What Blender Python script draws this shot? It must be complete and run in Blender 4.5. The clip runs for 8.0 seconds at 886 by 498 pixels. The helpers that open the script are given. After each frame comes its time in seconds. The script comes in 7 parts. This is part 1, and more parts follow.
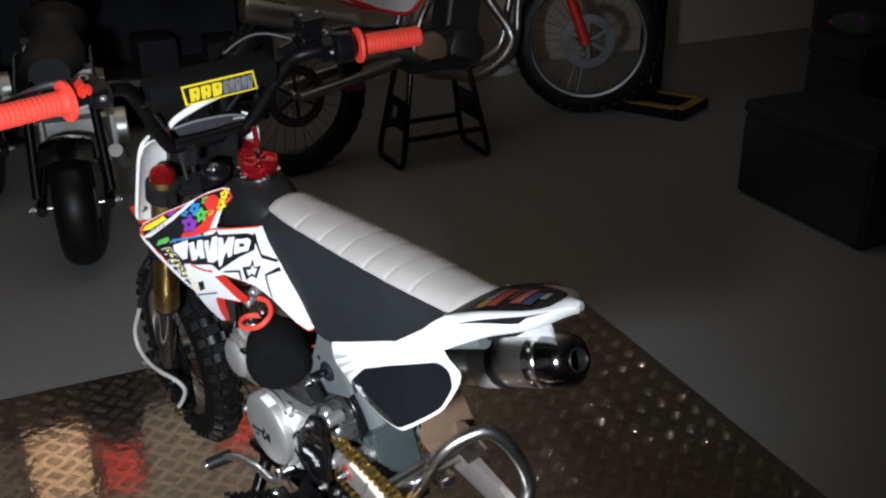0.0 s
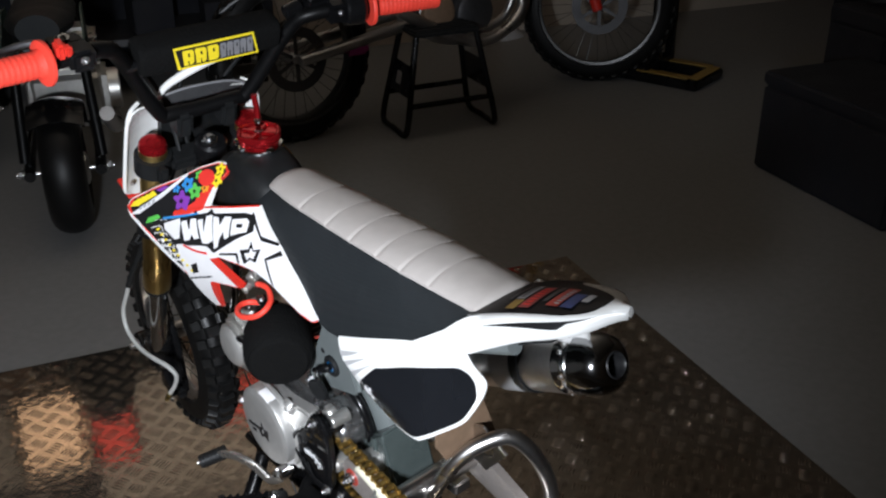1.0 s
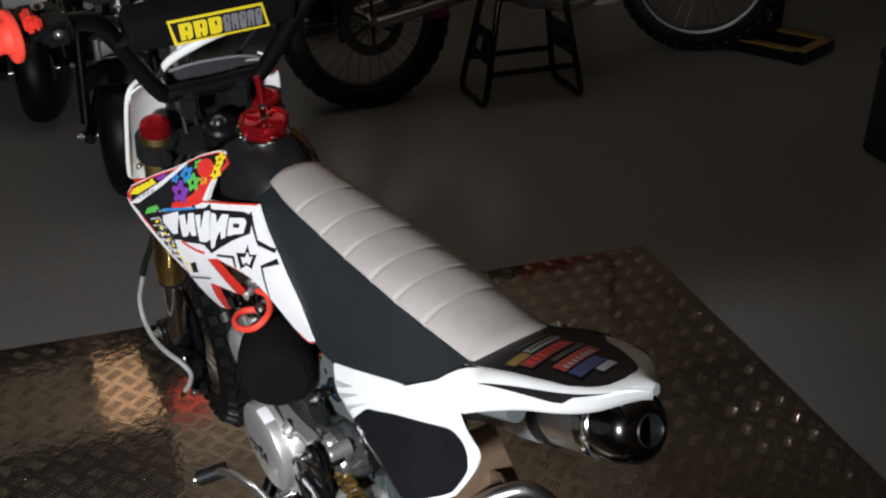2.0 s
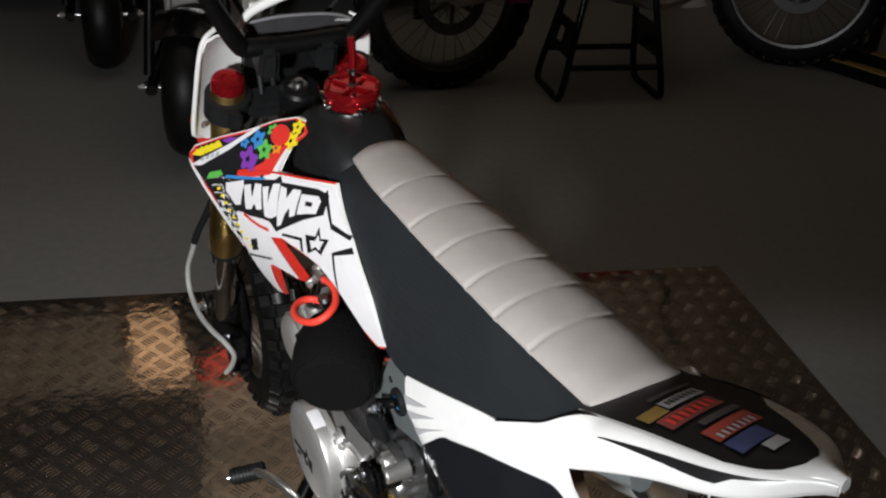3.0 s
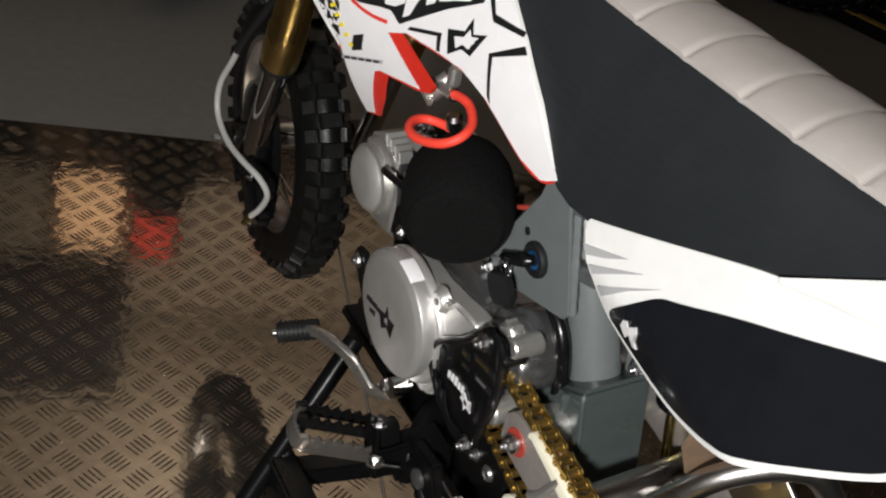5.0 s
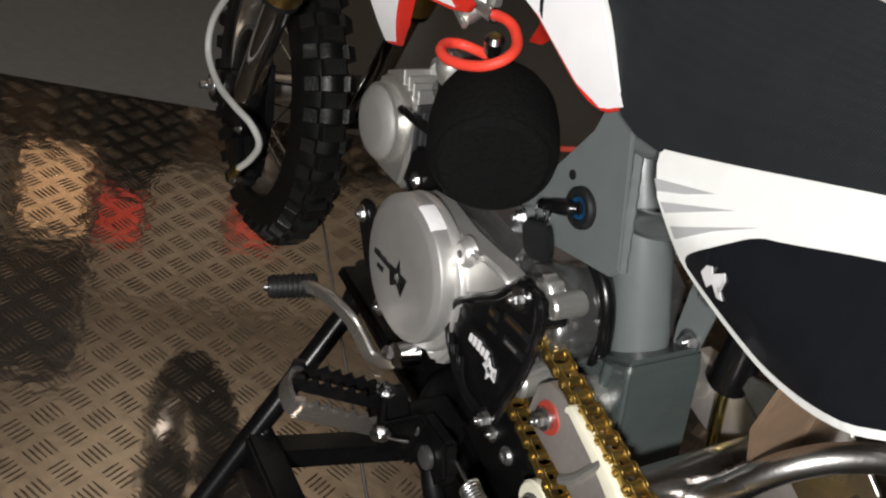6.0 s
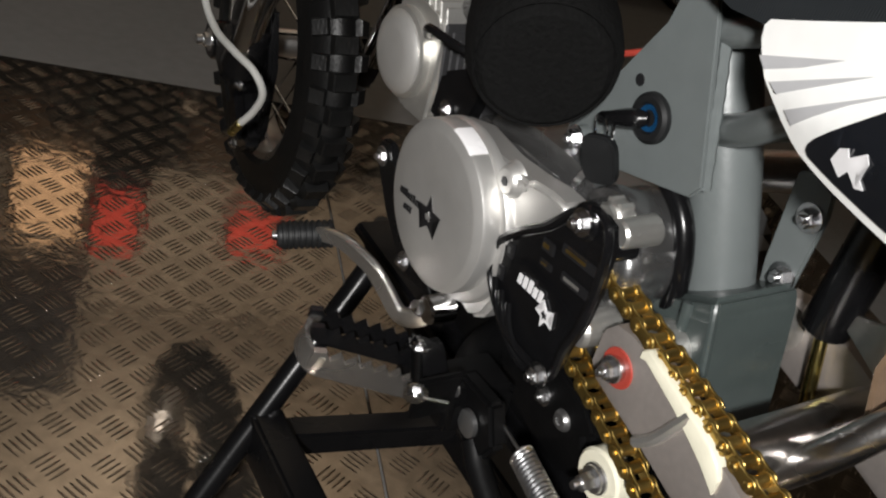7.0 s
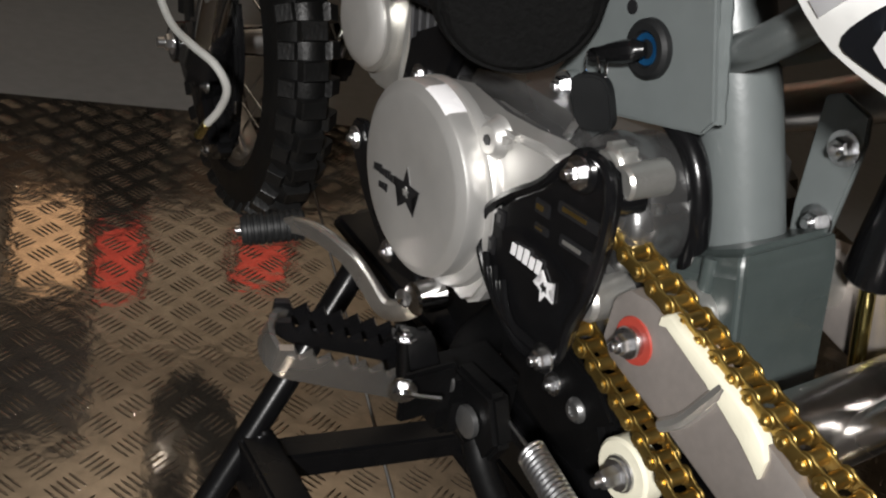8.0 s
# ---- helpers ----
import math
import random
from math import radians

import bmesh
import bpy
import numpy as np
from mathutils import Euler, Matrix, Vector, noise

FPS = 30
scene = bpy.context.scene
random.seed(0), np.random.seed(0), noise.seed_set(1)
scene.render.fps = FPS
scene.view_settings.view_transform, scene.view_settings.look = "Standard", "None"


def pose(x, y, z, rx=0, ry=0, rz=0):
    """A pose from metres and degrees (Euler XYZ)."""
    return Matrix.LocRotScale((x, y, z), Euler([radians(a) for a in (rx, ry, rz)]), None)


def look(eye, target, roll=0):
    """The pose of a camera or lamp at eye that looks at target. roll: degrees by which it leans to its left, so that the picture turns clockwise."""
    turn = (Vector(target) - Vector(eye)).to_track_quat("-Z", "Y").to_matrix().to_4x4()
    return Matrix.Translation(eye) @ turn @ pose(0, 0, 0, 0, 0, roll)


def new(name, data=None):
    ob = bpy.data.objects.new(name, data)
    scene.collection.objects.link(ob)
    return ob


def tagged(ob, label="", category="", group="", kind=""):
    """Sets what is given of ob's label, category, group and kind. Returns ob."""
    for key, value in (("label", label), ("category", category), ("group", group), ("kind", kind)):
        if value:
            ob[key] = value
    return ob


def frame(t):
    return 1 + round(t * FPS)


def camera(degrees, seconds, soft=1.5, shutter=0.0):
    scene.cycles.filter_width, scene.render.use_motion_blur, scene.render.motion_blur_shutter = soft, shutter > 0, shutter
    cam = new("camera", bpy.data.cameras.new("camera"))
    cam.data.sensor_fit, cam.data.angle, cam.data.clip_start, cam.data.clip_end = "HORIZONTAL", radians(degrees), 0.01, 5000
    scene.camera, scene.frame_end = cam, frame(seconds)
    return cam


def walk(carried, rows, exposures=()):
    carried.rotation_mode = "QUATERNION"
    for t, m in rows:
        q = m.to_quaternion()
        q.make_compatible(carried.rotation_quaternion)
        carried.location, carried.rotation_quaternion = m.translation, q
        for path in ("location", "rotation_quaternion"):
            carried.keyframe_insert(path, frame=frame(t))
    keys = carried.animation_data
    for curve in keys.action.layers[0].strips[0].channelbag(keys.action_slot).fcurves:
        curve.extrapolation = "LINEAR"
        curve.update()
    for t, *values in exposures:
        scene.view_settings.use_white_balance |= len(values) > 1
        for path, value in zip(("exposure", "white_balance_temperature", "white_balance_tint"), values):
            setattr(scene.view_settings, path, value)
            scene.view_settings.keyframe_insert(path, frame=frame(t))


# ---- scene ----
import itertools

cam = camera(49.2, 8.0, soft=2.2)
PATH = [
    (0, (-0.726, -1.232, 1.347), (0.435, 0.175, 0.526), -1.4),
    (0.5, (-0.724, -1.167, 1.332), (0.457, 0.205, 0.481), -0.4),
    (1, (-0.659, -1.102, 1.314), (0.487, 0.277, 0.428), -0.4),
    (2.5, (-0.414, -0.929, 1.262), (0.472, 0.577, 0.289), 0.3),
    (3, (-0.431, -0.841, 1.224), (0.457, 0.656, 0.241), 4.3),
    (3.5, (-0.493, -0.757, 1.176), (0.411, 0.672, 0.107), 7.9),
    (4, (-0.516, -0.694, 1.115), (0.434, 0.697, 0.036), 10.1),
    (4.5, (-0.528, -0.649, 1.055), (0.445, 0.708, -0.045), 12.7),
    (6, (-0.513, -0.539, 0.871), (0.564, 0.775, -0.184), 20.1),
    (6.5, (-0.496, -0.51, 0.812), (0.58, 0.817, -0.227), 20.0),
    (7, (-0.477, -0.482, 0.75), (0.605, 0.849, -0.279), 19.1),
    (7.5, (-0.448, -0.465, 0.708), (0.653, 0.879, -0.283), 17.7),
    (8, (-0.417, -0.449, 0.686), (0.649, 0.917, -0.312), 14.0),
]
LEVELS = [(0.0, 0.36, 5720, 8), (1.0, 0.3, 5800, 9), (2.4, 0.0, 6100, 10), (3.5, -0.03, 6300, 10), (4.5, -0.1, 6500, 10), (6.0, -0.02, 6500, 10), (8.0, 0.12, 6500, 10)]
walk(cam, [(t, look(eye, target, roll)) for t, eye, target, roll in PATH], LEVELS)

# ---- world and lamps ----
world = bpy.data.worlds.new("night")
scene.world = world
world.use_nodes = True
world.node_tree.nodes["Background"].inputs[0].default_value = (0.5, 0.55, 0.6, 1)
world.node_tree.nodes["Background"].inputs[1].default_value = 0.004


def lamp(name, kind, energy, colour, m, size=0.1):
    data = bpy.data.lights.new(name, kind)
    data.energy, data.color = energy, colour
    if kind == "AREA":
        data.shape, data.size = "DISK", size
    else:
        data.shadow_soft_size = size
    ob = new(name, data)
    ob.matrix_world = m
    return ob


# the hand torch that lights the bike from behind its tail, and an unseen fill lamp added to brighten the ceiling
lamp("hand_torch", "SPOT", 126, (1.0, 0.98, 0.955), look((-0.94, -0.98, 1.1), (-0.2, 0.2, 0.44)), 0.06)
bpy.data.lights["hand_torch"].spot_size, bpy.data.lights["hand_torch"].spot_blend = radians(86), 1.0
lamp("ceiling_fill", "AREA", 47, (1.0, 0.93, 0.83), look((0.8, 2.25, 1.35), (0.8, 2.25, 2.6)), 0.5)

# ---- materials ----
def material(name, colour, rough=0.5, metal=0.0, vary=0.15, grain=60.0, bump=0.1, bump_scale=200.0, coat=0.0, spread=0.1, stain=6.0, anisotropy=0.0, spec=0.5):
    """A surface with stains (low frequency), grain (high frequency) and fine relief."""
    m = bpy.data.materials.new(name)
    m.use_nodes = True
    t = m.node_tree
    shader = t.nodes["Principled BSDF"]
    place = t.nodes.new("ShaderNodeTexCoord")
    big, small = t.nodes.new("ShaderNodeTexNoise"), t.nodes.new("ShaderNodeTexNoise")
    big.inputs["Scale"].default_value, small.inputs["Scale"].default_value = stain, grain
    big.inputs["Detail"].default_value = small.inputs["Detail"].default_value = 4
    both = t.nodes.new("ShaderNodeMath")
    both.operation = "ADD"
    for noise_node, socket in ((big, 0), (small, 1)):
        t.links.new(place.outputs["Object"], noise_node.inputs["Vector"])
        t.links.new(noise_node.outputs["Fac"], both.inputs[socket])
    tone = t.nodes.new("ShaderNodeMapRange")
    for key, value in (("From Min", 0.6), ("From Max", 1.4), ("To Min", 1 - vary), ("To Max", 1 + vary)):
        tone.inputs[key].default_value = value
    t.links.new(both.outputs[0], tone.inputs["Value"])
    mix = t.nodes.new("ShaderNodeVectorMath")
    mix.operation = "SCALE"
    mix.inputs[0].default_value = colour[:3]
    t.links.new(tone.outputs[0], mix.inputs["Scale"])
    t.links.new(mix.outputs[0], shader.inputs["Base Color"])
    gloss = t.nodes.new("ShaderNodeMapRange")
    for key, value in (("From Min", 0.3), ("From Max", 0.7), ("To Min", max(rough - spread, 0.03)), ("To Max", min(rough + spread, 1))):
        gloss.inputs[key].default_value = value
    t.links.new(big.outputs["Fac"], gloss.inputs["Value"])
    t.links.new(gloss.outputs[0], shader.inputs["Roughness"])
    shader.inputs["Metallic"].default_value = metal
    shader.inputs["Coat Weight"].default_value = coat
    shader.inputs["Specular IOR Level"].default_value = spec
    shader.inputs["Anisotropic"].default_value = anisotropy
    if bump:
        fine = t.nodes.new("ShaderNodeTexNoise")
        fine.inputs["Scale"].default_value = bump_scale
        relief = t.nodes.new("ShaderNodeBump")
        relief.inputs["Strength"].default_value, relief.inputs["Distance"].default_value = bump, 0.002
        t.links.new(place.outputs["Object"], fine.inputs["Vector"])
        t.links.new(fine.outputs["Fac"], relief.inputs["Height"])
        t.links.new(relief.outputs[0], shader.inputs["Normal"])
    return m


def glow(name, colour, strength):
    m = bpy.data.materials.new(name)
    m.use_nodes = True
    shader = m.node_tree.nodes["Principled BSDF"]
    shader.inputs["Base Color"].default_value = (*colour, 1)
    shader.inputs["Emission Color"].default_value = (*colour, 1)
    shader.inputs["Emission Strength"].default_value = strength
    return m


def weave(m, scale, strength):
    """Adds a fine checked weave to a material's relief."""
    t = m.node_tree
    place = t.nodes["Texture Coordinate"]
    waves = []
    for direction in ("X", "Y"):
        wave = t.nodes.new("ShaderNodeTexWave")
        wave.bands_direction = direction
        wave.inputs["Scale"].default_value = scale
        t.links.new(place.outputs["Object"], wave.inputs["Vector"])
        waves.append(wave)
    both = t.nodes.new("ShaderNodeMath")
    both.operation = "MULTIPLY"
    t.links.new(waves[0].outputs["Fac"], both.inputs[0])
    t.links.new(waves[1].outputs["Fac"], both.inputs[1])
    relief = t.nodes.new("ShaderNodeBump")
    relief.inputs["Strength"].default_value, relief.inputs["Distance"].default_value = strength, 0.001
    t.links.new(both.outputs[0], relief.inputs["Height"])
    t.links.new(relief.outputs[0], t.nodes["Principled BSDF"].inputs["Normal"])
    return m


M = {
    "white": material("white_plastic", (0.8, 0.8, 0.78), 0.33, vary=0.05, bump=0.03, stain=9),
    "black": material("black_plastic", (0.009, 0.0095, 0.01), 0.5, spec=0.3, vary=0.3, bump=0.08),
    "gloss_black": material("black_paint", (0.005, 0.005, 0.0055), 0.24, spec=0.35, vary=0.3, bump=0.05),
    # black paint taken darker and duller: the parts' shade is in the colour
    "shaded_black": material("shaded_black_paint", (0.0028, 0.0028, 0.003), 0.42, spec=0.16, vary=0.4, bump=0.1),
    "black_chrome": material("black_chrome", (0.3, 0.3, 0.305), 0.12, metal=1.0, vary=0.08, bump=0.02, spread=0.04),
    "red": material("red_plastic", (0.62, 0.03, 0.018), 0.35, vary=0.1, bump=0.04),
    "red_grip": material("red_rubber", (0.85, 0.06, 0.035), 0.55, vary=0.12, bump=0.3, bump_scale=500),
    "red_anodised": material("red_anodised_alloy", (0.5, 0.016, 0.022), 0.16, metal=0.8, vary=0.1, bump=0.02, spread=0.05),
    "silver": material("cast_alloy", (0.62, 0.61, 0.58), 0.38, metal=0.85, vary=0.1, bump=0.18, bump_scale=500),
    "satin": material("satin_cover_alloy", (0.6, 0.59, 0.57), 0.42, metal=0.7, vary=0.06, bump=0.06, bump_scale=700),
    "dark_alloy": material("dull_grey_alloy", (0.11, 0.11, 0.115), 0.4, metal=0.8, vary=0.15, bump=0.15),
    "dark_cast": material("dark_polished_case", (0.3, 0.3, 0.3), 0.3, metal=0.9, vary=0.15, bump=0.1),
    "chrome": material("chrome", (0.75, 0.75, 0.76), 0.1, metal=1.0, vary=0.06, bump=0.02, spread=0.05),
    "zinc": material("zinc_bolt", (0.65, 0.65, 0.66), 0.25, metal=1.0, vary=0.2, bump=0.1),
    "mirror_purple": material("purple_mirror_lens", (0.5, 0.08, 0.62), 0.2, metal=0.35, vary=0.1),
    "board_black": material("glossy_black_board", (0.0085, 0.0095, 0.012), 0.22, vary=0.15, bump=0.02, coat=0.3),
    "deck_black": material("satin_black_decal", (0.005, 0.005, 0.006), 0.45, spec=0.2, vary=0.3, bump=0.05),
    "dim_yellow": material("faded_yellow_decal", (0.28, 0.18, 0.04), 0.5, vary=0.3),
    "arm_bright": material("tumbled_forged_alloy", (0.68, 0.66, 0.63), 0.26, metal=0.95, vary=0.12, bump=0.1, grain=150),
    "arm_alloy": material("satin_alloy_beam", (0.5, 0.45, 0.42), 0.42, metal=0.7, vary=0.1, bump=0.08, grain=150),
    "cast_paint": material("dark_green_grey_paint", (0.05, 0.062, 0.06), 0.34, vary=0.12, bump=0.08, coat=0.15),
    "steel": material("brushed_steel", (0.6, 0.58, 0.56), 0.33, metal=1.0, vary=0.12, bump=0.1, grain=150),
    # rim alloy, darker than the other bare metals
    "dull_rim": material("dark_rim_alloy", (0.13, 0.13, 0.13), 0.36, metal=0.9, vary=0.3, bump=0.1, stain=6),
    "gold": material("gold_anodised_alloy", (0.74, 0.53, 0.2), 0.32, metal=1.0, vary=0.08, bump=0.03),
    "gold_chain": material("gold_chain_plate", (0.44, 0.3, 0.09), 0.34, metal=0.95, vary=0.45, bump=0.15),
    "frame_grey": material("grey_frame_paint", (0.125, 0.14, 0.14), 0.36, vary=0.08, bump=0.06, coat=0.15),
    "seat_white": weave(material("white_gripper_vinyl", (0.45, 0.415, 0.39), 0.62, vary=0.07, bump=0.0), 190, 0.22),
    "seat_black": weave(material("black_gripper_vinyl", (0.0135, 0.016, 0.018), 0.6, vary=0.12, bump=0.0, spec=0.3), 190, 0.22),
    "tyre": material("black_tyre_rubber", (0.005, 0.005, 0.005), 0.42, spec=0.3, vary=0.3, bump=0.25, bump_scale=300),
    "tread": material("worn_tread_rubber", (0.007, 0.007, 0.007), 0.4, vary=0.35, bump=0.3, bump_scale=250, spec=0.35),
    "smoke": material("smoky_plastic", (0.045, 0.045, 0.047), 0.3, vary=0.2, bump=0.03),
    "dark_red": material("dark_red_seal", (0.35, 0.045, 0.03), 0.45, vary=0.1),
    "foam": material("black_foam", (0.0045, 0.0045, 0.0045), 0.95, spec=0.1, vary=0.4, bump=0.8, bump_scale=260, grain=300),
    "cream": material("cream_nylon", (0.72, 0.69, 0.55), 0.45, vary=0.08, bump=0.1),
    "grey_cable": material("grey_cable_sleeve", (0.42, 0.42, 0.4), 0.45, vary=0.08),
    "yellow": material("yellow_sticker", (0.85, 0.68, 0.02), 0.35, vary=0.06),
    "orange": material("orange_sticker", (0.8, 0.3, 0.03), 0.35, vary=0.06),
    "green": material("green_sticker", (0.12, 0.5, 0.08), 0.35, vary=0.06),
    "purple": material("purple_sticker", (0.22, 0.05, 0.4), 0.35, vary=0.06),
    "blue": material("blue_sticker", (0.05, 0.25, 0.6), 0.35, vary=0.06),
    "blue_metal": material("blue_anodised_barrel", (0.03, 0.2, 0.5), 0.25, metal=0.8, vary=0.1),
    "ink": material("black_sticker", (0.012, 0.012, 0.013), 0.35, vary=0.1),
    "sticker_white": material("white_sticker", (0.8, 0.79, 0.8), 0.33, vary=0.04, bump=0.02),
    "sticker_grey": material("grey_sticker", (0.42, 0.42, 0.43), 0.35, vary=0.06),
    "red_sticker": material("red_sticker", (0.7, 0.04, 0.03), 0.35, vary=0.08),
    "dim_grey": material("faded_grey_sticker", (0.055, 0.055, 0.055), 0.4, vary=0.3),
    "mid_grey": material("mid_grey_print", (0.2, 0.2, 0.21), 0.4, vary=0.15),
    "dim_red": material("faded_red_sticker", (0.25, 0.05, 0.045), 0.4, vary=0.3),
    "dim_blue": material("faded_blue_sticker", (0.03, 0.05, 0.16), 0.4, vary=0.3),
    "magenta": material("magenta_plastic", (0.35, 0.03, 0.2), 0.4, vary=0.1),
    "brass": material("yellow_zinc_rod", (0.6, 0.5, 0.2), 0.25, metal=1.0, vary=0.1),
    "tin": material("grey_checker_alloy", (0.43, 0.37, 0.305), 0.075, metal=0.94, vary=0.3, bump=0.17, bump_scale=42, spread=0.025, stain=4),
    "concrete": material("grey_painted_concrete", (0.2, 0.198, 0.195), 0.55, vary=0.12, bump=0.15, bump_scale=90, grain=40, stain=1.2),
    "wall": material("dim_plaster", (0.43, 0.375, 0.31), 0.8, vary=0.1, bump=0.2, stain=1),
    # plaster coloured darker than the walls, to dim its reflection in the plate
    "ceiling": material("darkened_ceiling_plaster", (0.27, 0.235, 0.195), 0.85, vary=0.12, bump=0.2, stain=1),
    "skirting": material("red_brown_board", (0.09, 0.04, 0.03), 0.6, vary=0.2),
    "dark_card": material("black_case_covering", (0.008, 0.009, 0.014), 0.8, vary=0.3, bump=0.2),
    "brown": material("brown_card", (0.2, 0.13, 0.08), 0.8, vary=0.2),
    "warm_glow": glow("warm_lamp_diffuser", (1.0, 0.66, 0.4), 0.55),
    "red_glow": glow("red_lamp_diffuser", (1.0, 0.12, 0.09), 0.1),
    "dark_green": material("dark_green_paint", (0.03, 0.06, 0.05), 0.45, vary=0.2),
}


# ---- building tools ----
def part(name, bm, mat, parent, label="", smooth=35):
    """Links a bmesh as one mesh object under a thing or a part."""
    bmesh.ops.recalc_face_normals(bm, faces=bm.faces)
    me = bpy.data.meshes.new(name)
    bm.to_mesh(me)
    bm.free()
    me.materials.append(M[mat] if isinstance(mat, str) else mat)
    me.shade_smooth()
    me.set_sharp_from_angle(angle=radians(smooth))
    ob = new(name, me)
    if parent is not None:
        ob.parent = parent
    return tagged(ob, label)


def group_part(name, parent, label=""):
    ob = new(name)
    ob.parent = parent
    ob.empty_display_size = 0.05
    return tagged(ob, label)


def turned(bm, m):
    bmesh.ops.transform(bm, matrix=m, verts=bm.verts)
    return bm


def merge(*parts):
    """Joins bmeshes into the first."""
    out = parts[0]
    for bm in parts[1:]:
        me = bpy.data.meshes.new("join")
        bm.to_mesh(me)
        bm.free()
        out.from_mesh(me)
        bpy.data.meshes.remove(me)
    return out


def box(sx, sy, sz, bevel=0.002, segments=2, at=(0, 0, 0)):
    bm = bmesh.new()
    bmesh.ops.create_cube(bm, size=1, matrix=Matrix.Translation(at) @ Matrix.Diagonal((sx, sy, sz, 1)))
    if bevel:
        bmesh.ops.bevel(bm, geom=bm.edges[:], offset=bevel, segments=segments, affect="EDGES")
    return bm


def lathe(profile, segments=32, m=None):
    """Turns (radius, height) pairs round z; the ends close where the radius is 0."""
    bm = bmesh.new()
    rings = []
    for r, h in profile:
        if r < 1e-6:
            rings.append([bm.verts.new((0, 0, h))])
        else:
            rings.append([bm.verts.new((r * math.cos(2 * math.pi * i / segments), r * math.sin(2 * math.pi * i / segments), h)) for i in range(segments)])
    for a, b in zip(rings, rings[1:]):
        for i in range(segments):
            j = (i + 1) % segments
            quad = [a[i % len(a)], a[j % len(a)], b[j % len(b)], b[i % len(b)]]
            face = []
            for v in quad:
                if v not in face:
                    face.append(v)
            if len(face) > 2:
                bm.faces.new(face)
    return turned(bm, m) if m else bm


def aim(start, end):
    """A frame at start whose z points at end."""
    d = Vector(end) - Vector(start)
    return Matrix.Translation(start) @ d.to_track_quat("Z", "Y").to_matrix().to_4x4()


def rod(a, b, r, r2=None, segments=16, bevel=0.15):
    """A bar from a to b with rounded rims."""
    r2 = r if r2 is None else r2
    n = (Vector(b) - Vector(a)).length
    e = min(r, r2, n / 2) * bevel
    return lathe([(0, 0), (r - e, 0), (r, e), (r2, n - e), (r2 - e, n), (0, n)], segments, aim(a, b))


def spline(points, steps=8, closed=False):
    pts = [Vector(p) for p in points]
    n = len(pts)
    out = []
    for i in range(n if closed else n - 1):
        p0 = pts[(i - 1) % n] if closed or i else pts[0] * 2 - pts[1]
        p1, p2 = pts[i], pts[(i + 1) % n]
        p3 = pts[(i + 2) % n] if closed or i + 2 < n else pts[-1] * 2 - pts[-2]
        for k in range(steps):
            t = k / steps
            out.append(0.5 * (2 * p1 + (p2 - p0) * t + (2 * p0 - 5 * p1 + 4 * p2 - p3) * t**2 + (3 * p1 - p0 - 3 * p2 + p3) * t**3))
    if not closed:
        out.append(pts[-1])
    return out


def tube(points, r, segments=12, steps=8, closed=False, taper=None):
    """A round tube along a smooth line; taper: the radius as a function of 0..1."""
    line = spline(points, steps, closed) if steps else [Vector(p) for p in points]
    bm = bmesh.new()
    rings, up = [], None
    n = len(line)
    for i, p in enumerate(line):
        d = (line[(i + 1) % n] - line[i - 1]) if closed or 0 < i < n - 1 else (line[1] - line[0] if i == 0 else line[-1] - line[-2])
        d.normalize()
        if up is None:
            up = d.orthogonal().normalized()
        up = (up - d * up.dot(d)).normalized()
        side = d.cross(up)
        rr = taper(i / (n - 1)) if taper else r
        rings.append([bm.verts.new(p + rr * (math.cos(2 * math.pi * k / segments) * up + math.sin(2 * math.pi * k / segments) * side)) for k in range(segments)])
    for a, b in list(zip(rings, rings[1:])) + ([(rings[-1], rings[0])] if closed else []):
        for k in range(segments):
            j = (k + 1) % segments
            bm.faces.new((a[k], a[j], b[j], b[k]))
    if not closed:
        bm.faces.new(rings[0][::-1])
        bm.faces.new(rings[-1])
    return bm


def torus(R, r, segments=40, sides=14, m=None, squash=1.0):
    ring = [(R * math.cos(2 * math.pi * i / segments), R * math.sin(2 * math.pi * i / segments), 0) for i in range(segments)]
    bm = tube(ring, r, sides, 0, True)
    if squash != 1.0:
        turned(bm, Matrix.Diagonal((1, 1, squash, 1)))
    return turned(bm, m) if m else bm


def loft(sections, closed=True, caps=True):
    """Joins equal rings of points."""
    bm = bmesh.new()
    rings = [[bm.verts.new(p) for p in s] for s in sections]
    n = len(rings[0])
    for a, b in zip(rings, rings[1:]):
        for k in range(n if closed else n - 1):
            j = (k + 1) % n
            bm.faces.new((a[k], a[j], b[j], b[k]))
    if caps and closed:
        bm.faces.new(rings[0][::-1])
        bm.faces.new(rings[-1])
    return bm


def prism(outline, x0, x1, bevel=0.003, segments=2):
    """A plate: an outline in (y, z) between two x."""
    bm = bmesh.new()
    a = [bm.verts.new((x0, y, z)) for y, z in outline]
    face = bm.faces.new(a)
    out = bmesh.ops.extrude_face_region(bm, geom=[face])
    for v in out["geom"]:
        if isinstance(v, bmesh.types.BMVert):
            v.co.x = x1
    bmesh.ops.recalc_face_normals(bm, faces=bm.faces)
    if bevel:
        sharp = [e for e in bm.edges if len(e.link_faces) == 2 and e.calc_face_angle(0) > 0.6]
        bmesh.ops.bevel(bm, geom=sharp, offset=bevel, segments=segments, affect="EDGES", clamp_overlap=True)
    return bm


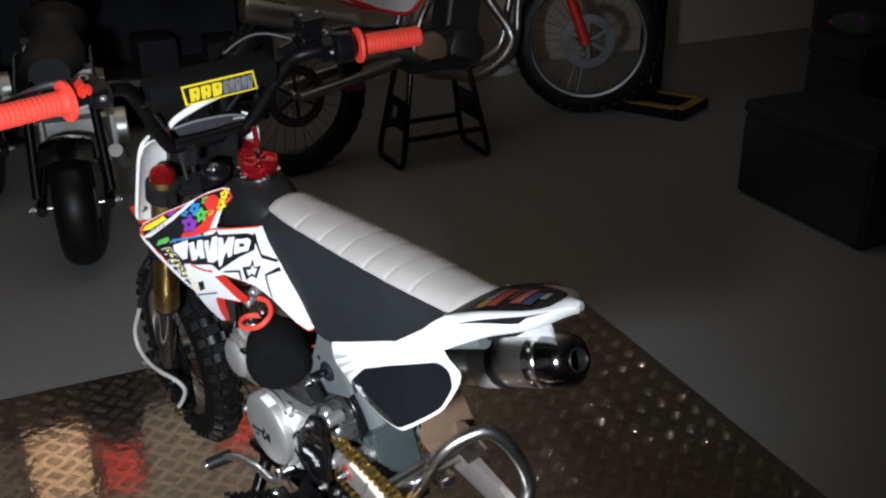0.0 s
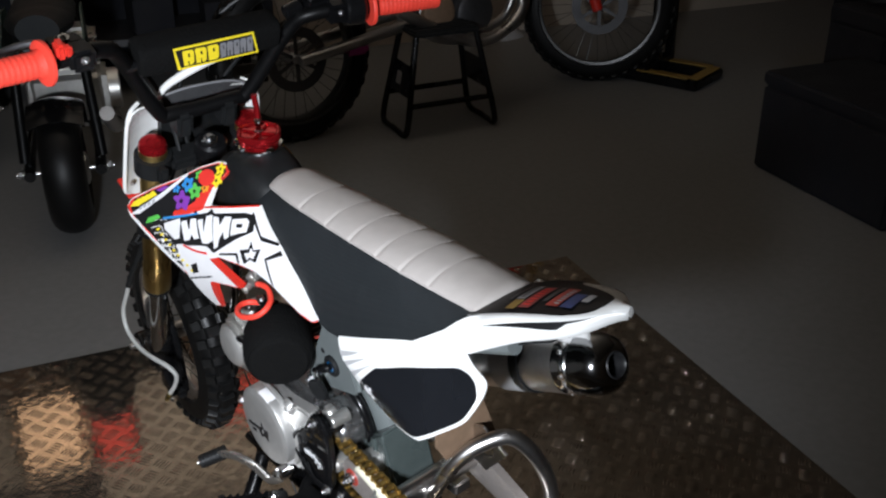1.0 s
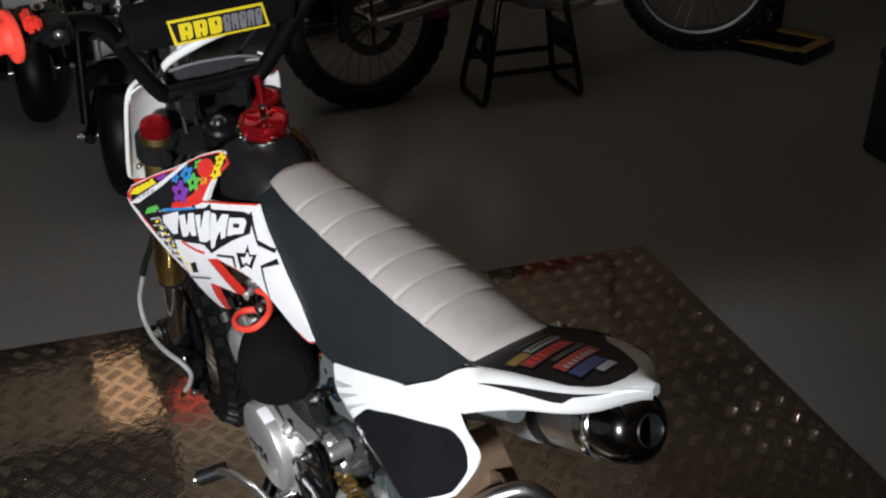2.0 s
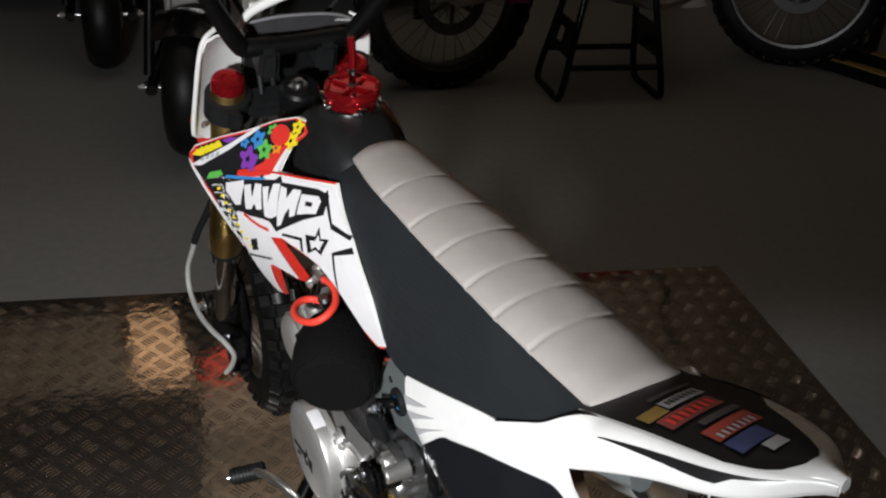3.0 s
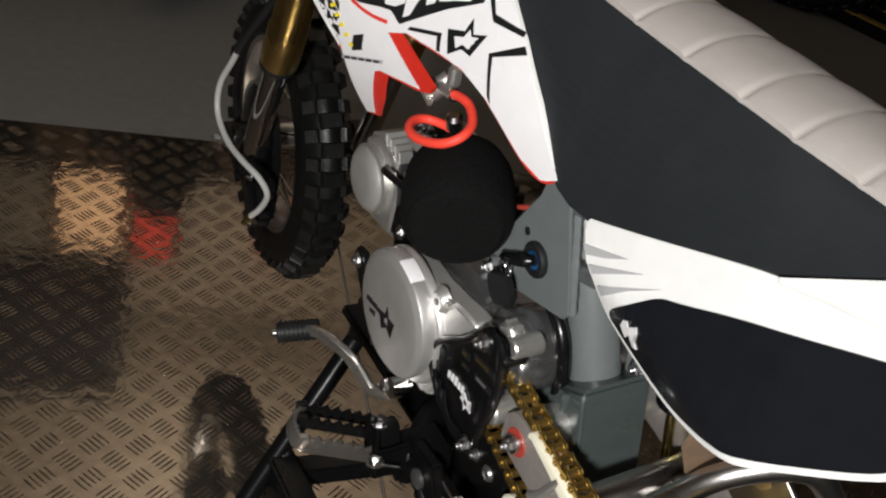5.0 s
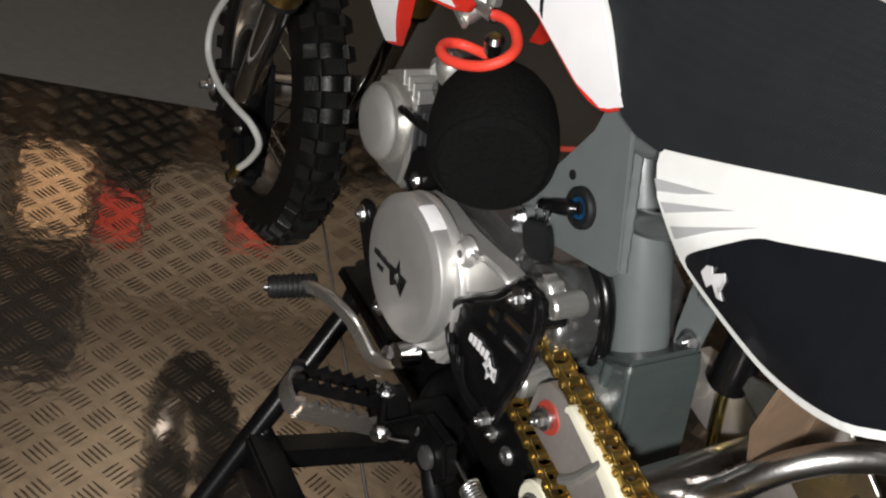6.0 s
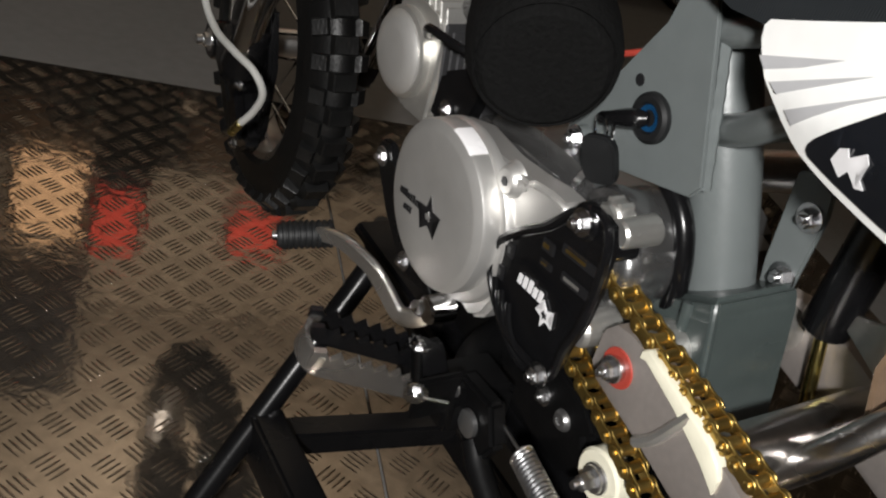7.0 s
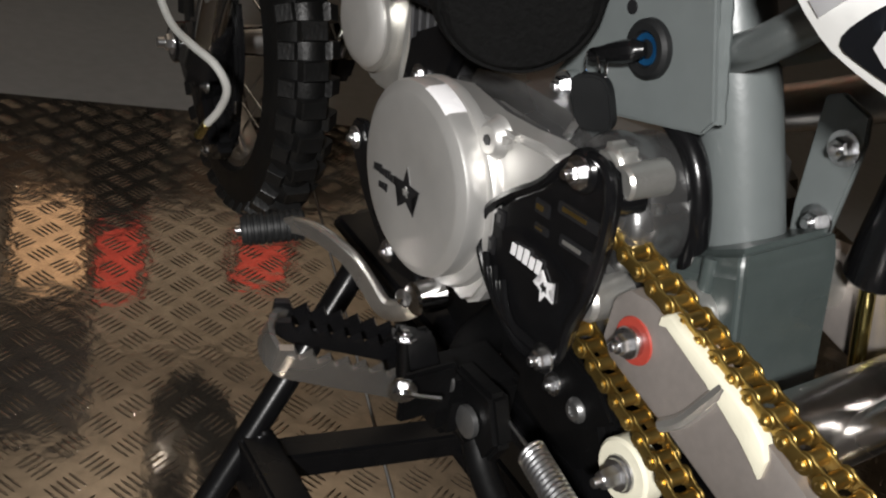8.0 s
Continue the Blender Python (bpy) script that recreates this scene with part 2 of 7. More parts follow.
def shell(outline, height, thick=0.003, cell=0.012, lift=0.0, side=-1):
    """A thin moulded panel: an outline in (y, z), with x = height(y, z); side mirrors it."""
    bm = bmesh.new()
    face = bm.faces.new([bm.verts.new((0, y, z)) for y, z in outline])
    bmesh.ops.triangulate(bm, faces=[face], ngon_method="EAR_CLIP")
    for _ in range(5):
        far = [e for e in bm.edges if e.calc_length() > cell]
        if not far:
            break
        bmesh.ops.subdivide_edges(bm, edges=far, cuts=1, use_grid_fill=False)
        bmesh.ops.triangulate(bm, faces=bm.faces[:])
    inner = {}
    old = bm.faces[:]
    rim = [e for e in bm.edges if e.is_boundary]
    for v in bm.verts[:]:
        h = height(v.co.y, v.co.z) + lift
        inner[v] = bm.verts.new((side * (h - thick), v.co.y, v.co.z))
        v.co.x = side * h
    for f in old:
        bm.faces.new([inner[v] for v in reversed(f.verts)])
    for e in rim:
        a, b = e.verts
        bm.faces.new((a, b, inner[b], inner[a]))
    return bm


def bolt(at, axis, r=0.006, h=0.006, nut=True, washer=True):
    """A hexagon head on a washer, standing along axis."""
    m = aim(at, Vector(at) + Vector(axis))
    bm = lathe([(0, h), (r * 0.8, h), (r, h * 0.8), (r, 0.0012), (0, 0.0012)], 6 if nut else 16, m)
    if washer:
        merge(bm, lathe([(0, 0.0014), (r * 1.5, 0.0014), (r * 1.55, 0.0), (0, 0)], 20, m))
    if nut:
        merge(bm, lathe([(0, h * 1.5), (r * 0.42, h * 1.5), (r * 0.5, h * 1.4), (r * 0.5, h * 0.7), (0, h * 0.7)], 12, m))
    return bm


def star_outline(cy, cz, r, turn=0.0, inner=0.42):
    return [(cy + (r if i % 2 == 0 else r * inner) * math.sin(turn + math.pi * i / 5), cz + (r if i % 2 == 0 else r * inner) * math.cos(turn + math.pi * i / 5)) for i in range(10)]


# ---- the pit bike: built upright, x to its right, y ahead, then leaned to its left ----
BIKE = Matrix.Translation((0.0615, 0, 0)) @ pose(0, 0, 0, 0, -4.5, 0)
bike = new("dirt_bike")
bike.matrix_world = BIKE
tagged(bike, "white, black and red pit bike with gold forks on a stand", "motorcycle")


def x_shroud(y, z):
    return 0.0738 + 0.1451 * y - 0.2328 * (z - 0.7) + 0.2572 * y * y - 2.61 * (z - 0.7) ** 2


def x_panel(y, z):
    return 0.0259 - 0.1478 * y - 0.3292 * (z - 0.7)


def seat_low(y):
    """Height of the seat's lower edge along the bike."""
    return float(np.interp(y, [-0.44, -0.42, -0.39, -0.33, -0.25, -0.18, -0.13, -0.11, -0.06, 0.0, 0.045, 0.08], [0.79, 0.782, 0.754, 0.711, 0.674, 0.646, 0.641, 0.645, 0.69, 0.735, 0.757, 0.765]))


def build_seat():
    seat = group_part("seat", bike, "long black seat with a pleated white top")
    creases = (-0.046, -0.114, -0.172, -0.23, -0.28, -0.332)
    ys = sorted({round(0.075 - 0.505 * i / 220, 5) for i in range(221)}, reverse=True)

    def top(y):
        front = max(0.0, (y - 0.035) / 0.04)
        back = max(0.0, (-0.405 - y) / 0.03)
        return 0.7905 - 0.012 * front**2 - 0.012 * back**2

    def pleat(y, u):
        """Depth of the crease at y; it is deepest near the seat's edges."""
        d = min(abs(y - c) for c in creases)
        return (0.0022 * math.exp(-((d / 0.0026) ** 2)) + 0.0014 * (1 - math.sin(0.5 * math.pi * min(d / 0.03, 1)) ** 0.8)) * (0.14 + 0.86 * abs(u) ** 1.6)

    def half(y):
        return float(np.interp(y, [-0.43, -0.412, -0.35, -0.28, -0.15, -0.02, 0.06, 0.075], [0.036, 0.0425, 0.0455, 0.048, 0.047, 0.043, 0.037, 0.029]))

    def middle(y):
        return float(np.interp(y, [-0.43, -0.2, 0.0, 0.07], [0.002, 0.005, 0.008, 0.013]))

    white, black = [], []
    for y in ys:
        h, z, low = half(y), top(y), seat_low(y)
        flat, mid = 0.7845 - 0.012 * max(0.0, (y - 0.035) / 0.04) ** 2 - 0.012 * max(0.0, (-0.405 - y) / 0.03) ** 2, middle(y)
        bottom = max(float(np.interp(y, [-0.435, -0.415, -0.38, -0.25, -0.1, 0.075], [0.05, 0.063, 0.0695, 0.069, 0.068, 0.05])), h + 0.006)
        ring = [(mid + h * math.sin(a), y, z + 0.006 - 0.006 * (abs(math.sin(a)) ** 2.6) * 1.8 - pleat(y, math.sin(a))) for a in np.linspace(-math.pi / 2, math.pi / 2, 17)]
        white.append(ring + [(mid + h * 0.9, y, z - 0.03), (mid - h * 0.9, y, z - 0.03)])
        side = []
        for k in range(9):
            f = k / 8
            side.append((h * 0.985 + (bottom - h) * (f**0.8) + 0.004 * math.sin(math.pi * f), y, (flat - 0.004) + (low - flat) * f))
        black.append([(mid * (1 - i / 8) - x, yy, zz) for i, (x, yy, zz) in zip(range(8, -1, -1), side[::-1])] + [(mid * (1 - i / 8) + x, yy, zz) for i, (x, yy, zz) in enumerate(side)])
    part("seat_base", loft(black), "seat_black", seat, "dark grey gripper vinyl seat side", 60)
    part("seat_cover", loft(white), "seat_white", seat, "white ribbed gripper vinyl seat top", 60)


build_seat()


def build_tank():
    tank = group_part("fuel_tank", bike, "matt black fuel tank with a red cap")
    secs = []
    for y, hw, zt, zb in ((0.03, 0.028, 0.768, 0.70), (0.055, 0.045, 0.792, 0.69), (0.09, 0.054, 0.812, 0.68), (0.13, 0.058, 0.82, 0.68), (0.17, 0.055, 0.803, 0.69), (0.205, 0.045, 0.77, 0.70), (0.225, 0.03, 0.745, 0.715)):
        ring = []
        for k in range(24):
            a = 2 * math.pi * k / 24
            c, s = math.cos(a), math.sin(a)
            ring.append((hw * math.copysign(abs(c) ** 0.7, c), y, (zt + zb) / 2 + (zt - zb) / 2 * math.copysign(abs(s) ** 0.7, s)))
        secs.append(ring)
    part("tank_body", loft(secs), "black", tank, "", 70)
    m = Matrix.Translation((0.007, 0.121, 0.819)) @ pose(0, 0, 0, 6, 0, 0)
    lobes = []
    for h, r in ((0.0, 0.0255), (0.006, 0.029), (0.012, 0.0325), (0.017, 0.0335), (0.021, 0.0328), (0.0225, 0.0305), (0.0215, 0.0275), (0.0185, 0.026), (0.0175, 0.01)):
        lobes.append([((r + 0.0009 * math.cos(6 * a)) * math.cos(a), (r + 0.0009 * math.cos(6 * a)) * math.sin(a), h) for a in np.linspace(0, 2 * math.pi, 48, endpoint=False)])
    cap = part("tank_cap", turned(loft(lobes), m), "red_anodised", tank, "red anodised fuel cap with a recessed top")
    for a in (math.radians(d) for d in (-95, 25, 145, 185)):
        lug = rod((0.0295 * math.cos(a), 0.0295 * math.sin(a), 0.003), (0.0385 * math.cos(a), 0.0385 * math.sin(a), 0.006), 0.0062, 0.0052, 14, 0.4)
        part("cap_lug", turned(lug, m), "chrome", cap, "bright cap lug")
    part("cap_collar", lathe([(0.024, -0.004), (0.0325, -0.004), (0.0335, -0.001), (0.033, 0.002), (0.026, 0.003)], 40, m), "chrome", cap, "chrome filler collar")
    for i in range(4):
        bar = box(0.0255, 0.0065, 0.0045, 0.0014, at=(0.0135, 0, 0.0195))
        part("cap_spoke", turned(bar, m @ pose(0, 0, 0, 0, 0, 35 + 90 * i)), "red_anodised", cap)
    valve = lathe([(0, 0.018), (0.0065, 0.018), (0.0065, 0.022), (0.0042, 0.024), (0.004, 0.034), (0.0052, 0.035), (0.0052, 0.039), (0.003, 0.041), (0.0028, 0.05), (0, 0.05)], 16, m)
    part("breather_valve", valve, "chrome", cap)
    part("breather_hose", tube([(0.007, 0.116, 0.862), (0.007, 0.114, 0.878), (0.006, 0.113, 0.898)], 0.0046, 12), "red_anodised", cap)


build_tank()

# ---- radiator shrouds with their stickers ----
SHROUD = [(0.316, 0.706), (0.308, 0.719), (0.262, 0.745), (0.217, 0.767), (0.18, 0.789), (0.15, 0.801), (0.132, 0.802), (0.121, 0.794), (0.128, 0.783), (0.148, 0.764), (0.168, 0.747), (0.163, 0.738), (0.096, 0.751), (0.038, 0.766), (0.01, 0.745), (-0.023, 0.724), (-0.064, 0.692), (-0.11, 0.646), (-0.09, 0.634), (-0.062, 0.638), (-0.008, 0.664), (0.03, 0.674), (0.109, 0.672), (0.15, 0.655), (0.203, 0.61), (0.264, 0.666), (0.301, 0.687)]
WING = [(0.208, 0.64), (0.166, 0.664), (0.13, 0.671), (0.064, 0.639), (0.07, 0.63), (0.088, 0.624), (0.136, 0.6165), (0.15, 0.58), (0.17, 0.55), (0.19, 0.543), (0.206, 0.61)]


def sticker(parent, outline, mat, lift=0.0012, height=x_shroud, side=-1, name="sticker", label="", cell=0.012):
    return part(name, shell(outline, height, 0.0008, cell, lift, side), mat, parent, label)


def build_shroud(side):
    shroud = part("shroud", shell(SHROUD, x_shroud, 0.004, 0.012, 0, side), "white", bike, "red-edged side shroud with a black and white wordmark sticker")

    def on(outline, mat, lift=0.0012):
        sticker(shroud, outline, mat, lift, x_shroud, side)

    def edge(points):
        part("edge_trim", tube([(side * (x_shroud(y, z) - 0.0005), y, z) for y, z in points], 0.0015, 8, 4), "red", shroud, "thin red moulded edge")

    edge([(0.109, 0.672), (0.03, 0.674), (-0.008, 0.664), (-0.062, 0.638), (-0.09, 0.634), (-0.108, 0.645)])
    edge([(0.265, 0.696), (0.24, 0.706), (0.165, 0.734), (0.096, 0.751), (0.038, 0.766)])
    edge([(0.121, 0.794), (0.128, 0.783), (0.148, 0.764), (0.168, 0.747)])
    edge([(0.316, 0.706), (0.301, 0.687), (0.264, 0.666), (0.203, 0.61)])
    on([(0.315, 0.705), (0.307, 0.7175), (0.262, 0.7435), (0.217, 0.7655), (0.18, 0.7875), (0.15, 0.7995), (0.132, 0.8005), (0.1225, 0.794), (0.1295, 0.784), (0.149, 0.765), (0.169, 0.7475), (0.165, 0.737), (0.15, 0.736), (0.165, 0.728), (0.24, 0.7), (0.268, 0.69), (0.3, 0.689)], "red_sticker", 0.0007)
    # white field below, black nose above with a thin red border left between them
    on([(0.268, 0.69), (0.24, 0.7), (0.165, 0.728), (0.1, 0.747), (0.0385, 0.7615), (0.0105, 0.7445), (-0.0225, 0.7235), (-0.0635, 0.6915), (-0.1092, 0.6462), (-0.0895, 0.6345), (-0.062, 0.6388), (-0.008, 0.6646), (0.03, 0.6745), (0.109, 0.6726), (0.15, 0.6555), (0.2, 0.616), (0.245, 0.655)], "sticker_white")
    on([(0.308, 0.706), (0.298, 0.719), (0.262, 0.741), (0.217, 0.763), (0.18, 0.786), (0.15, 0.798), (0.134, 0.799), (0.125, 0.793), (0.129, 0.786), (0.147, 0.77), (0.167, 0.753), (0.17, 0.743), (0.19, 0.7285), (0.25, 0.7045), (0.27, 0.697), (0.235, 0.668), (0.205, 0.636), (0.203, 0.618), (0.262, 0.669), (0.3, 0.692)], "ink", 0.0012)
    on([(0.314, 0.7), (0.302, 0.692), (0.25, 0.657), (0.21, 0.618), (0.206, 0.615), (0.256, 0.654), (0.306, 0.69)], "sticker_white", 0.002)
    on([(0.31, 0.692), (0.29, 0.706), (0.241, 0.742), (0.204, 0.774), (0.197, 0.776), (0.206, 0.766), (0.238, 0.736), (0.287, 0.699)], "sticker_white", 0.002)
    on([(0.308, 0.706), (0.298, 0.719), (0.262, 0.74), (0.252, 0.736), (0.29, 0.711)], "yellow", 0.0018)
    on([(0.256, 0.742), (0.241, 0.751), (0.23, 0.753), (0.244, 0.742)], "purple", 0.0018)
    for i in range(4):
        y, z = 0.287 - 0.009 * i, 0.705 + 0.0052 * i
        on([(y, z), (y - 0.0012, z + 0.0062), (y - 0.0062, z + 0.0088), (y - 0.006, z + 0.003)], "sticker_grey", 0.0026)
        on([(y + 0.013, z + 0.0118), (y + 0.0105, z + 0.0165), (y + 0.0055, z + 0.0185), (y + 0.0075, z + 0.0142)], "ink", 0.0026)
    # a bunch of small bright flowers
    def flower(y, z, r, mat, petals=5, turn=0.0, lift=0.0022):
        on([(y + r * (0.78 + 0.22 * math.cos(petals * a)) * math.sin(a + turn), z + r * (0.78 + 0.22 * math.cos(petals * a)) * math.cos(a + turn) * 0.85) for a in np.linspace(0, 2 * math.pi, 30, endpoint=False)], mat, lift)
        on(star_outline(y, z, r * 0.24, turn, 0.5), "ink", lift + 0.0006)

    flower(0.197, 0.7385, 0.0185, "purple", 5, 0.2)
    flower(0.193, 0.763, 0.0135, "blue", 5, 0.7, 0.0016)
    flower(0.174, 0.757, 0.014, "green", 5, 0.4, 0.0024)
    flower(0.214, 0.753, 0.0085, "blue", 5, 0.1, 0.0018)
    flower(0.137, 0.779, 0.012, "yellow", 5, 0.9, 0.002)
    flower(0.138, 0.794, 0.01, "yellow", 5, 0.3, 0.002)
    flower(0.176, 0.779, 0.0085, "green", 5, 0.0, 0.0018)
    flower(0.155, 0.7655, 0.0085, "orange", 5, 0.5, 0.0026)
    on([(0.158 + 0.0165 * math.sin(a), 0.779 + 0.011 * math.cos(a)) for a in np.linspace(0, 2 * math.pi, 20, endpoint=False)], "red_sticker", 0.003)
    on([(0.273, 0.686), (0.267, 0.697), (0.246, 0.707), (0.24, 0.703), (0.256, 0.693)], "green", 0.002)
    on([(0.236, 0.701), (0.232, 0.706), (0.155, 0.73), (0.16, 0.726), (0.2, 0.712)], "blue", 0.0018)
    for i in range(9):
        y = 0.25 - 0.0075 * i
        z = 0.682 - 0.0072 * i
        on([(y, z), (y - 0.006, z + 0.004), (y - 0.0085, z + 0.0015), (y - 0.0025, z - 0.0025)], "yellow", 0.002)
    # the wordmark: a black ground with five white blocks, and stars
    on([(0.24, 0.695), (0.2, 0.713), (0.169, 0.724), (0.164, 0.731), (0.158, 0.727), (0.138, 0.734), (0.131, 0.741), (0.124, 0.736), (0.06, 0.752), (0.038, 0.753), (0.036, 0.732), (0.07, 0.712), (0.088, 0.7), (0.12, 0.676), (0.135, 0.683), (0.15, 0.68), (0.18, 0.672), (0.19, 0.672), (0.213, 0.665), (0.22, 0.683)], "ink", 0.0016)
    blocks = (
        [(0.23, 0.696), (0.197, 0.711), (0.194, 0.703), (0.204, 0.698), (0.197, 0.681), (0.208, 0.676), (0.216, 0.692), (0.229, 0.687)],
        [(0.192, 0.707), (0.181, 0.712), (0.176, 0.7), (0.173, 0.701), (0.172, 0.716), (0.161, 0.719), (0.153, 0.692), (0.163, 0.688), (0.168, 0.694), (0.174, 0.684), (0.185, 0.68)],
        [(0.156, 0.718), (0.146, 0.722), (0.142, 0.701), (0.137, 0.7), (0.138, 0.728), (0.127, 0.732), (0.121, 0.697), (0.131, 0.69), (0.144, 0.687)],
        [(0.123, 0.731), (0.113, 0.732), (0.108, 0.722), (0.1, 0.736), (0.087, 0.739), (0.087, 0.711), (0.095, 0.706), (0.099, 0.716), (0.106, 0.704), (0.11, 0.691), (0.117, 0.686)],
        [(0.083, 0.737), (0.055, 0.745), (0.048, 0.742), (0.05, 0.728), (0.066, 0.722), (0.072, 0.719), (0.082, 0.715)],
    )
    for b in blocks:
        cy, cz = sum(y for y, z in b) / len(b), sum(z for y, z in b) / len(b)
        on([(cy + 1.03 * (y - cy), cz + 1.07 * (z - cz)) for y, z in b], "sticker_white", 0.0022)
    on([(0.072, 0.734), (0.06, 0.737), (0.06, 0.732), (0.071, 0.729)], "ink", 0.0028)
    on([(0.05, 0.747), (0.044, 0.757), (0.018, 0.73), (-0.02, 0.731), (-0.02, 0.727), (0.016, 0.724), (0.02, 0.727), (0.036, 0.742)], "ink", 0.0016)
    on([(-0.026, 0.722), (0.006, 0.701), (-0.008, 0.668), (-0.013, 0.664), (0.001, 0.7), (-0.032, 0.717)], "ink", 0.0016)
    on([(0.106, 0.68), (0.066, 0.692), (0.062, 0.676), (0.066, 0.675), (0.07, 0.687), (0.108, 0.676)], "ink", 0.0016)
    on([(0.0376, 0.7178), (0.0307, 0.7065), (0.0151, 0.7125), (0.0256, 0.7004), (0.025, 0.6891), (0.0374, 0.6899), (0.0517, 0.6786), (0.0485, 0.6921), (0.0606, 0.6985), (0.0412, 0.7049)], "ink", 0.0016)
    on([(0.0352, 0.7086), (0.0317, 0.7039), (0.0233, 0.7066), (0.0293, 0.6996), (0.0294, 0.6937), (0.0373, 0.6944), (0.0439, 0.688), (0.043, 0.6947), (0.0495, 0.6966), (0.039, 0.7003)], "sticker_white", 0.0024)
    on([(0.1887, 0.6725), (0.172, 0.67), (0.1557, 0.67), (0.1355, 0.673), (0.1355, 0.6695), (0.1557, 0.6668), (0.172, 0.667), (0.1885, 0.669)], "red_sticker", 0.003)
    # the lower wing
    wing = part("lower_wing", shell(WING, lambda y, z: x_shroud(y, z) - 0.001, 0.004, 0.012, 0, side), "red", shroud, "red and white lower wing")
    sticker(shroud, [(0.206, 0.64), (0.186, 0.652), (0.166, 0.6625), (0.142, 0.667), (0.128, 0.6515), (0.108, 0.6386), (0.081, 0.629), (0.142, 0.618), (0.1514, 0.6126), (0.163, 0.579), (0.1712, 0.5535), (0.189, 0.5455), (0.203, 0.61)], "sticker_white", 0.0012, x_shroud, side, "sticker")
    on([(0.182, 0.637), (0.167, 0.645), (0.168, 0.64), (0.172, 0.636), (0.1686, 0.6273), (0.1847, 0.6193)], "ink", 0.002)
    on([(0.202, 0.6065), (0.136, 0.632), (0.137, 0.6275), (0.2035, 0.602)], "sticker_grey", 0.002)
    for i in range(5):
        on([(0.197 - 0.012 * i, 0.6075 + 0.0046 * i), (0.189 - 0.012 * i, 0.6105 + 0.0046 * i), (0.19 - 0.012 * i, 0.6075 + 0.0046 * i), (0.198 - 0.012 * i, 0.6045 + 0.0046 * i)], "ink", 0.0028)


for s in (-1, 1):
    build_shroud(s)

# ---- side number panels and tail ----
PANEL = [(-0.149, 0.64), (-0.175, 0.6505), (-0.222, 0.671), (-0.277, 0.696), (-0.313, 0.712), (-0.34, 0.722), (-0.4, 0.748), (-0.418, 0.758), (-0.43, 0.752), (-0.443, 0.746), (-0.461, 0.744), (-0.47, 0.736), (-0.4695, 0.722), (-0.461, 0.7), (-0.451, 0.682), (-0.376, 0.6175), (-0.345, 0.601), (-0.31, 0.5925), (-0.28, 0.5915), (-0.235, 0.594), (-0.205, 0.6)]
BOARD = [(-0.215, 0.602), (-0.24, 0.63), (-0.258, 0.6495), (-0.275, 0.6575), (-0.317, 0.6805), (-0.36, 0.7015), (-0.402, 0.723), (-0.424, 0.734), (-0.446, 0.7365), (-0.459, 0.731), (-0.4635, 0.717), (-0.455, 0.6985), (-0.446, 0.683), (-0.376, 0.6235), (-0.342, 0.6065), (-0.31, 0.598), (-0.28, 0.597), (-0.24, 0.599)]


def rounded(outline, turns=2):
    """The outline with its corners cut round."""
    for _ in range(turns):
        pairs = list(zip(outline, outline[1:] + outline[:1]))
        outline = [p for (a, b), (c, d) in pairs for p in ((a + 0.22 * (c - a), b + 0.22 * (d - b)), (a + 0.78 * (c - a), b + 0.78 * (d - b)))]
    return outline


def x_tail(y, z):
    narrow = max(0.0, -0.46 - y)
    return x_panel(y, z) - 0.45 * narrow - 0.55 * max(0.0, 0.62 - z)


def build_panel(side):
    panel = part("side_panel", shell(rounded(PANEL), x_tail, 0.0025, 0.014, 0, side), "white", bike, "white side panel with a black number board")
    sticker(panel, rounded(BOARD), "board_black", 0.0014, x_tail, side, "number_board", "black number board")
    # raised moulding line and grey shading wedges towards the seat
    for wedge in ([(-0.166, 0.6275), (-0.174, 0.6235), (-0.195, 0.635), (-0.214, 0.648)], [(-0.182, 0.6205), (-0.1895, 0.6175), (-0.212, 0.634), (-0.234, 0.65)], [(-0.198, 0.613), (-0.2055, 0.6085), (-0.23, 0.633), (-0.256, 0.654)]):
        sticker(panel, wedge, "sticker_grey", 0.0012, x_tail, side)
    # the maker's mark, as a plain block
    sticker(panel, [(-0.238, 0.609), (-0.241, 0.617), (-0.246, 0.62), (-0.248, 0.616), (-0.256, 0.623), (-0.26, 0.62), (-0.255, 0.613), (-0.262, 0.607), (-0.257, 0.605), (-0.25, 0.61), (-0.246, 0.604)], "sticker_white", 0.0024, x_tail, side)


for s in (-1, 1):
    build_panel(s)


def smooth(y, ys, vs):
    """A soft curve through a few stations (y falls towards the rear)."""
    a = np.interp([y - 0.014, y - 0.007, y, y + 0.007, y + 0.014], ys[::-1], vs[::-1])
    return float(np.dot(a, (0.12, 0.24, 0.28, 0.24, 0.12)))


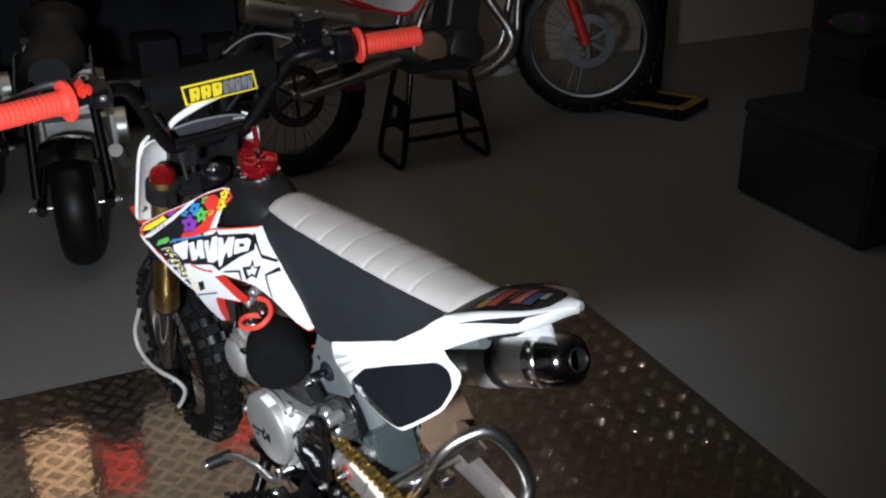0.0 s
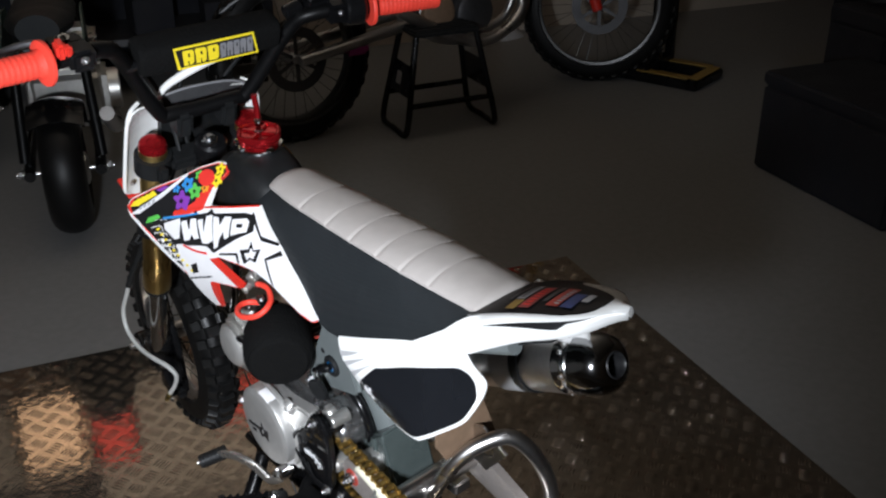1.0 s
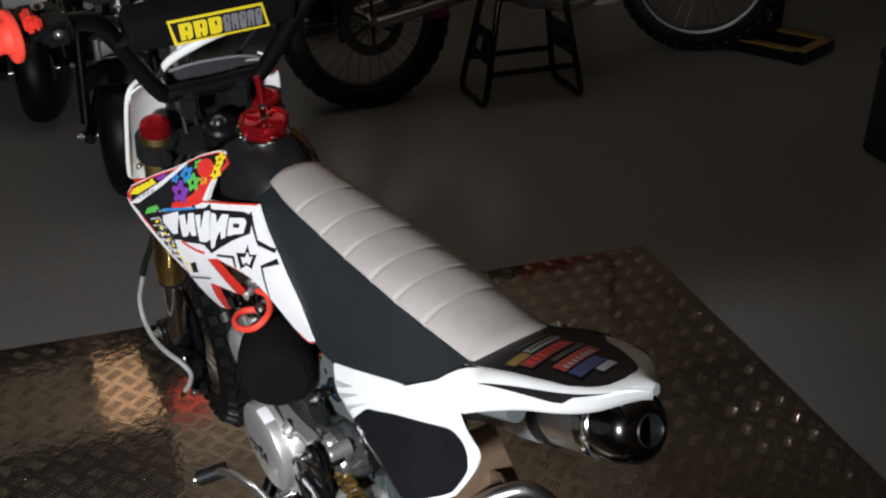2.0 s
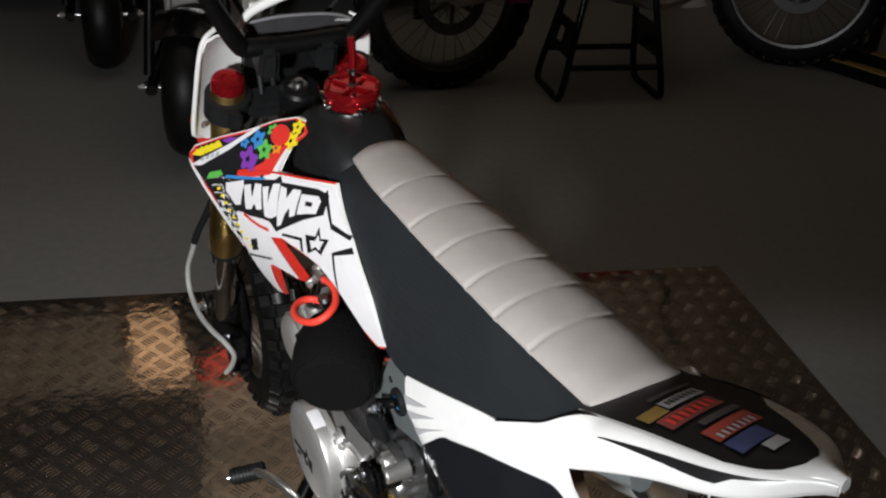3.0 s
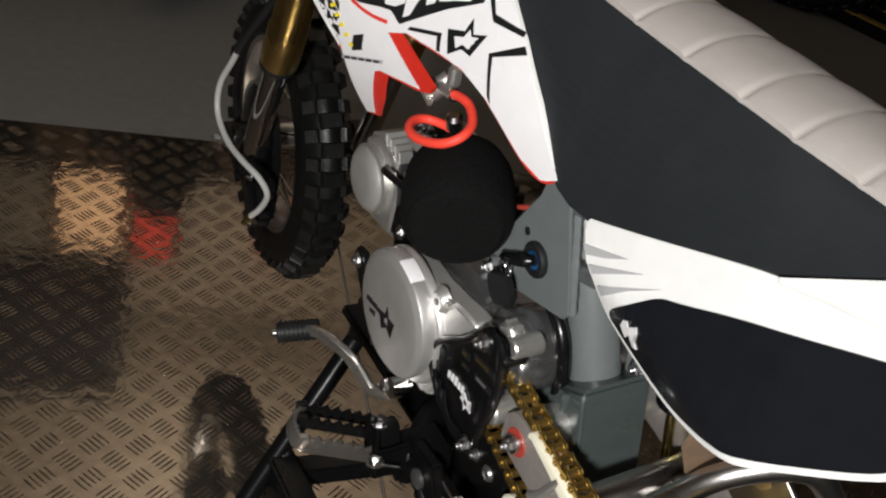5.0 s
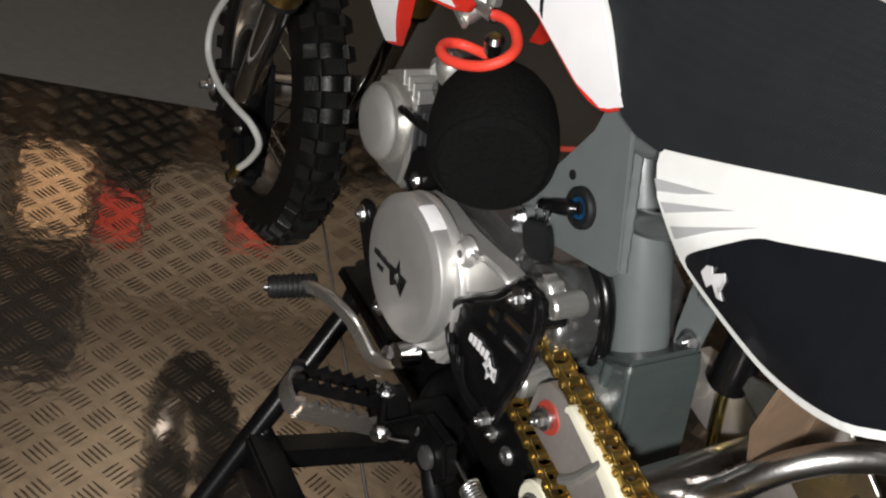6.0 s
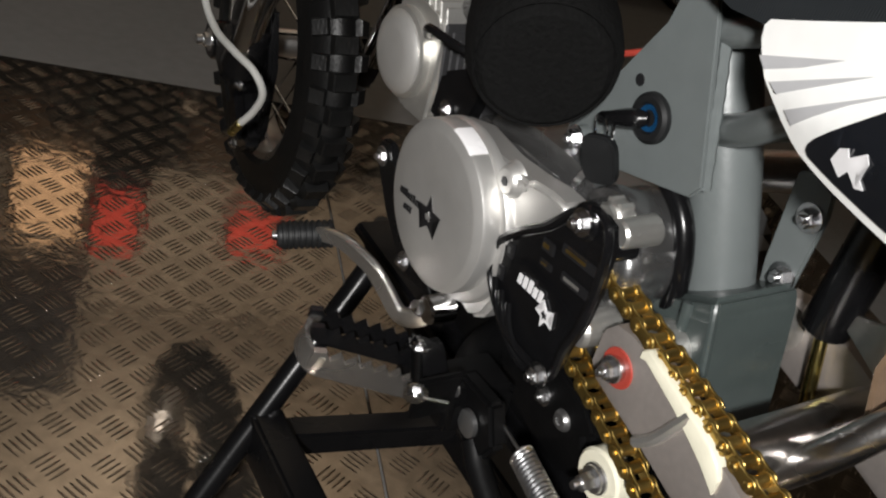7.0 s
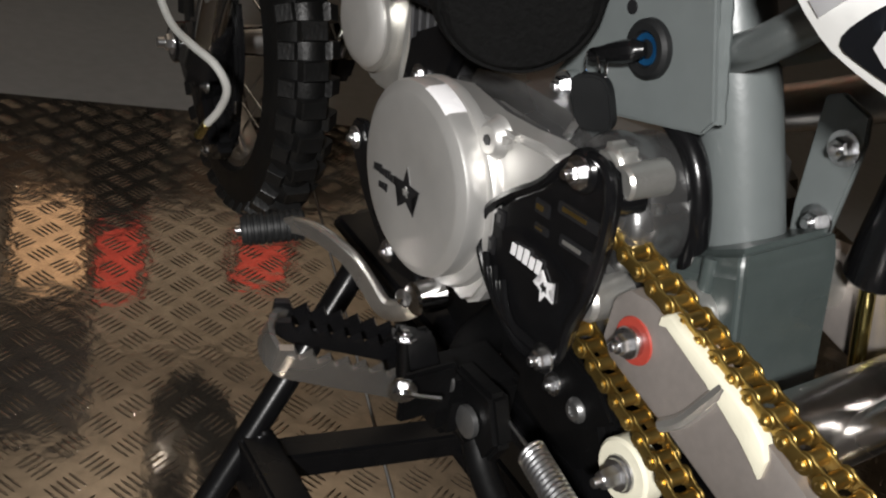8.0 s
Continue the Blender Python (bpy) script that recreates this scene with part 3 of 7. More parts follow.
def build_tail():
    tail = group_part("rear_fender", bike, "white and black rear fender with small stickers")
    st = [-0.32, -0.36, -0.39, -0.42, -0.435, -0.465, -0.5, -0.535, -0.562, -0.58, -0.592]
    at = lambda vs: (lambda y: smooth(y, st, vs))
    hw_at = at([0.04, 0.042, 0.044, 0.046, 0.047, 0.047, 0.044, 0.038, 0.029, 0.015, 0.002])
    zt_at = at([0.735, 0.753, 0.77, 0.785, 0.792, 0.806, 0.8195, 0.832, 0.841, 0.846, 0.849])
    wo_at = at([0.072, 0.073, 0.074, 0.072, 0.069, 0.062, 0.056, 0.05, 0.039, 0.022, 0.003])
    zb_at = at([0.7125, 0.727, 0.736, 0.746, 0.757, 0.776, 0.797, 0.813, 0.825, 0.836, 0.846])

    def flank(y, f, side, lift=0.0):
        """A point of the fender's flank, from the deck's edge (0) to its lower rim (1)."""
        top_x, top_z = hw_at(y), zt_at(y) + 0.002
        if y > -0.43:
            k = min(1.0, (y + 0.43) / 0.03)
            top_x += k * (x_panel(y, seat_low(y)) + 0.003 - top_x)
            top_z += k * (seat_low(y) + 0.01 - top_z)
        low = min(zb_at(y), top_z - 0.001)
        x = top_x + (wo_at(y) - top_x) * (1 - (1 - f) ** 1.5) + lift
        z = top_z - (top_z - low) * f**1.5 + lift
        return (side * x, y, z)

    stations = [-0.329 - 0.267 * k / 42 for k in range(43)]
    fs = [k / 9 for k in range(10)]
    for side in (-1, 1):
        secs = [[flank(y, f, side) for f in fs] + [flank(y, f, side, -0.004) for f in fs[::-1]] for y in stations]
        part("fender_shell", loft(secs), "white", tail, "white fender flank", 60)
        rows = []
        for q in range(17):
            y, u = -0.445 - 0.13 * q / 16, q / 16
            f0 = 0.42 - 0.04 * u
            f1 = f0 + 0.01 + 0.33 * min(1.0, u / 0.72) ** 1.2 * (1.0 if u < 0.76 else 0.42 * (1.02 - u) / 0.26)
            rows.append([flank(y, f0 + (f1 - f0) * k / 4, side, 0.0009) for k in range(5)])
        part("fender_slash", loft(rows, False), "ink", tail, "black slash sticker", 60)
        if side > 0:
            wrap = [[flank(-0.425 - 0.068 * q / 10, k / 6 * (1 if q < 9 else 1 - 0.2 * (q - 8)), side, 0.0011) for k in range(7)] for q in range(11)]
            part("flank_decal", loft(wrap, False), "deck_black", tail, "black decal down the flank", 60)
    ring = []
    for y in [-0.4 - 0.197 * k / 30 for k in range(31)]:
        hw, z, c = hw_at(y), zt_at(y), 0.0
        ring.append([(c + hw * u, y, z + 0.002 + 0.005 * (1 - u * u)) for u in np.linspace(-1, 1, 13)] + [(c + hw * u * 0.96, y, z - 0.004) for u in np.linspace(1, -1, 13)])
    part("fender_deck", loft(ring), "white", tail, "white fender top under a black decal", 60)
    decal = []
    for k in range(31):
        y = -0.402 - 0.172 * k / 30
        left = float(np.interp(y, [-0.575, -0.571, -0.56, -0.54, -0.5, -0.46, -0.42], [-0.006, -0.018, -0.0285, -0.0375, -0.042, -0.045, -0.0455]))
        right = float(np.interp(y, [-0.576, -0.57, -0.555, -0.53, -0.505, -0.492, -0.46, -0.42], [0.0, 0.008, 0.016, 0.026, 0.034, 0.0445, 0.047, 0.0465]))
        c, hw = (left + right) / 2, (right - left) / 2
        decal.append([(c + hw * u, y, zt_at(y) + 0.0028 + 0.005 * (1 - min(1.0, abs(c + hw * u) / hw_at(y)) ** 2)) for u in np.linspace(-1, 1, 13)])
    part("deck_decal", loft(decal, False), "deck_black", tail, "black fender top decal", 60)

    def deck(y, x, lift=0.0):
        return (x - 0.005, y, zt_at(y) + 0.0035 + 0.005 * (1 - (x / max(hw_at(y), abs(x))) ** 2) + lift)

    for y0, y1, x0, x1, mat in ((-0.442, -0.447, -0.012, 0.03, "dim_grey"), (-0.455, -0.469, -0.034, -0.014, "dim_yellow"), (-0.453, -0.466, -0.012, 0.024, "sticker_grey"), (-0.471, -0.488, -0.03, 0.02, "dim_red"), (-0.494, -0.501, -0.014, 0.022, "dim_grey"), (-0.505, -0.522, -0.022, 0.02, "dark_red"), (-0.525, -0.541, -0.022, 0.008, "dim_blue"), (-0.543, -0.553, -0.008, 0.008, "sticker_grey")):
        n = 6
        grid = [[deck(y0 + (y1 - y0) * j / 3 + 0.12 * (x0 + (x1 - x0) * i / n), x0 + (x1 - x0) * i / n, 0.0006) for i in range(n + 1)] for j in range(4)]
        part("deck_sticker", loft(grid, False), mat, tail)
    for i in range(7):
        for x, w, y0, y1, mat in ((-0.026 + 0.0062 * i, 0.0036, -0.475, -0.485, "red_sticker"), (-0.018 + 0.005 * i, 0.0022, -0.514, -0.521, "sticker_grey"), (-0.009 + 0.0044 * i, 0.0026, -0.456, -0.463, "dim_grey")):
            grid = [[deck(y + 0.12 * xx, xx, 0.0012) for xx in (x, x + w)] for y in (y0, y1)]
            part("deck_sticker", loft(grid, False), mat, tail)
    # dark inner fender below the deck
    under = [[(hw * 0.7 * u, y + 0.01, z - 0.012) for u in np.linspace(-1, 1, 9)] + [(hw * 0.7 * u, y + 0.01, z - 0.03) for u in np.linspace(1, -1, 9)] for y, hw, z in ((y, wo_at(y), zb_at(y) + 0.012) for y in (-0.405, -0.44, -0.475, -0.505, -0.535))]
    part("inner_fender", loft(under), "black", tail)
    flap = loft([[(x, y, z) for x, z in ((0.066, 0.56), (0.1, 0.442), (0.018, 0.428), (-0.012, 0.49), (0.0, 0.57))] for y in (-0.275, -0.279)])
    part("mud_flap", flap, "brown", tail, "muddy brown inner mud guard")


build_tail()


def build_muffler():
    muffler = group_part("muffler", bike, "chrome silencer with a black end cap")
    a, b = Vector((0.085, -0.18, 0.545)), Vector((0.0985, -0.48, 0.676))
    m = aim(a, b)
    n = (b - a).length
    part("silencer_body", lathe([(0, 0.0), (0.0282, 0.0), (0.0377, 0.02), (0.0386, n - 0.05), (0.0386, n - 0.03), (0, n - 0.03)], 40, m), "steel", muffler)
    part("mount_band", lathe([(0.0391, n * 0.475), (0.0410, n * 0.477), (0.0410, n * 0.598), (0.0391, n * 0.6)], 40, m), "sticker_grey", muffler, "grey rubber-lined band")
    part("band_liner", lathe([(0.0388, n * 0.6), (0.0412, n * 0.602), (0.0412, n * 0.648), (0.0388, n * 0.65)], 40, m), "black", muffler)
    end = part("end_cap", lathe([(0.0395, n - 0.03), (0.04, n - 0.02), (0.0388, n - 0.008), (0.0345, n + 0.006), (0.026, n + 0.0145), (0.017, n + 0.018), (0.0146, n + 0.0175), (0.014, n - 0.03)], 48, m), "black_chrome", muffler, "domed black chrome end cap")
    part("cap_band", lathe([(0.0388, n - 0.054), (0.0408, n - 0.0525), (0.0408, n - 0.047), (0.0396, n - 0.045), (0.0396, n - 0.036), (0.0408, n - 0.034), (0.0408, n - 0.029), (0.039, n - 0.027)], 48, m), "chrome", muffler, "ribbed chrome band")
    part("end_ring", lathe([(0.0175, n + 0.0175), (0.0155, n + 0.0195), (0.0132, n + 0.016), (0.0129, n - 0.02), (0, n - 0.02)], 32, m), "ink", muffler, "black outlet")
    for i in range(8):
        c = 2 * math.pi * i / 8
        part("rivet", lathe([(0, 0.002), (0.0025, 0.0012), (0.0032, 0.0), (0, 0)], 10, m @ Matrix.Translation((0.0395 * math.cos(c), 0.0395 * math.sin(c), n - 0.0405)) @ Vector((math.cos(c), math.sin(c), 0)).to_track_quat("Z", "Y").to_matrix().to_4x4()), "zinc", end)
    part("exhaust_pipe", tube([(0.085, -0.19, 0.558), (0.09, -0.1, 0.5), (0.095, 0.05, 0.42), (0.08, 0.2, 0.37), (0.04, 0.27, 0.38), (0.0, 0.25, 0.42)], 0.016, 14), "steel", muffler)


build_muffler()


# ---- front end: its own frame, raked and turned a little to the right ----
FORK = Matrix.Translation((0.0, 0.3, 0.8)) @ pose(0, 0, 0, 23, 0, 0) @ pose(0, 0, 0, 0, 0, -4)
AXLE = (0.0, 0.07, -0.611)


def knobby(R, width, rows, knob, name, parent, m, seed):
    """A tyre carcass turned round x, with raised tread blocks of its own mesh."""
    rim_r = R - 0.072
    prof = []
    for k in range(19):
        a = math.pi * k / 18
        prof.append((rim_r + 0.004 + (R - 0.011 - rim_r) * math.sin(a) ** 0.75, -width / 2 * math.cos(a) * (1.0 - 0.12 * math.sin(a) ** 3)))
    prof = [(rim_r - 0.004, -width * 0.36)] + prof + [(rim_r - 0.004, width * 0.36)]
    turn = m @ pose(0, 0, 0, 0, 90, 0)
    tyre = part(name, turned(lathe(prof, 72), turn), "tyre", parent, "black knobbly tyre", 50)
    rnd = random.Random(seed)
    knobs = []
    for lane, w, n in ((0, knob * 1.45, knob * 1.05), (1, knob * 1.0, knob * 0.95), (-1, knob * 1.0, knob * 0.95)):
        block = loft([[(x * w / 2 * k, y * n / 2 * k, z) for x, y in ((-1, -1), (1, -1), (1, 1), (-1, 1))] for z, k in ((-0.012, 1.12), (0.005, 1.0), (0.0065, 0.9))])
        knobs.append((lane, part("tread_block", block, "tread", tyre)))
    for lane, first in knobs:
        for i in range(rows):
            a = 2 * math.pi * (i + 0.5 * (lane != 0)) / rows
            ob = first if i == 0 else new("tread_block", first.data)
            ob.parent = tyre
            ob.matrix_basis = m @ pose(0, 0, 0, math.degrees(a), 0, 0) @ Matrix.Translation((lane * 0.35 * width, 0, R - 0.006 - 0.013 * abs(lane))) @ pose(0, 0, 0, 0, lane * 40 + rnd.uniform(-2, 2), rnd.uniform(-3, 3))
    return tyre


def wheel(name, centre, R, width, rows, knob, rim_mat, label, seed, m):
    w = group_part(name, bike, label)
    t = m @ Matrix.Translation(centre)
    knobby(R, width, rows, knob, "tyre", w, t, seed)
    x = t @ pose(0, 0, 0, 0, 90, 0)
    rr = R - 0.07
    part("rim", turned(lathe([(rr - 0.012, -0.026), (rr + 0.006, -0.028), (rr + 0.006, -0.022), (rr - 0.008, -0.014), (rr - 0.014, 0.0), (rr - 0.008, 0.014), (rr + 0.006, 0.022), (rr + 0.006, 0.028), (rr - 0.012, 0.026), (rr - 0.018, 0.012), (rr - 0.02, 0.0), (rr - 0.018, -0.012), (rr - 0.012, -0.026)], 64), x), rim_mat, w, "", 30)
    hub = part("hub", turned(lathe([(0, -0.06), (0.012, -0.06), (0.022, -0.05), (0.032, -0.046), (0.032, -0.042), (0.02, -0.036), (0.018, 0.036), (0.032, 0.042), (0.032, 0.046), (0.022, 0.05), (0.012, 0.06), (0, 0.06)], 28), x), "steel", w)
    for i in range(28):
        a, b = 2 * math.pi * i / 28, 2 * math.pi * (i + (1.6 if i % 2 else -1.6)) / 28
        s = 0.042 if i % 4 < 2 else -0.042
        p = t @ Vector((s, 0.029 * math.cos(b), 0.029 * math.sin(b)))
        q = t @ Vector((s * 0.15, (rr - 0.014) * math.cos(a), (rr - 0.014) * math.sin(a)))
        part("spoke", rod(p, q, 0.0016, segments=6), "chrome", w)
    return w


front = wheel("front_wheel", (-0.008, 0.07, -0.611), 0.224, 0.067, 34, 0.0195, "steel", "front wheel with a knobbly tyre and black rim", 3, FORK)


def build_fork():
    fork = group_part("front_fork", bike, "gold upside-down fork with chrome sliders")

    def put(name, bm, mat, parent=None, label="", *soft):
        return part(name, turned(bm, FORK), mat, parent or fork, label, *soft)

    for s in (-1, 1):
        x = 0.084 * s
        leg = put("fork_leg", lathe([(0, -0.014), (0.02, -0.014), (0.0225, -0.018), (0.0225, -0.23), (0.0235, -0.235), (0.0235, -0.29), (0.025, -0.294), (0.025, -0.352), (0.0235, -0.356), (0, -0.356)], 32, Matrix.Translation((x, 0, 0))), "gold", None, "gold anodised fork tube")
        put("fork_slider", rod((x, 0, -0.35), (x, 0, -0.56), 0.0165, segments=28), "chrome", leg, "chrome slider")
        put("dust_seal", lathe([(0.0168, -0.353), (0.024, -0.354), (0.024, -0.362), (0.0168, -0.366)], 28, Matrix.Translation((x, 0, 0))), "black", leg)
        put("fork_cap", lathe([(0, 0.0095), (0.008, 0.0095), (0.009, 0.0105), (0.0165, 0.0105), (0.0205, 0.0085), (0.0225, 0.004), (0.0225, -0.003), (0, -0.003)], 32, Matrix.Translation((x, 0, -0.013))), "red_anodised", leg, "red anodised fork cap")
        lug = merge(turned(box(0.034, 0.05, 0.075, 0.008), Matrix.Translation((x, 0.018, -0.575))), rod((x - 0.017, 0.07, -0.611), (x + 0.017, 0.07, -0.611), 0.024, segments=24), turned(box(0.03, 0.06, 0.034, 0.006), Matrix.Translation((x, 0.045, -0.598))))
        put("axle_lug", lug, "gloss_black", leg, "black axle lug")
        for z in (-0.045, -0.185):
            clamp = merge(lathe([(0.0225, 0.017), (0.03, 0.016), (0.031, -0.016), (0.0225, -0.017)], 28, Matrix.Translation((x, 0, z))), turned(box(0.016, 0.02, 0.03, 0.003), Matrix.Translation((x * 0.99, -0.033, z))))
            put("clamp", clamp, "black", fork)
    for z in (-0.045, -0.185):
        yoke = merge(turned(box(0.125, 0.042, 0.024, 0.006), Matrix.Translation((0, -0.008, z))), rod((0, -0.028, z - 0.014), (0, -0.028, z + 0.018), 0.024, segments=24))
        put("yoke", yoke, "black", fork, "dull black triple clamp")
    put("steering_nut", bolt((0, -0.028, -0.01), (0, 0, 1), 0.014, 0.01), "chrome")
    put("steering_stem", rod((0, -0.028, -0.18), (0, -0.028, -0.04), 0.024, segments=24), "black")
    put("axle", merge(rod((-0.118, 0.07, -0.611), (0.118, 0.07, -0.611), 0.006), bolt((-0.1, 0.07, -0.611), (-1, 0, 0), 0.0095, 0.009), bolt((0.1, 0.07, -0.611), (1, 0, 0), 0.0095, 0.009)), "zinc", None, "zinc-plated axle with nuts")
    # cable-operated drum with its arm on the left of the wheel
    brake = put("brake_plate", lathe([(0, 0.0), (0.07, 0.0), (0.078, 0.004), (0.078, 0.016), (0.06, 0.024), (0.03, 0.034), (0, 0.034)], 36, Matrix.Translation((-0.034, 0.07, -0.611)) @ pose(0, 0, 0, 0, -90, 0)), "gloss_black", None, "black brake caliper and carrier")
    put("caliper", merge(turned(box(0.036, 0.075, 0.05, 0.01, 3), Matrix.Translation((-0.062, -0.022, -0.655)) @ pose(0, 0, 0, 25, 0, 0)), turned(box(0.02, 0.05, 0.034, 0.006), Matrix.Translation((-0.07, 0.02, -0.63)))), "gloss_black", brake)
    for y, z in ((0.02, -0.622), (-0.01, -0.6), (-0.048, -0.668)):
        put("caliper_bolt", bolt((-0.08, y, z), (-1, 0, 0), 0.0055, 0.005), "zinc", brake)
    put("brake_hanger", prism([(0.02, -0.5), (-0.03, -0.55), (-0.06, -0.63), (-0.05, -0.69), (-0.01, -0.705), (0.03, -0.67), (0.06, -0.6), (0.05, -0.52)], -0.06, -0.048, 0.004), "gloss_black", brake, "black caliper hanger")
    put("leg_guard", loft([[(-0.079 + r * math.cos(a), 0.004 + r * math.sin(a), z) for a in np.linspace(0, 2 * math.pi, 20, endpoint=False)] for z, r in ((-0.515, 0.018), (-0.52, 0.021), (-0.555, 0.024), (-0.58, 0.026))]), "gloss_black", brake, "black lower leg casting", 60)
    for k in range(5):
        put("hanger_bolt", bolt((-0.062, -0.02 + 0.014 * k, -0.69 + 0.03 * k), (-1, 0, 0), 0.004, 0.004), "zinc", brake)
    disc = lathe([(0.028, 0), (0.085, 0), (0.085, 0.003), (0.028, 0.003)], 48, Matrix.Translation((-0.05, 0.07, -0.611)) @ pose(0, 0, 0, 0, 90, 0))
    put("brake_disc", disc, "steel", brake)


build_fork()
part("brake_hose", tube([(-0.117, 0.5, 0.468), (-0.12, 0.516, 0.442), (-0.127, 0.542, 0.395), (-0.131, 0.536, 0.356), (-0.132, 0.49, 0.338), (-0.127, 0.44, 0.335), (-0.116, 0.405, 0.328), (-0.107, 0.396, 0.306), (-0.11, 0.408, 0.278), (-0.119, 0.422, 0.255)], 0.0042, 10), "grey_cable", bike, "grey front brake hose")
part("hose_sleeve", tube([(-0.086, 0.42, 0.6), (-0.1, 0.455, 0.54), (-0.113, 0.487, 0.49), (-0.118, 0.503, 0.463)], 0.0055, 10), "black", bike, "black sleeve on the brake hose")
part("hose_fitting", rod((-0.118, 0.42, 0.258), (-0.122, 0.436, 0.236), 0.005), "brass", bike, "brass-coloured hose fitting")


def build_plate():
    plate = group_part("number_plate", bike, "white front number plate")
    secs = []
    for z, hw in ((0.046, 0.07), (0.042, 0.094), (0.034, 0.106), (0.01, 0.113), (-0.05, 0.119), (-0.11, 0.123), (-0.128, 0.119), (-0.136, 0.108), (-0.139, 0.08)):
        top = [(hw * u, 0.068 - 0.036 * (abs(u) ** 3.2), z - max(0.0, z + 0.02) * 0.7 * (1 - u * u)) for u in np.linspace(-1, 1, 25)]
        secs.append(top + [(p[0] * 0.985, p[1] - 0.004, p[2]) for p in top[::-1]])
    part("plate", turned(loft(secs), FORK), "white", plate, "", 40)
    # stiff rolled lip along the edge
    lip = [(-0.088, 0.044, 0.043), (-0.105, 0.034, 0.036), (-0.1135, 0.029, 0.01), (-0.119, 0.028, -0.05), (-0.123, 0.027, -0.11), (-0.119, 0.029, -0.128), (-0.1, 0.038, -0.139)]
    for s in (1, -1):
        part("plate_lip", turned(tube([(x * s, y, z) for x, y, z in lip], 0.0034, 8), FORK), "white", plate)
    part("plate_strap", turned(tube([(-0.066, 0.026, 0.052), (-0.05, 0.018, 0.087), (-0.004, 0.006, 0.12), (0.04, 0.008, 0.127), (0.07, 0.012, 0.128)], 0.006, 10, taper=lambda f: 0.003 + 0.0035 * math.sin(math.pi * min(1.0, f * 1.15))), FORK), "white", plate, "white plastic strap")
    part("plate_strap", turned(tube([(-0.056, 0.03, 0.057), (-0.01, 0.03, 0.062), (0.05, 0.03, 0.058), (0.084, 0.03, 0.047), (0.103, 0.03, 0.029)], 0.002, 8), FORK), "mid_grey", plate, "clear visor edge")
    visor = loft([[(x, 0.031 + 0.004 * f, 0.012 + (z - 0.012) * f) for x, z in ((-0.05, 0.057), (-0.01, 0.062), (0.05, 0.058), (0.084, 0.047), (0.1, 0.03))] for f in (0.0, 0.5, 1.0)], False)
    part("visor", turned(visor, FORK), "smoke", plate, "smoky clear visor")
    backing = loft([[(x, y, z) for x, y in ((-0.05, 0.06), (0.0, 0.062), (0.085, 0.052), (0.085, 0.035), (0.0, 0.046), (-0.05, 0.046))] for z in (-0.125, 0.03)])
    part("plate_backing", turned(backing, FORK), "black", plate, "black pad behind the plate")
    part("plate_bolt", turned(bolt((-0.106, 0.038, -0.118), (0.2, -1, 0), 0.004, 0.003), FORK), "steel", plate)
    part("fender_tab", turned(box(0.03, 0.05, 0.006, 0.002, at=(-0.1, 0.06, -0.15)), FORK), "red", plate, "red front fender edge")


build_plate()


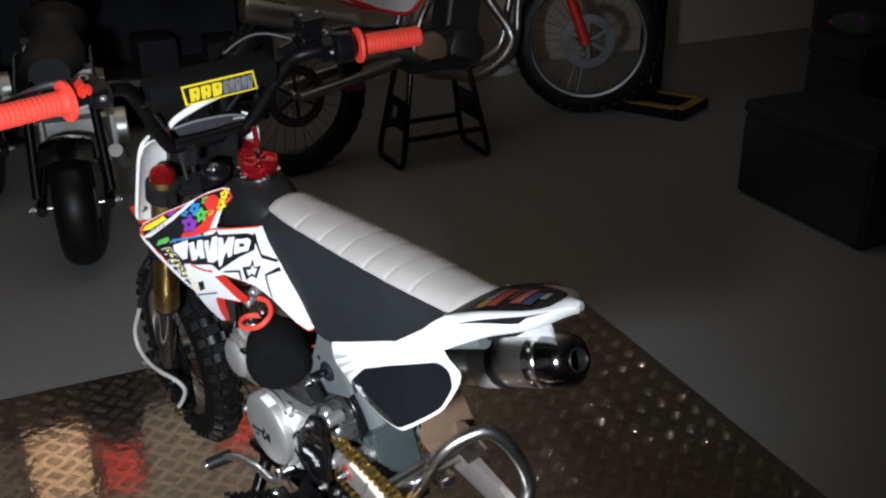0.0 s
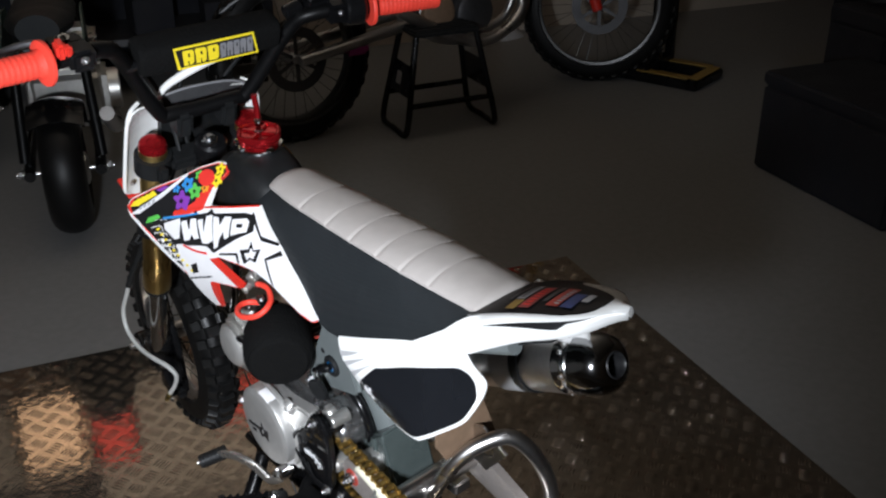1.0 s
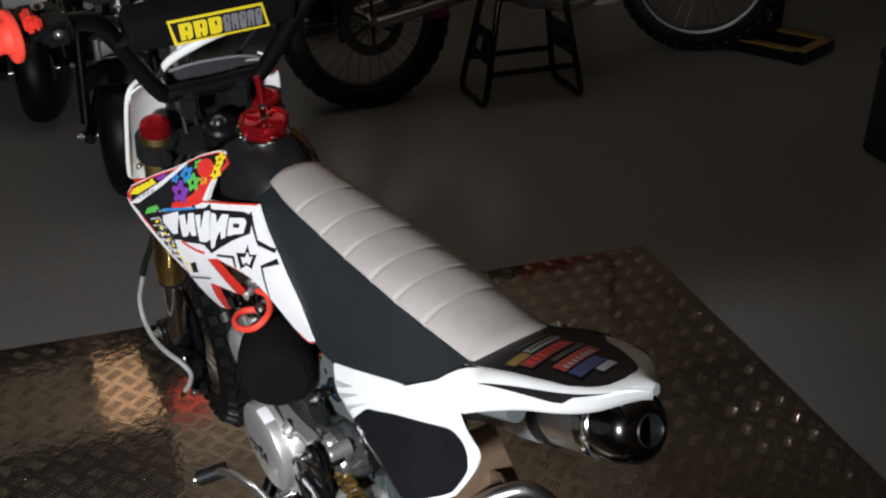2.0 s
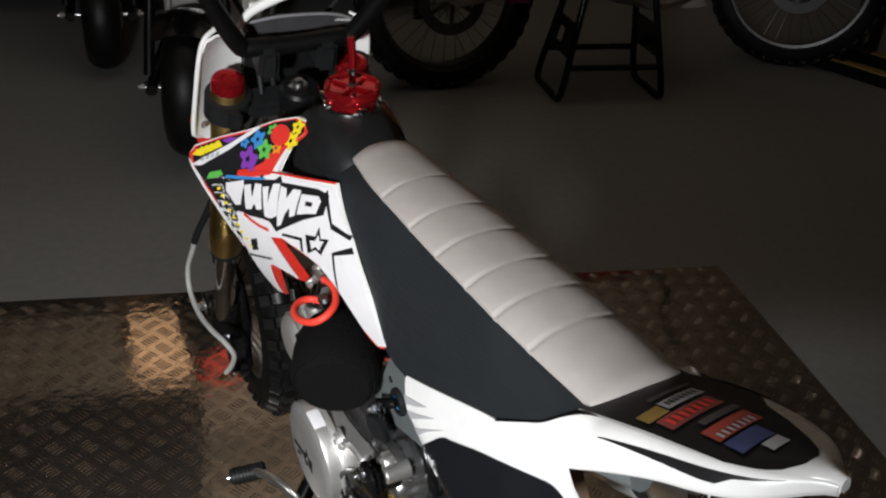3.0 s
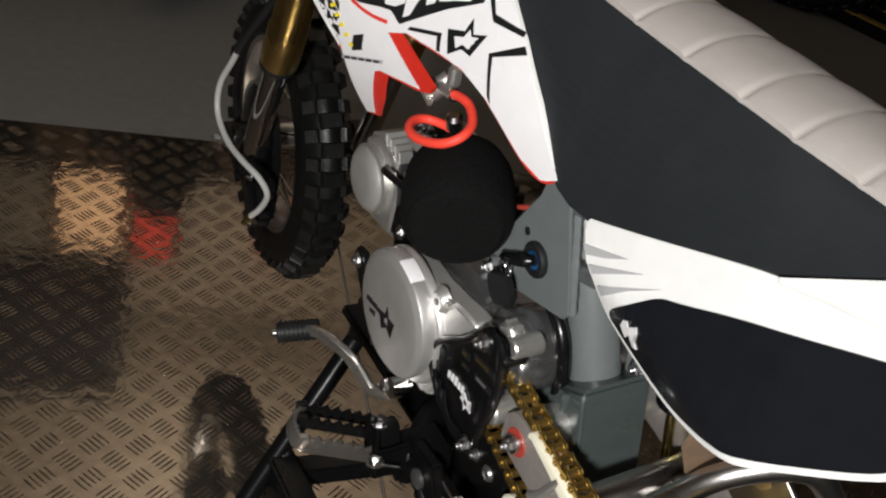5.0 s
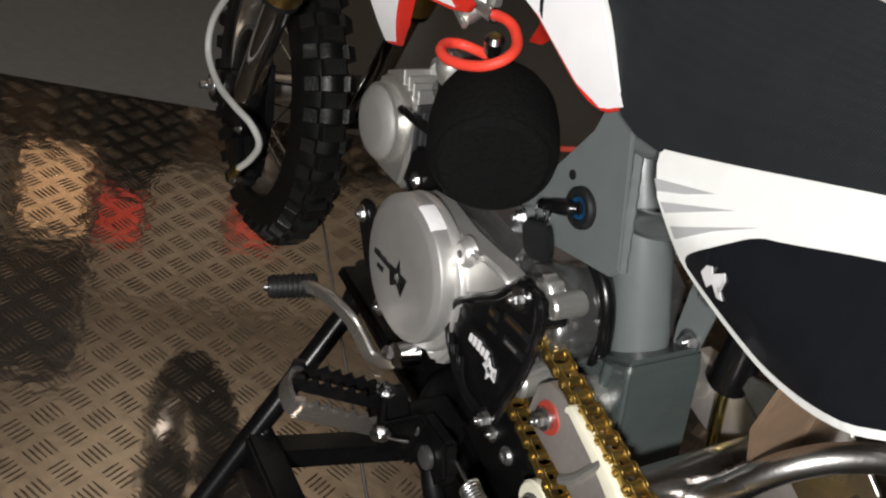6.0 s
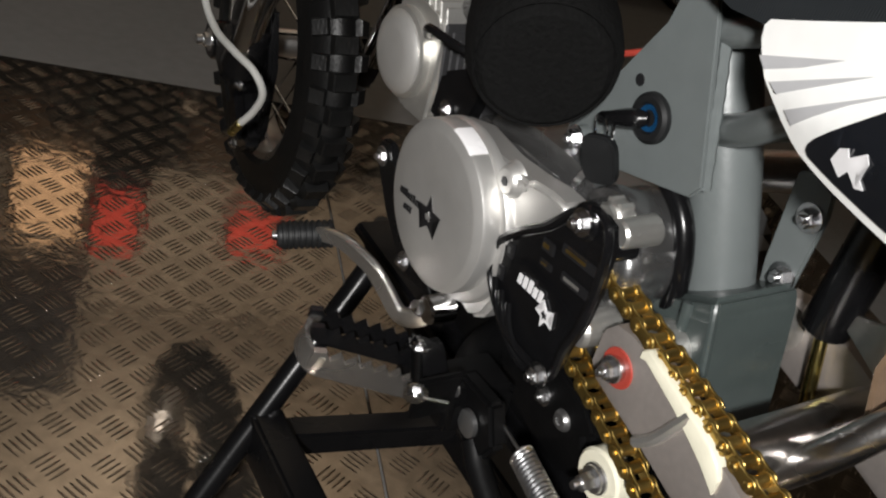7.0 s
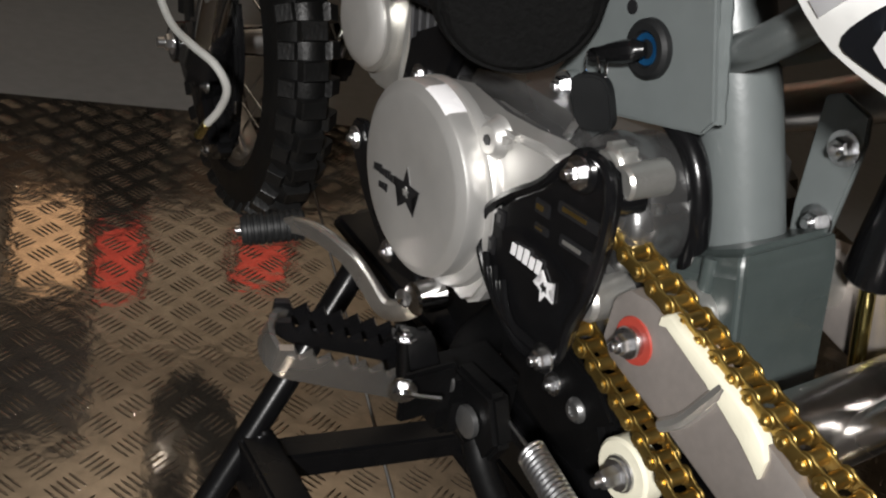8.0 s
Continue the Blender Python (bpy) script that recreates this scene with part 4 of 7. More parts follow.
def build_bars():
    bars = group_part("handlebar", bike, "black handlebar with red grips and a padded crossbar")

    def put(name, bm, mat, parent=None, label=""):
        return part(name, turned(bm, FORK), mat, parent or bars, label)

    half = [(0.05, -0.005, 0.048), (0.078, -0.007, 0.06), (0.132, -0.02, 0.172), (0.165, -0.036, 0.206), (0.245, -0.055, 0.212), (0.365, -0.078, 0.22)]
    left = [(x, y + 0.0015 * i, z + 0.004 * i) for i, (x, y, z) in enumerate(half)]
    line = [(-x, y, z) for x, y, z in left[::-1]] + half
    put("bar", tube(line, 0.012, 16, 6), "shaded_black")
    put("crossbar", rod((-0.13, -0.02, 0.168), (0.13, -0.02, 0.168), 0.008), "gloss_black")
    pad = put("bar_pad", loft([[(x, -0.012 + 0.027 * k * math.copysign(abs(math.cos(a)) ** 0.6, math.cos(a)), 0.176 + 0.0255 * k * math.copysign(abs(math.sin(a)) ** 0.6, math.sin(a))) for a in np.linspace(0, 2 * math.pi, 28, endpoint=False)] for x, k in ((-0.112, 0.8), (-0.108, 0.95), (-0.1, 1.0), (0.1, 1.0), (0.108, 0.95), (0.112, 0.8))]), "foam", None, "black bar pad with a yellow-edged wordmark")

    def on_pad(pts, mat, lift):
        bm = bmesh.new()
        bm.faces.new([bm.verts.new((0.072 - 0.92 * (0.072 - x), -0.0395 - lift, 0.179 + z)) for x, z in pts])
        geo = bmesh.ops.extrude_face_region(bm, geom=bm.faces[:])
        for v in geo["geom"]:
            if isinstance(v, bmesh.types.BMVert):
                v.co.y += 0.0008
        put("pad_sticker", bm, mat, pad)

    on_pad([(-0.078, 0.02), (0.06, 0.02), (0.072, -0.02), (-0.069, -0.02)], "yellow", 0.0004)
    on_pad([(-0.074, 0.016), (0.057, 0.016), (0.067, -0.016), (-0.065, -0.016)], "ink", 0.001)
    for i in range(3):
        x = -0.063 + 0.0212 * i
        on_pad([(x, 0.013), (x + 0.0165, 0.013), (x + 0.0195, 0.009), (x + 0.0205, -0.01), (x + 0.017, -0.0135), (x + 0.0035, -0.0135)], "yellow", 0.0016)
        on_pad([(x + 0.0095, 0.0075), (x + 0.012, 0.0075), (x + 0.0128, 0.0015), (x + 0.0102, 0.0015)], "ink", 0.0022)
        if i < 2:
            on_pad([(x + 0.0098, -0.006), (x + 0.0112, -0.006), (x + 0.013, -0.0137), (x + 0.0112, -0.0137)], "ink", 0.0022)
    for i in range(5):
        x = 0.0012 + 0.0118 * i
        on_pad([(x + 0.001, 0.013), (x + 0.009, 0.013), (x + 0.0106, 0.009), (x + 0.0118, -0.0135), (x + 0.0025, -0.0135), (x, 0.008)], "mid_grey", 0.0016)
        on_pad([(x + 0.0046, -0.003 if i % 2 else 0.0085), (x + 0.006, -0.003 if i % 2 else 0.0085), (x + 0.0074, -0.0137 if i % 2 else 0.002), (x + 0.0056, -0.0137 if i % 2 else 0.002)], "ink", 0.0022)
    for s in (-1, 1):
        a, b = (Vector((-0.244, -0.048, 0.2285)), Vector((-0.37, -0.069, 0.2425))) if s < 0 else (Vector((0.25, -0.056, 0.2135)), Vector((0.365, -0.079, 0.2215)))
        m = aim(a, b)
        n = (b - a).length
        prof = [(0, 0.0), (0.03, 0.0), (0.031, 0.002), (0.0305, 0.006), (0.02, 0.008), (0.0185, 0.012)]
        for i in range(14):
            z = 0.014 + (n - 0.022) * i / 14
            prof += [(0.0181, z), (0.0176, z + 0.002), (0.0176, z + 0.005), (0.0181, z + 0.007)]
        prof += [(0.0175, n), (0.013, n + 0.003), (0, n + 0.003)]
        put("grip", lathe(prof, 28, m), "red_grip", None, "red rubber grip with a flange")
        # perch, lever and clamp
        p = Vector((0.198 * s, -0.044, 0.21 if s > 0 else 0.224))
        perch = put("lever_perch", merge(turned(box(0.035, 0.035, 0.034, 0.006), Matrix.Translation(p)), turned(box(0.05, 0.03, 0.022, 0.006), Matrix.Translation(p + Vector((0.012 * s, 0.03, 0.0))))), "gloss_black", None, "black lever perch")
        put("perch_bolt", bolt(p + Vector((0, -0.018, 0.006)), (0, -1, 0), 0.004, 0.003), "zinc", perch)
        put("perch_bolt", bolt(p + Vector((0.01 * s, 0.03, 0.012)), (0, 0, 1), 0.005, 0.004), "zinc", perch)
        put("lever", tube([p + Vector((0.02 * s, 0.035, 0)), p + Vector((0.06 * s, 0.05, -0.003)), p + Vector((0.13 * s, 0.035, -0.008)), p + Vector((0.17 * s, 0.03, -0.01))], 0.0055, 10, taper=lambda f: 0.0065 - 0.002 * f), "dark_alloy", perch)
        put("bar_clamp", merge(turned(box(0.026, 0.04, 0.045, 0.006), Matrix.Translation((0.038 * s, -0.005, 0.03)))), "black", None)
    master = put("brake_master", merge(box(0.05, 0.036, 0.036, 0.008, 3, at=(0.178, -0.02, 0.216)), box(0.046, 0.034, 0.03, 0.006, 3, at=(0.178, -0.01, 0.242)), rod((0.15, -0.02, 0.214), (0.122, -0.022, 0.206), 0.011)), "gloss_black", None, "black brake master cylinder")
    put("master_cap", box(0.05, 0.038, 0.006, 0.002, at=(0.178, -0.01, 0.26)), "gloss_black", master)
    for x in (0.162, 0.194):
        put("cap_screw", bolt((x, -0.01, 0.263), (0, 0, 1), 0.0035, 0.002, False, False), "zinc", master)
    put("throttle_housing", lathe([(0, 0), (0.024, 0), (0.027, 0.004), (0.027, 0.028), (0.022, 0.034), (0, 0.034)], 28, aim((0.21, -0.048, 0.212), (0.245, -0.055, 0.2135))), "gloss_black", None, "black throttle housing")
    put("kill_switch", merge(box(0.014, 0.022, 0.024, 0.004, at=(-0.226, -0.052, 0.248)), box(0.01, 0.012, 0.016, 0.003, at=(-0.219, -0.063, 0.252))), "red", None, "red kill switch")
    # cables
    put("throttle_cable", tube([(0.2, -0.02, 0.2), (0.1, 0.05, 0.2), (0.0, 0.06, 0.09), (-0.02, 0.02, -0.02), (-0.01, -0.06, -0.12)], 0.0035, 8), "black")
    put("clutch_cable", tube([(-0.19, -0.01, 0.2), (-0.12, 0.05, 0.15), (-0.05, 0.05, 0.05), (-0.04, -0.02, -0.06), (-0.04, -0.1, -0.2)], 0.0035, 8), "black")
    put("brake_line", tube([(0.18, -0.01, 0.2), (0.1, 0.06, 0.08), (0.0, 0.05, -0.06), (-0.06, 0.03, -0.2), (-0.1, 0.01, -0.35)], 0.0035, 8), "black")


build_bars()


# ---- engine, frame and running gear ----
def word(parent, start, along, count, width, height, x, mat):
    """Plain bars of a small printed word, set along a slanting line on a flat face."""
    d = Vector(along).normalized()
    up = Vector((d.y, -d.x)) if -d.x > 0 else Vector((-d.y, d.x))
    for i in range(count):
        o = Vector(start) + d * (width * 1.45 * i)
        tall = height * (1.0 + 0.12 * ((i * 7) % 3 - 1))
        a, b = o, o + d * width
        sticker(parent, [tuple(a), tuple(b), tuple(b + up * tall + d * 0.1 * tall), tuple(a + up * tall + d * 0.1 * tall)], mat, 0.001, lambda y, z: x, -1, "word_bar")


def build_engine():
    engine = group_part("engine", bike, "small silver four-stroke engine")

    def disc(cy, cz, r, x0, x1, dome=0.004, seg=48, m=None):
        n = x0 - x1
        return lathe([(0, 0), (r, 0), (r, n * 0.62), (r - 0.003, n * 0.8), (r - 0.01, n), (r * 0.6, n + dome * 0.5), (0, n + dome)], seg, Matrix.Translation((x0, cy, cz)) @ pose(0, 0, 0, 0, -90, 0))

    part("crankcase", prism([(0.075, 0.37), (0.085, 0.43), (0.06, 0.472), (0.0, 0.487), (-0.05, 0.49), (-0.09, 0.482), (-0.125, 0.465), (-0.14, 0.42), (-0.12, 0.36), (-0.06, 0.33), (0.03, 0.33)], -0.074, 0.085, 0.012, 4), "dark_cast", engine, "dark polished crankcase")
    # the left case half: a flat flange with a pointed foot and a rear lobe behind the sprocket cover
    part("left_case", prism([(0.07, 0.37), (0.08, 0.42), (0.066, 0.462), (0.03, 0.4735), (-0.01, 0.472), (-0.043, 0.4765), (-0.07, 0.482), (-0.088, 0.4825), (-0.09, 0.474), (-0.076, 0.458), (-0.056, 0.43), (-0.05, 0.37), (-0.04, 0.349), (-0.026, 0.338), (-0.012, 0.34), (0.012, 0.35), (0.04, 0.352)], -0.072, -0.0965, 0.004, 3), "satin", engine, "satin left crankcase half")
    side_on = lambda x, y, z: Matrix.Translation((x, y, z)) @ pose(0, 0, 0, 0, -90, 0)
    part("case_step", lathe([(0, 0), (0.0715, 0), (0.0715, 0.003), (0.0695, 0.0065), (0.0675, 0.0075), (0, 0.0075)], 72, side_on(-0.096, 0.018, 0.409)), "satin", engine, "", 30)
    cover = part("stator_cover", lathe([(0, 0), (0.0665, 0), (0.0665, 0.0125), (0.0655, 0.015), (0.06, 0.0185), (0.0575, 0.0193), (0.03, 0.02), (0, 0.02)], 72, side_on(-0.1025, 0.0215, 0.412)), "satin", engine, "round satin cover with a black star", 30)
    sticker(cover, star_outline(0.0195, 0.4045, 0.0175, 0.15), "ink", 0.001, lambda y, z: 0.1222, -1, "star_mark")
    sticker(cover, star_outline(0.0195, 0.4045, 0.0042, 0.15), "satin", 0.0016, lambda y, z: 0.1222, -1, "star_mark")
    word(cover, (0.0655, 0.398), (-0.034, 0.004), 8, 0.0028, 0.0058, 0.1222, "ink")
    word(cover, (0.056, 0.389), (-0.034, 0.004), 3, 0.003, 0.005, 0.1222, "ink")
    arc = [math.radians(a) for a in range(66, 92, 2)]
    tag = loft([[(x, 0.0215 - r * math.cos(a), 0.412 + r * math.sin(a)) for a in arc] for x, r in ((-0.1035, 0.0672), (-0.116, 0.0671), (-0.1185, 0.0655))], False)
    part("white_label", tag, "sticker_white", cover, "small white label")
    boss = part("case_boss", lathe([(0, 0.009), (0.0085, 0.009), (0.0105, 0.0075), (0.012, 0.003), (0.0145, 0.0), (0, 0)], 28, side_on(-0.0945, -0.031, 0.4665)), "satin", engine)
    # thin black hexagon that paints the shade inside the socket
    part("boss_socket", lathe([(0, 0.0006), (0.0036, 0.0006), (0.0038, 0), (0, 0)], 6, side_on(-0.1036, -0.031, 0.4665)), "ink", boss, "hexagon socket, its inner shade painted black")
    part("boss_web", prism([(-0.03, 0.4755), (-0.052, 0.4775), (-0.05, 0.47), (-0.034, 0.458)], -0.09, -0.1005, 0.003), "satin", engine)
    # turned housing over the gearbox shaft, its flange and two ribs of the case behind the cover
    part("shaft_housing", lathe([(0, 0.05), (0.024, 0.05), (0.027, 0.047), (0.028, 0.036), (0.034, 0.034), (0.0355, 0.031), (0.0355, 0.024), (0.033, 0.022), (0.033, 0.0), (0, 0)], 40, side_on(-0.032, -0.104, 0.464)), "dark_cast", engine, "turned shaft housing")
    part("case_web", prism([(-0.098, 0.496), (-0.11, 0.502), (-0.122, 0.497), (-0.128, 0.47), (-0.116, 0.462), (-0.1, 0.478)], -0.062, -0.082, 0.005, 3), "silver", engine, "bright cast web")
    part("case_lug", lathe([(0, 0.03), (0.0085, 0.03), (0.01, 0.028), (0.0105, 0.0), (0, 0)], 24, side_on(-0.055, -0.128, 0.487)), "silver", engine)
    # front mount strap
    strap = part("mount_strap", prism([(0.176, 0.366), (0.17, 0.382), (0.154, 0.386), (0.142, 0.376), (0.11, 0.345), (0.06, 0.322), (0.04, 0.3), (0.09, 0.29), (0.14, 0.325)], -0.078, -0.086, 0.002), "gloss_black", engine)
    part("strap_bolt", bolt((-0.087, 0.161, 0.369), (-1, 0, 0), 0.006, 0.005), "zinc", strap)
    part("strap_bolt", bolt((-0.087, 0.09, 0.305), (-1, 0, 0), 0.006, 0.005), "zinc", strap)
    # cylinder with fins, head and its round cover
    part("cylinder", rod((0, 0.06, 0.435), (0, 0.15, 0.45), 0.042, segments=32), "silver", engine)
    for i in range(7):
        y = 0.072 + 0.0115 * i
        part("cooling_fin", turned(box(0.12, 0.0035, 0.105, 0.0014, 1), Matrix.Translation((0, y, 0.437 + 0.0018 * i)) @ pose(0, 0, 0, -9, 0, 0)), "dark_alloy", engine)
    head = part("cylinder_head", prism([(0.15, 0.40), (0.148, 0.485), (0.165, 0.505), (0.205, 0.507), (0.235, 0.49), (0.242, 0.44), (0.23, 0.41), (0.2, 0.395)], -0.058, 0.058, 0.006, 3), "silver", engine)
    hc = part("head_cover", disc(0.203, 0.449, 0.037, -0.058, -0.075, 0.002), "satin", engine, "round satin head cover")
    part("head_rim", lathe([(0.036, 0), (0.0405, 0.001), (0.0405, 0.008), (0.037, 0.01)], 40, Matrix.Translation((-0.057, 0.203, 0.449)) @ pose(0, 0, 0, 0, -90, 0)), "silver", hc)
    for i in range(4):
        part("head_fin", turned(box(0.046, 0.0028, 0.02, 0.001, 1), Matrix.Translation((-0.034, 0.156 + 0.011 * i, 0.5 + 0.0015 * i)) @ pose(0, 0, 0, -20, 0, 0)), "silver", head)
    part("valve_cap", lathe([(0, 0.016), (0.014, 0.016), (0.017, 0.012), (0.017, 0.0), (0, 0)], 6, Matrix.Translation((-0.012, 0.19, 0.505))), "satin", head)
    part("spark_lead", tube([(-0.062, 0.17, 0.48), (-0.08, 0.14, 0.5), (-0.07, 0.1, 0.5), (-0.04, 0.08, 0.5)], 0.004, 8), "gloss_black", engine)
    part("intake_manifold", tube([(-0.02, 0.17, 0.5), (-0.035, 0.14, 0.52), (-0.04, 0.1, 0.535), (-0.045, 0.07, 0.55)], 0.014, 14), "gloss_black", engine)
    part("carburettor", merge(turned(box(0.05, 0.05, 0.075, 0.008, 3), Matrix.Translation((-0.045, 0.09, 0.535)) @ pose(0, 0, 0, -15, 0, 0)), rod((-0.045, 0.1, 0.48), (-0.045, 0.09, 0.52), 0.02)), "gloss_black", engine, "black carburettor")
    part("choke_bracket", prism([(0.13, 0.43), (0.125, 0.47), (0.09, 0.49), (0.06, 0.485), (0.07, 0.455), (0.1, 0.425)], -0.072, -0.06, 0.004), "gloss_black", engine, "black intake bracket")
    part("bracket_bolt", bolt((-0.073, 0.102, 0.447), (-1, 0, 0), 0.0055, 0.004), "zinc", engine)


build_engine()


def build_filter():
    foam = group_part("air_filter", bike, "black foam pod air filter")
    a, b = Vector((-0.058, 0.04, 0.566)), Vector((-0.098, -0.03, 0.553))
    n = (b - a).length
    prof = [(0, 0), (0.03, 0), (0.045, 0.006), (0.0505, 0.02), (0.0525, n * 0.5), (0.052, n * 0.84), (0.049, n * 0.97), (0.0465, n + 0.002), (0.045, n + 0.0005), (0.0435, n + 0.003), (0.04, n + 0.006), (0.02, n + 0.0068), (0, n + 0.0065)]
    part("foam_body", lathe(prof, 40, aim(a, b)), "foam", foam)
    part("foam_clamp", lathe([(0.028, -0.006), (0.031, -0.005), (0.031, 0.004), (0.028, 0.005)], 30, aim(a, b)), "steel", foam)


build_filter()

part("fuel_line", tube([(-0.068, 0.062, 0.633), (-0.066, 0.044, 0.636), (-0.066, 0.03, 0.634), (-0.074, 0.012, 0.629), (-0.088, 0.003, 0.624), (-0.1, 0.008, 0.616), (-0.107, 0.024, 0.608), (-0.11, 0.045, 0.602), (-0.106, 0.064, 0.6), (-0.094, 0.076, 0.6), (-0.08, 0.076, 0.599), (-0.07, 0.064, 0.599), (-0.066, 0.05, 0.6)], 0.0044, 12), "red_grip", bike, "red looped fuel hose")
tap = part("fuel_tap", merge(lathe([(0, 0), (0.009, 0), (0.011, 0.003), (0.011, 0.012), (0.008, 0.015), (0.008, 0.026), (0, 0.026)], 20, aim((-0.0745, 0.093, 0.617), (-0.056, 0.086, 0.637))), rod((-0.066, 0.086, 0.628), (-0.069, 0.058, 0.632), 0.0058, 0.0048), turned(box(0.012, 0.012, 0.022, 0.003), Matrix.Translation((-0.06, 0.075, 0.643)))), "silver", bike, "cast alloy fuel tap")
part("tap_lever", turned(box(0.006, 0.022, 0.008, 0.002), Matrix.Translation((-0.078, 0.089, 0.617)) @ pose(0, 0, 0, 20, 0, 0)), "silver", tap)
part("hose_clip", torus(0.0055, 0.0012, 16, 6, aim((-0.068, 0.058, 0.633), (-0.067, 0.05, 0.635))), "zinc", tap)
cap = part("carburettor_top", lathe([(0, 0.022), (0.009, 0.022), (0.0125, 0.018), (0.0135, 0.012), (0.0135, 0.0), (0, 0)], 24, aim((-0.06, 0.106, 0.553), (-0.0745, 0.1005, 0.581))), "silver", bike, "bright carburettor cap")
part("cap_screw", bolt((-0.0715, 0.1015, 0.5755), (-0.45, -0.17, 0.87), 0.005, 0.005), "zinc", cap)
part("fuel_union", lathe([(0, 0), (0.006, 0), (0.008, 0.004), (0.008, 0.016), (0.005, 0.02), (0, 0.02)], 18, aim((-0.072, 0.04, 0.608), (-0.079, 0.036, 0.627))), "zinc", bike, "bright hose union")


def build_frame():
    frame = group_part("frame", bike, "grey painted tubular steel frame")
    part("main_tube", tube([(0.0, 0.25, 0.7), (0.0, 0.12, 0.665), (0.0, 0.0, 0.64), (0.0, -0.06, 0.61), (0.002, -0.105, 0.54), (0.006, -0.15, 0.44)], 0.0245, 20), "frame_grey", frame)
    plate = part("key_plate", prism([(-0.07, 0.64), (-0.062, 0.598), (-0.004, 0.492), (-0.012, 0.484), (-0.06, 0.49), (-0.132, 0.512), (-0.138, 0.522), (-0.108, 0.6), (-0.092, 0.64)], -0.036, -0.04, 0.0015), "frame_grey", frame)
    part("weld_bead", tube([(-0.03, -0.1, 0.615), (-0.032, -0.113, 0.585), (-0.033, -0.124, 0.555), (-0.034, -0.136, 0.52)], 0.0045, 8, 10, taper=lambda f: 0.004 + 0.0003 * math.sin(f * 47)), "frame_grey", frame)
    # black disc on the plate, painted shade for an uncut hole
    part("hole_shade", lathe([(0, 0.0006), (0.004, 0.0006), (0.0042, 0), (0, 0)], 18, Matrix.Translation((-0.0402, -0.058, 0.556)) @ pose(0, 0, 0, 0, -90, 0)), "ink", plate)
    lock = part("ignition_lock", lathe([(0, 0.003), (0.0095, 0.003), (0.0105, 0.0055), (0.0145, 0.0055), (0.0168, 0.0035), (0.0172, 0.0), (0, 0)], 32, Matrix.Translation((-0.0402, -0.08, 0.54)) @ pose(0, 0, 0, 0, -90, 0)), "black", plate, "black ignition lock with a blue barrel")
    part("lock_barrel", lathe([(0.0055, 0.0035), (0.0088, 0.0042), (0.0092, 0.0032), (0.0055, 0.0032)], 28, Matrix.Translation((-0.0402, -0.08, 0.54)) @ pose(0, 0, 0, 0, -90, 0)), "blue_metal", lock)
    part("plate_bolt", bolt((-0.05, -0.027, 0.495), (-1, 0, 0), 0.0062, 0.006), "zinc", plate)
    part("plate_spacer", rod((-0.05, -0.027, 0.495), (-0.036, -0.027, 0.495), 0.009), "frame_grey", plate)
    for s in (-1, 1):
        part("seat_rail", tube([(0.01 * s, -0.108, 0.545), (0.032 * s, -0.15, 0.572), (0.05 * s, -0.2, 0.612), (0.052 * s, -0.27, 0.65), (0.05 * s, -0.36, 0.72), (0.045 * s, -0.48, 0.775)], 0.0105, 14), "frame_grey", frame)
    for s in (-1, 1):
        part("upper_rail", tube([(0.014 * s, -0.06, 0.594), (0.026 * s, -0.1, 0.61), (0.03 * s, -0.14, 0.628), (0.03 * s, -0.22, 0.655), (0.03 * s, -0.33, 0.71)], 0.0105, 14), "frame_grey", frame)
    part("head_tube", rod((0.0, 0.3 - 0.025, 0.785), (0.0, 0.37 - 0.03, 0.63), 0.026, segments=28), "gloss_black", frame)
    # casting that carries the swingarm
    cast = loft([[(-0.032, -0.128, 0.432), (-0.036, -0.18, 0.468), (0.034, -0.184, 0.472), (0.034, -0.128, 0.436)],
                 [(-0.036, -0.12, 0.424), (-0.04, -0.187, 0.458), (0.036, -0.19, 0.46), (0.036, -0.12, 0.43)],
                 [(-0.036, -0.126, 0.325), (-0.038, -0.222, 0.325), (0.036, -0.222, 0.325), (0.036, -0.126, 0.325)]])
    bmesh.ops.bevel(cast, geom=cast.edges[:], offset=0.004, segments=3, affect="EDGES")
    part("pivot_casting", cast, "cast_paint", frame, "dark grey-green swingarm pivot box")
    part("cast_groove", tube([(-0.037, -0.163, 0.452), (-0.0385, -0.166, 0.44), (-0.039, -0.168, 0.424)], 0.0045, 12), "cast_paint", frame, "", 60)
    for x, y, r in ((0.012, -0.118, 0.007), (0.03, -0.122, 0.006), (-0.012, -0.112, 0.005)):
        part("hose", tube([(x, y + 0.03, 0.55), (x, y, 0.48), (x, y - 0.004, 0.42), (x, y + 0.02, 0.36)], r, 10), "gloss_black", frame, "black rubber hose")
    part("breather_hose", tube([(-0.03, -0.075, 0.515), (-0.031, -0.118, 0.499), (-0.031, -0.138, 0.472), (-0.03, -0.145, 0.43), (-0.028, -0.13, 0.38)], 0.0075, 12), "gloss_black", frame, "black rubber breather hose")
    tab = part("mount_tab", prism([(-0.148, 0.536), (-0.158, 0.542), (-0.178, 0.537), (-0.182, 0.522), (-0.182, 0.46), (-0.176, 0.45), (-0.158, 0.452), (-0.154, 0.47)], 0.03, 0.034, 0.0012), "frame_grey", frame, "grey bracket with two bolts")
    for y, z in ((-0.171, 0.515), (-0.172, 0.469)):
        part("tab_bolt", bolt((0.03, y, z), (-1, 0, 0), 0.0068, 0.007), "zinc", tab)
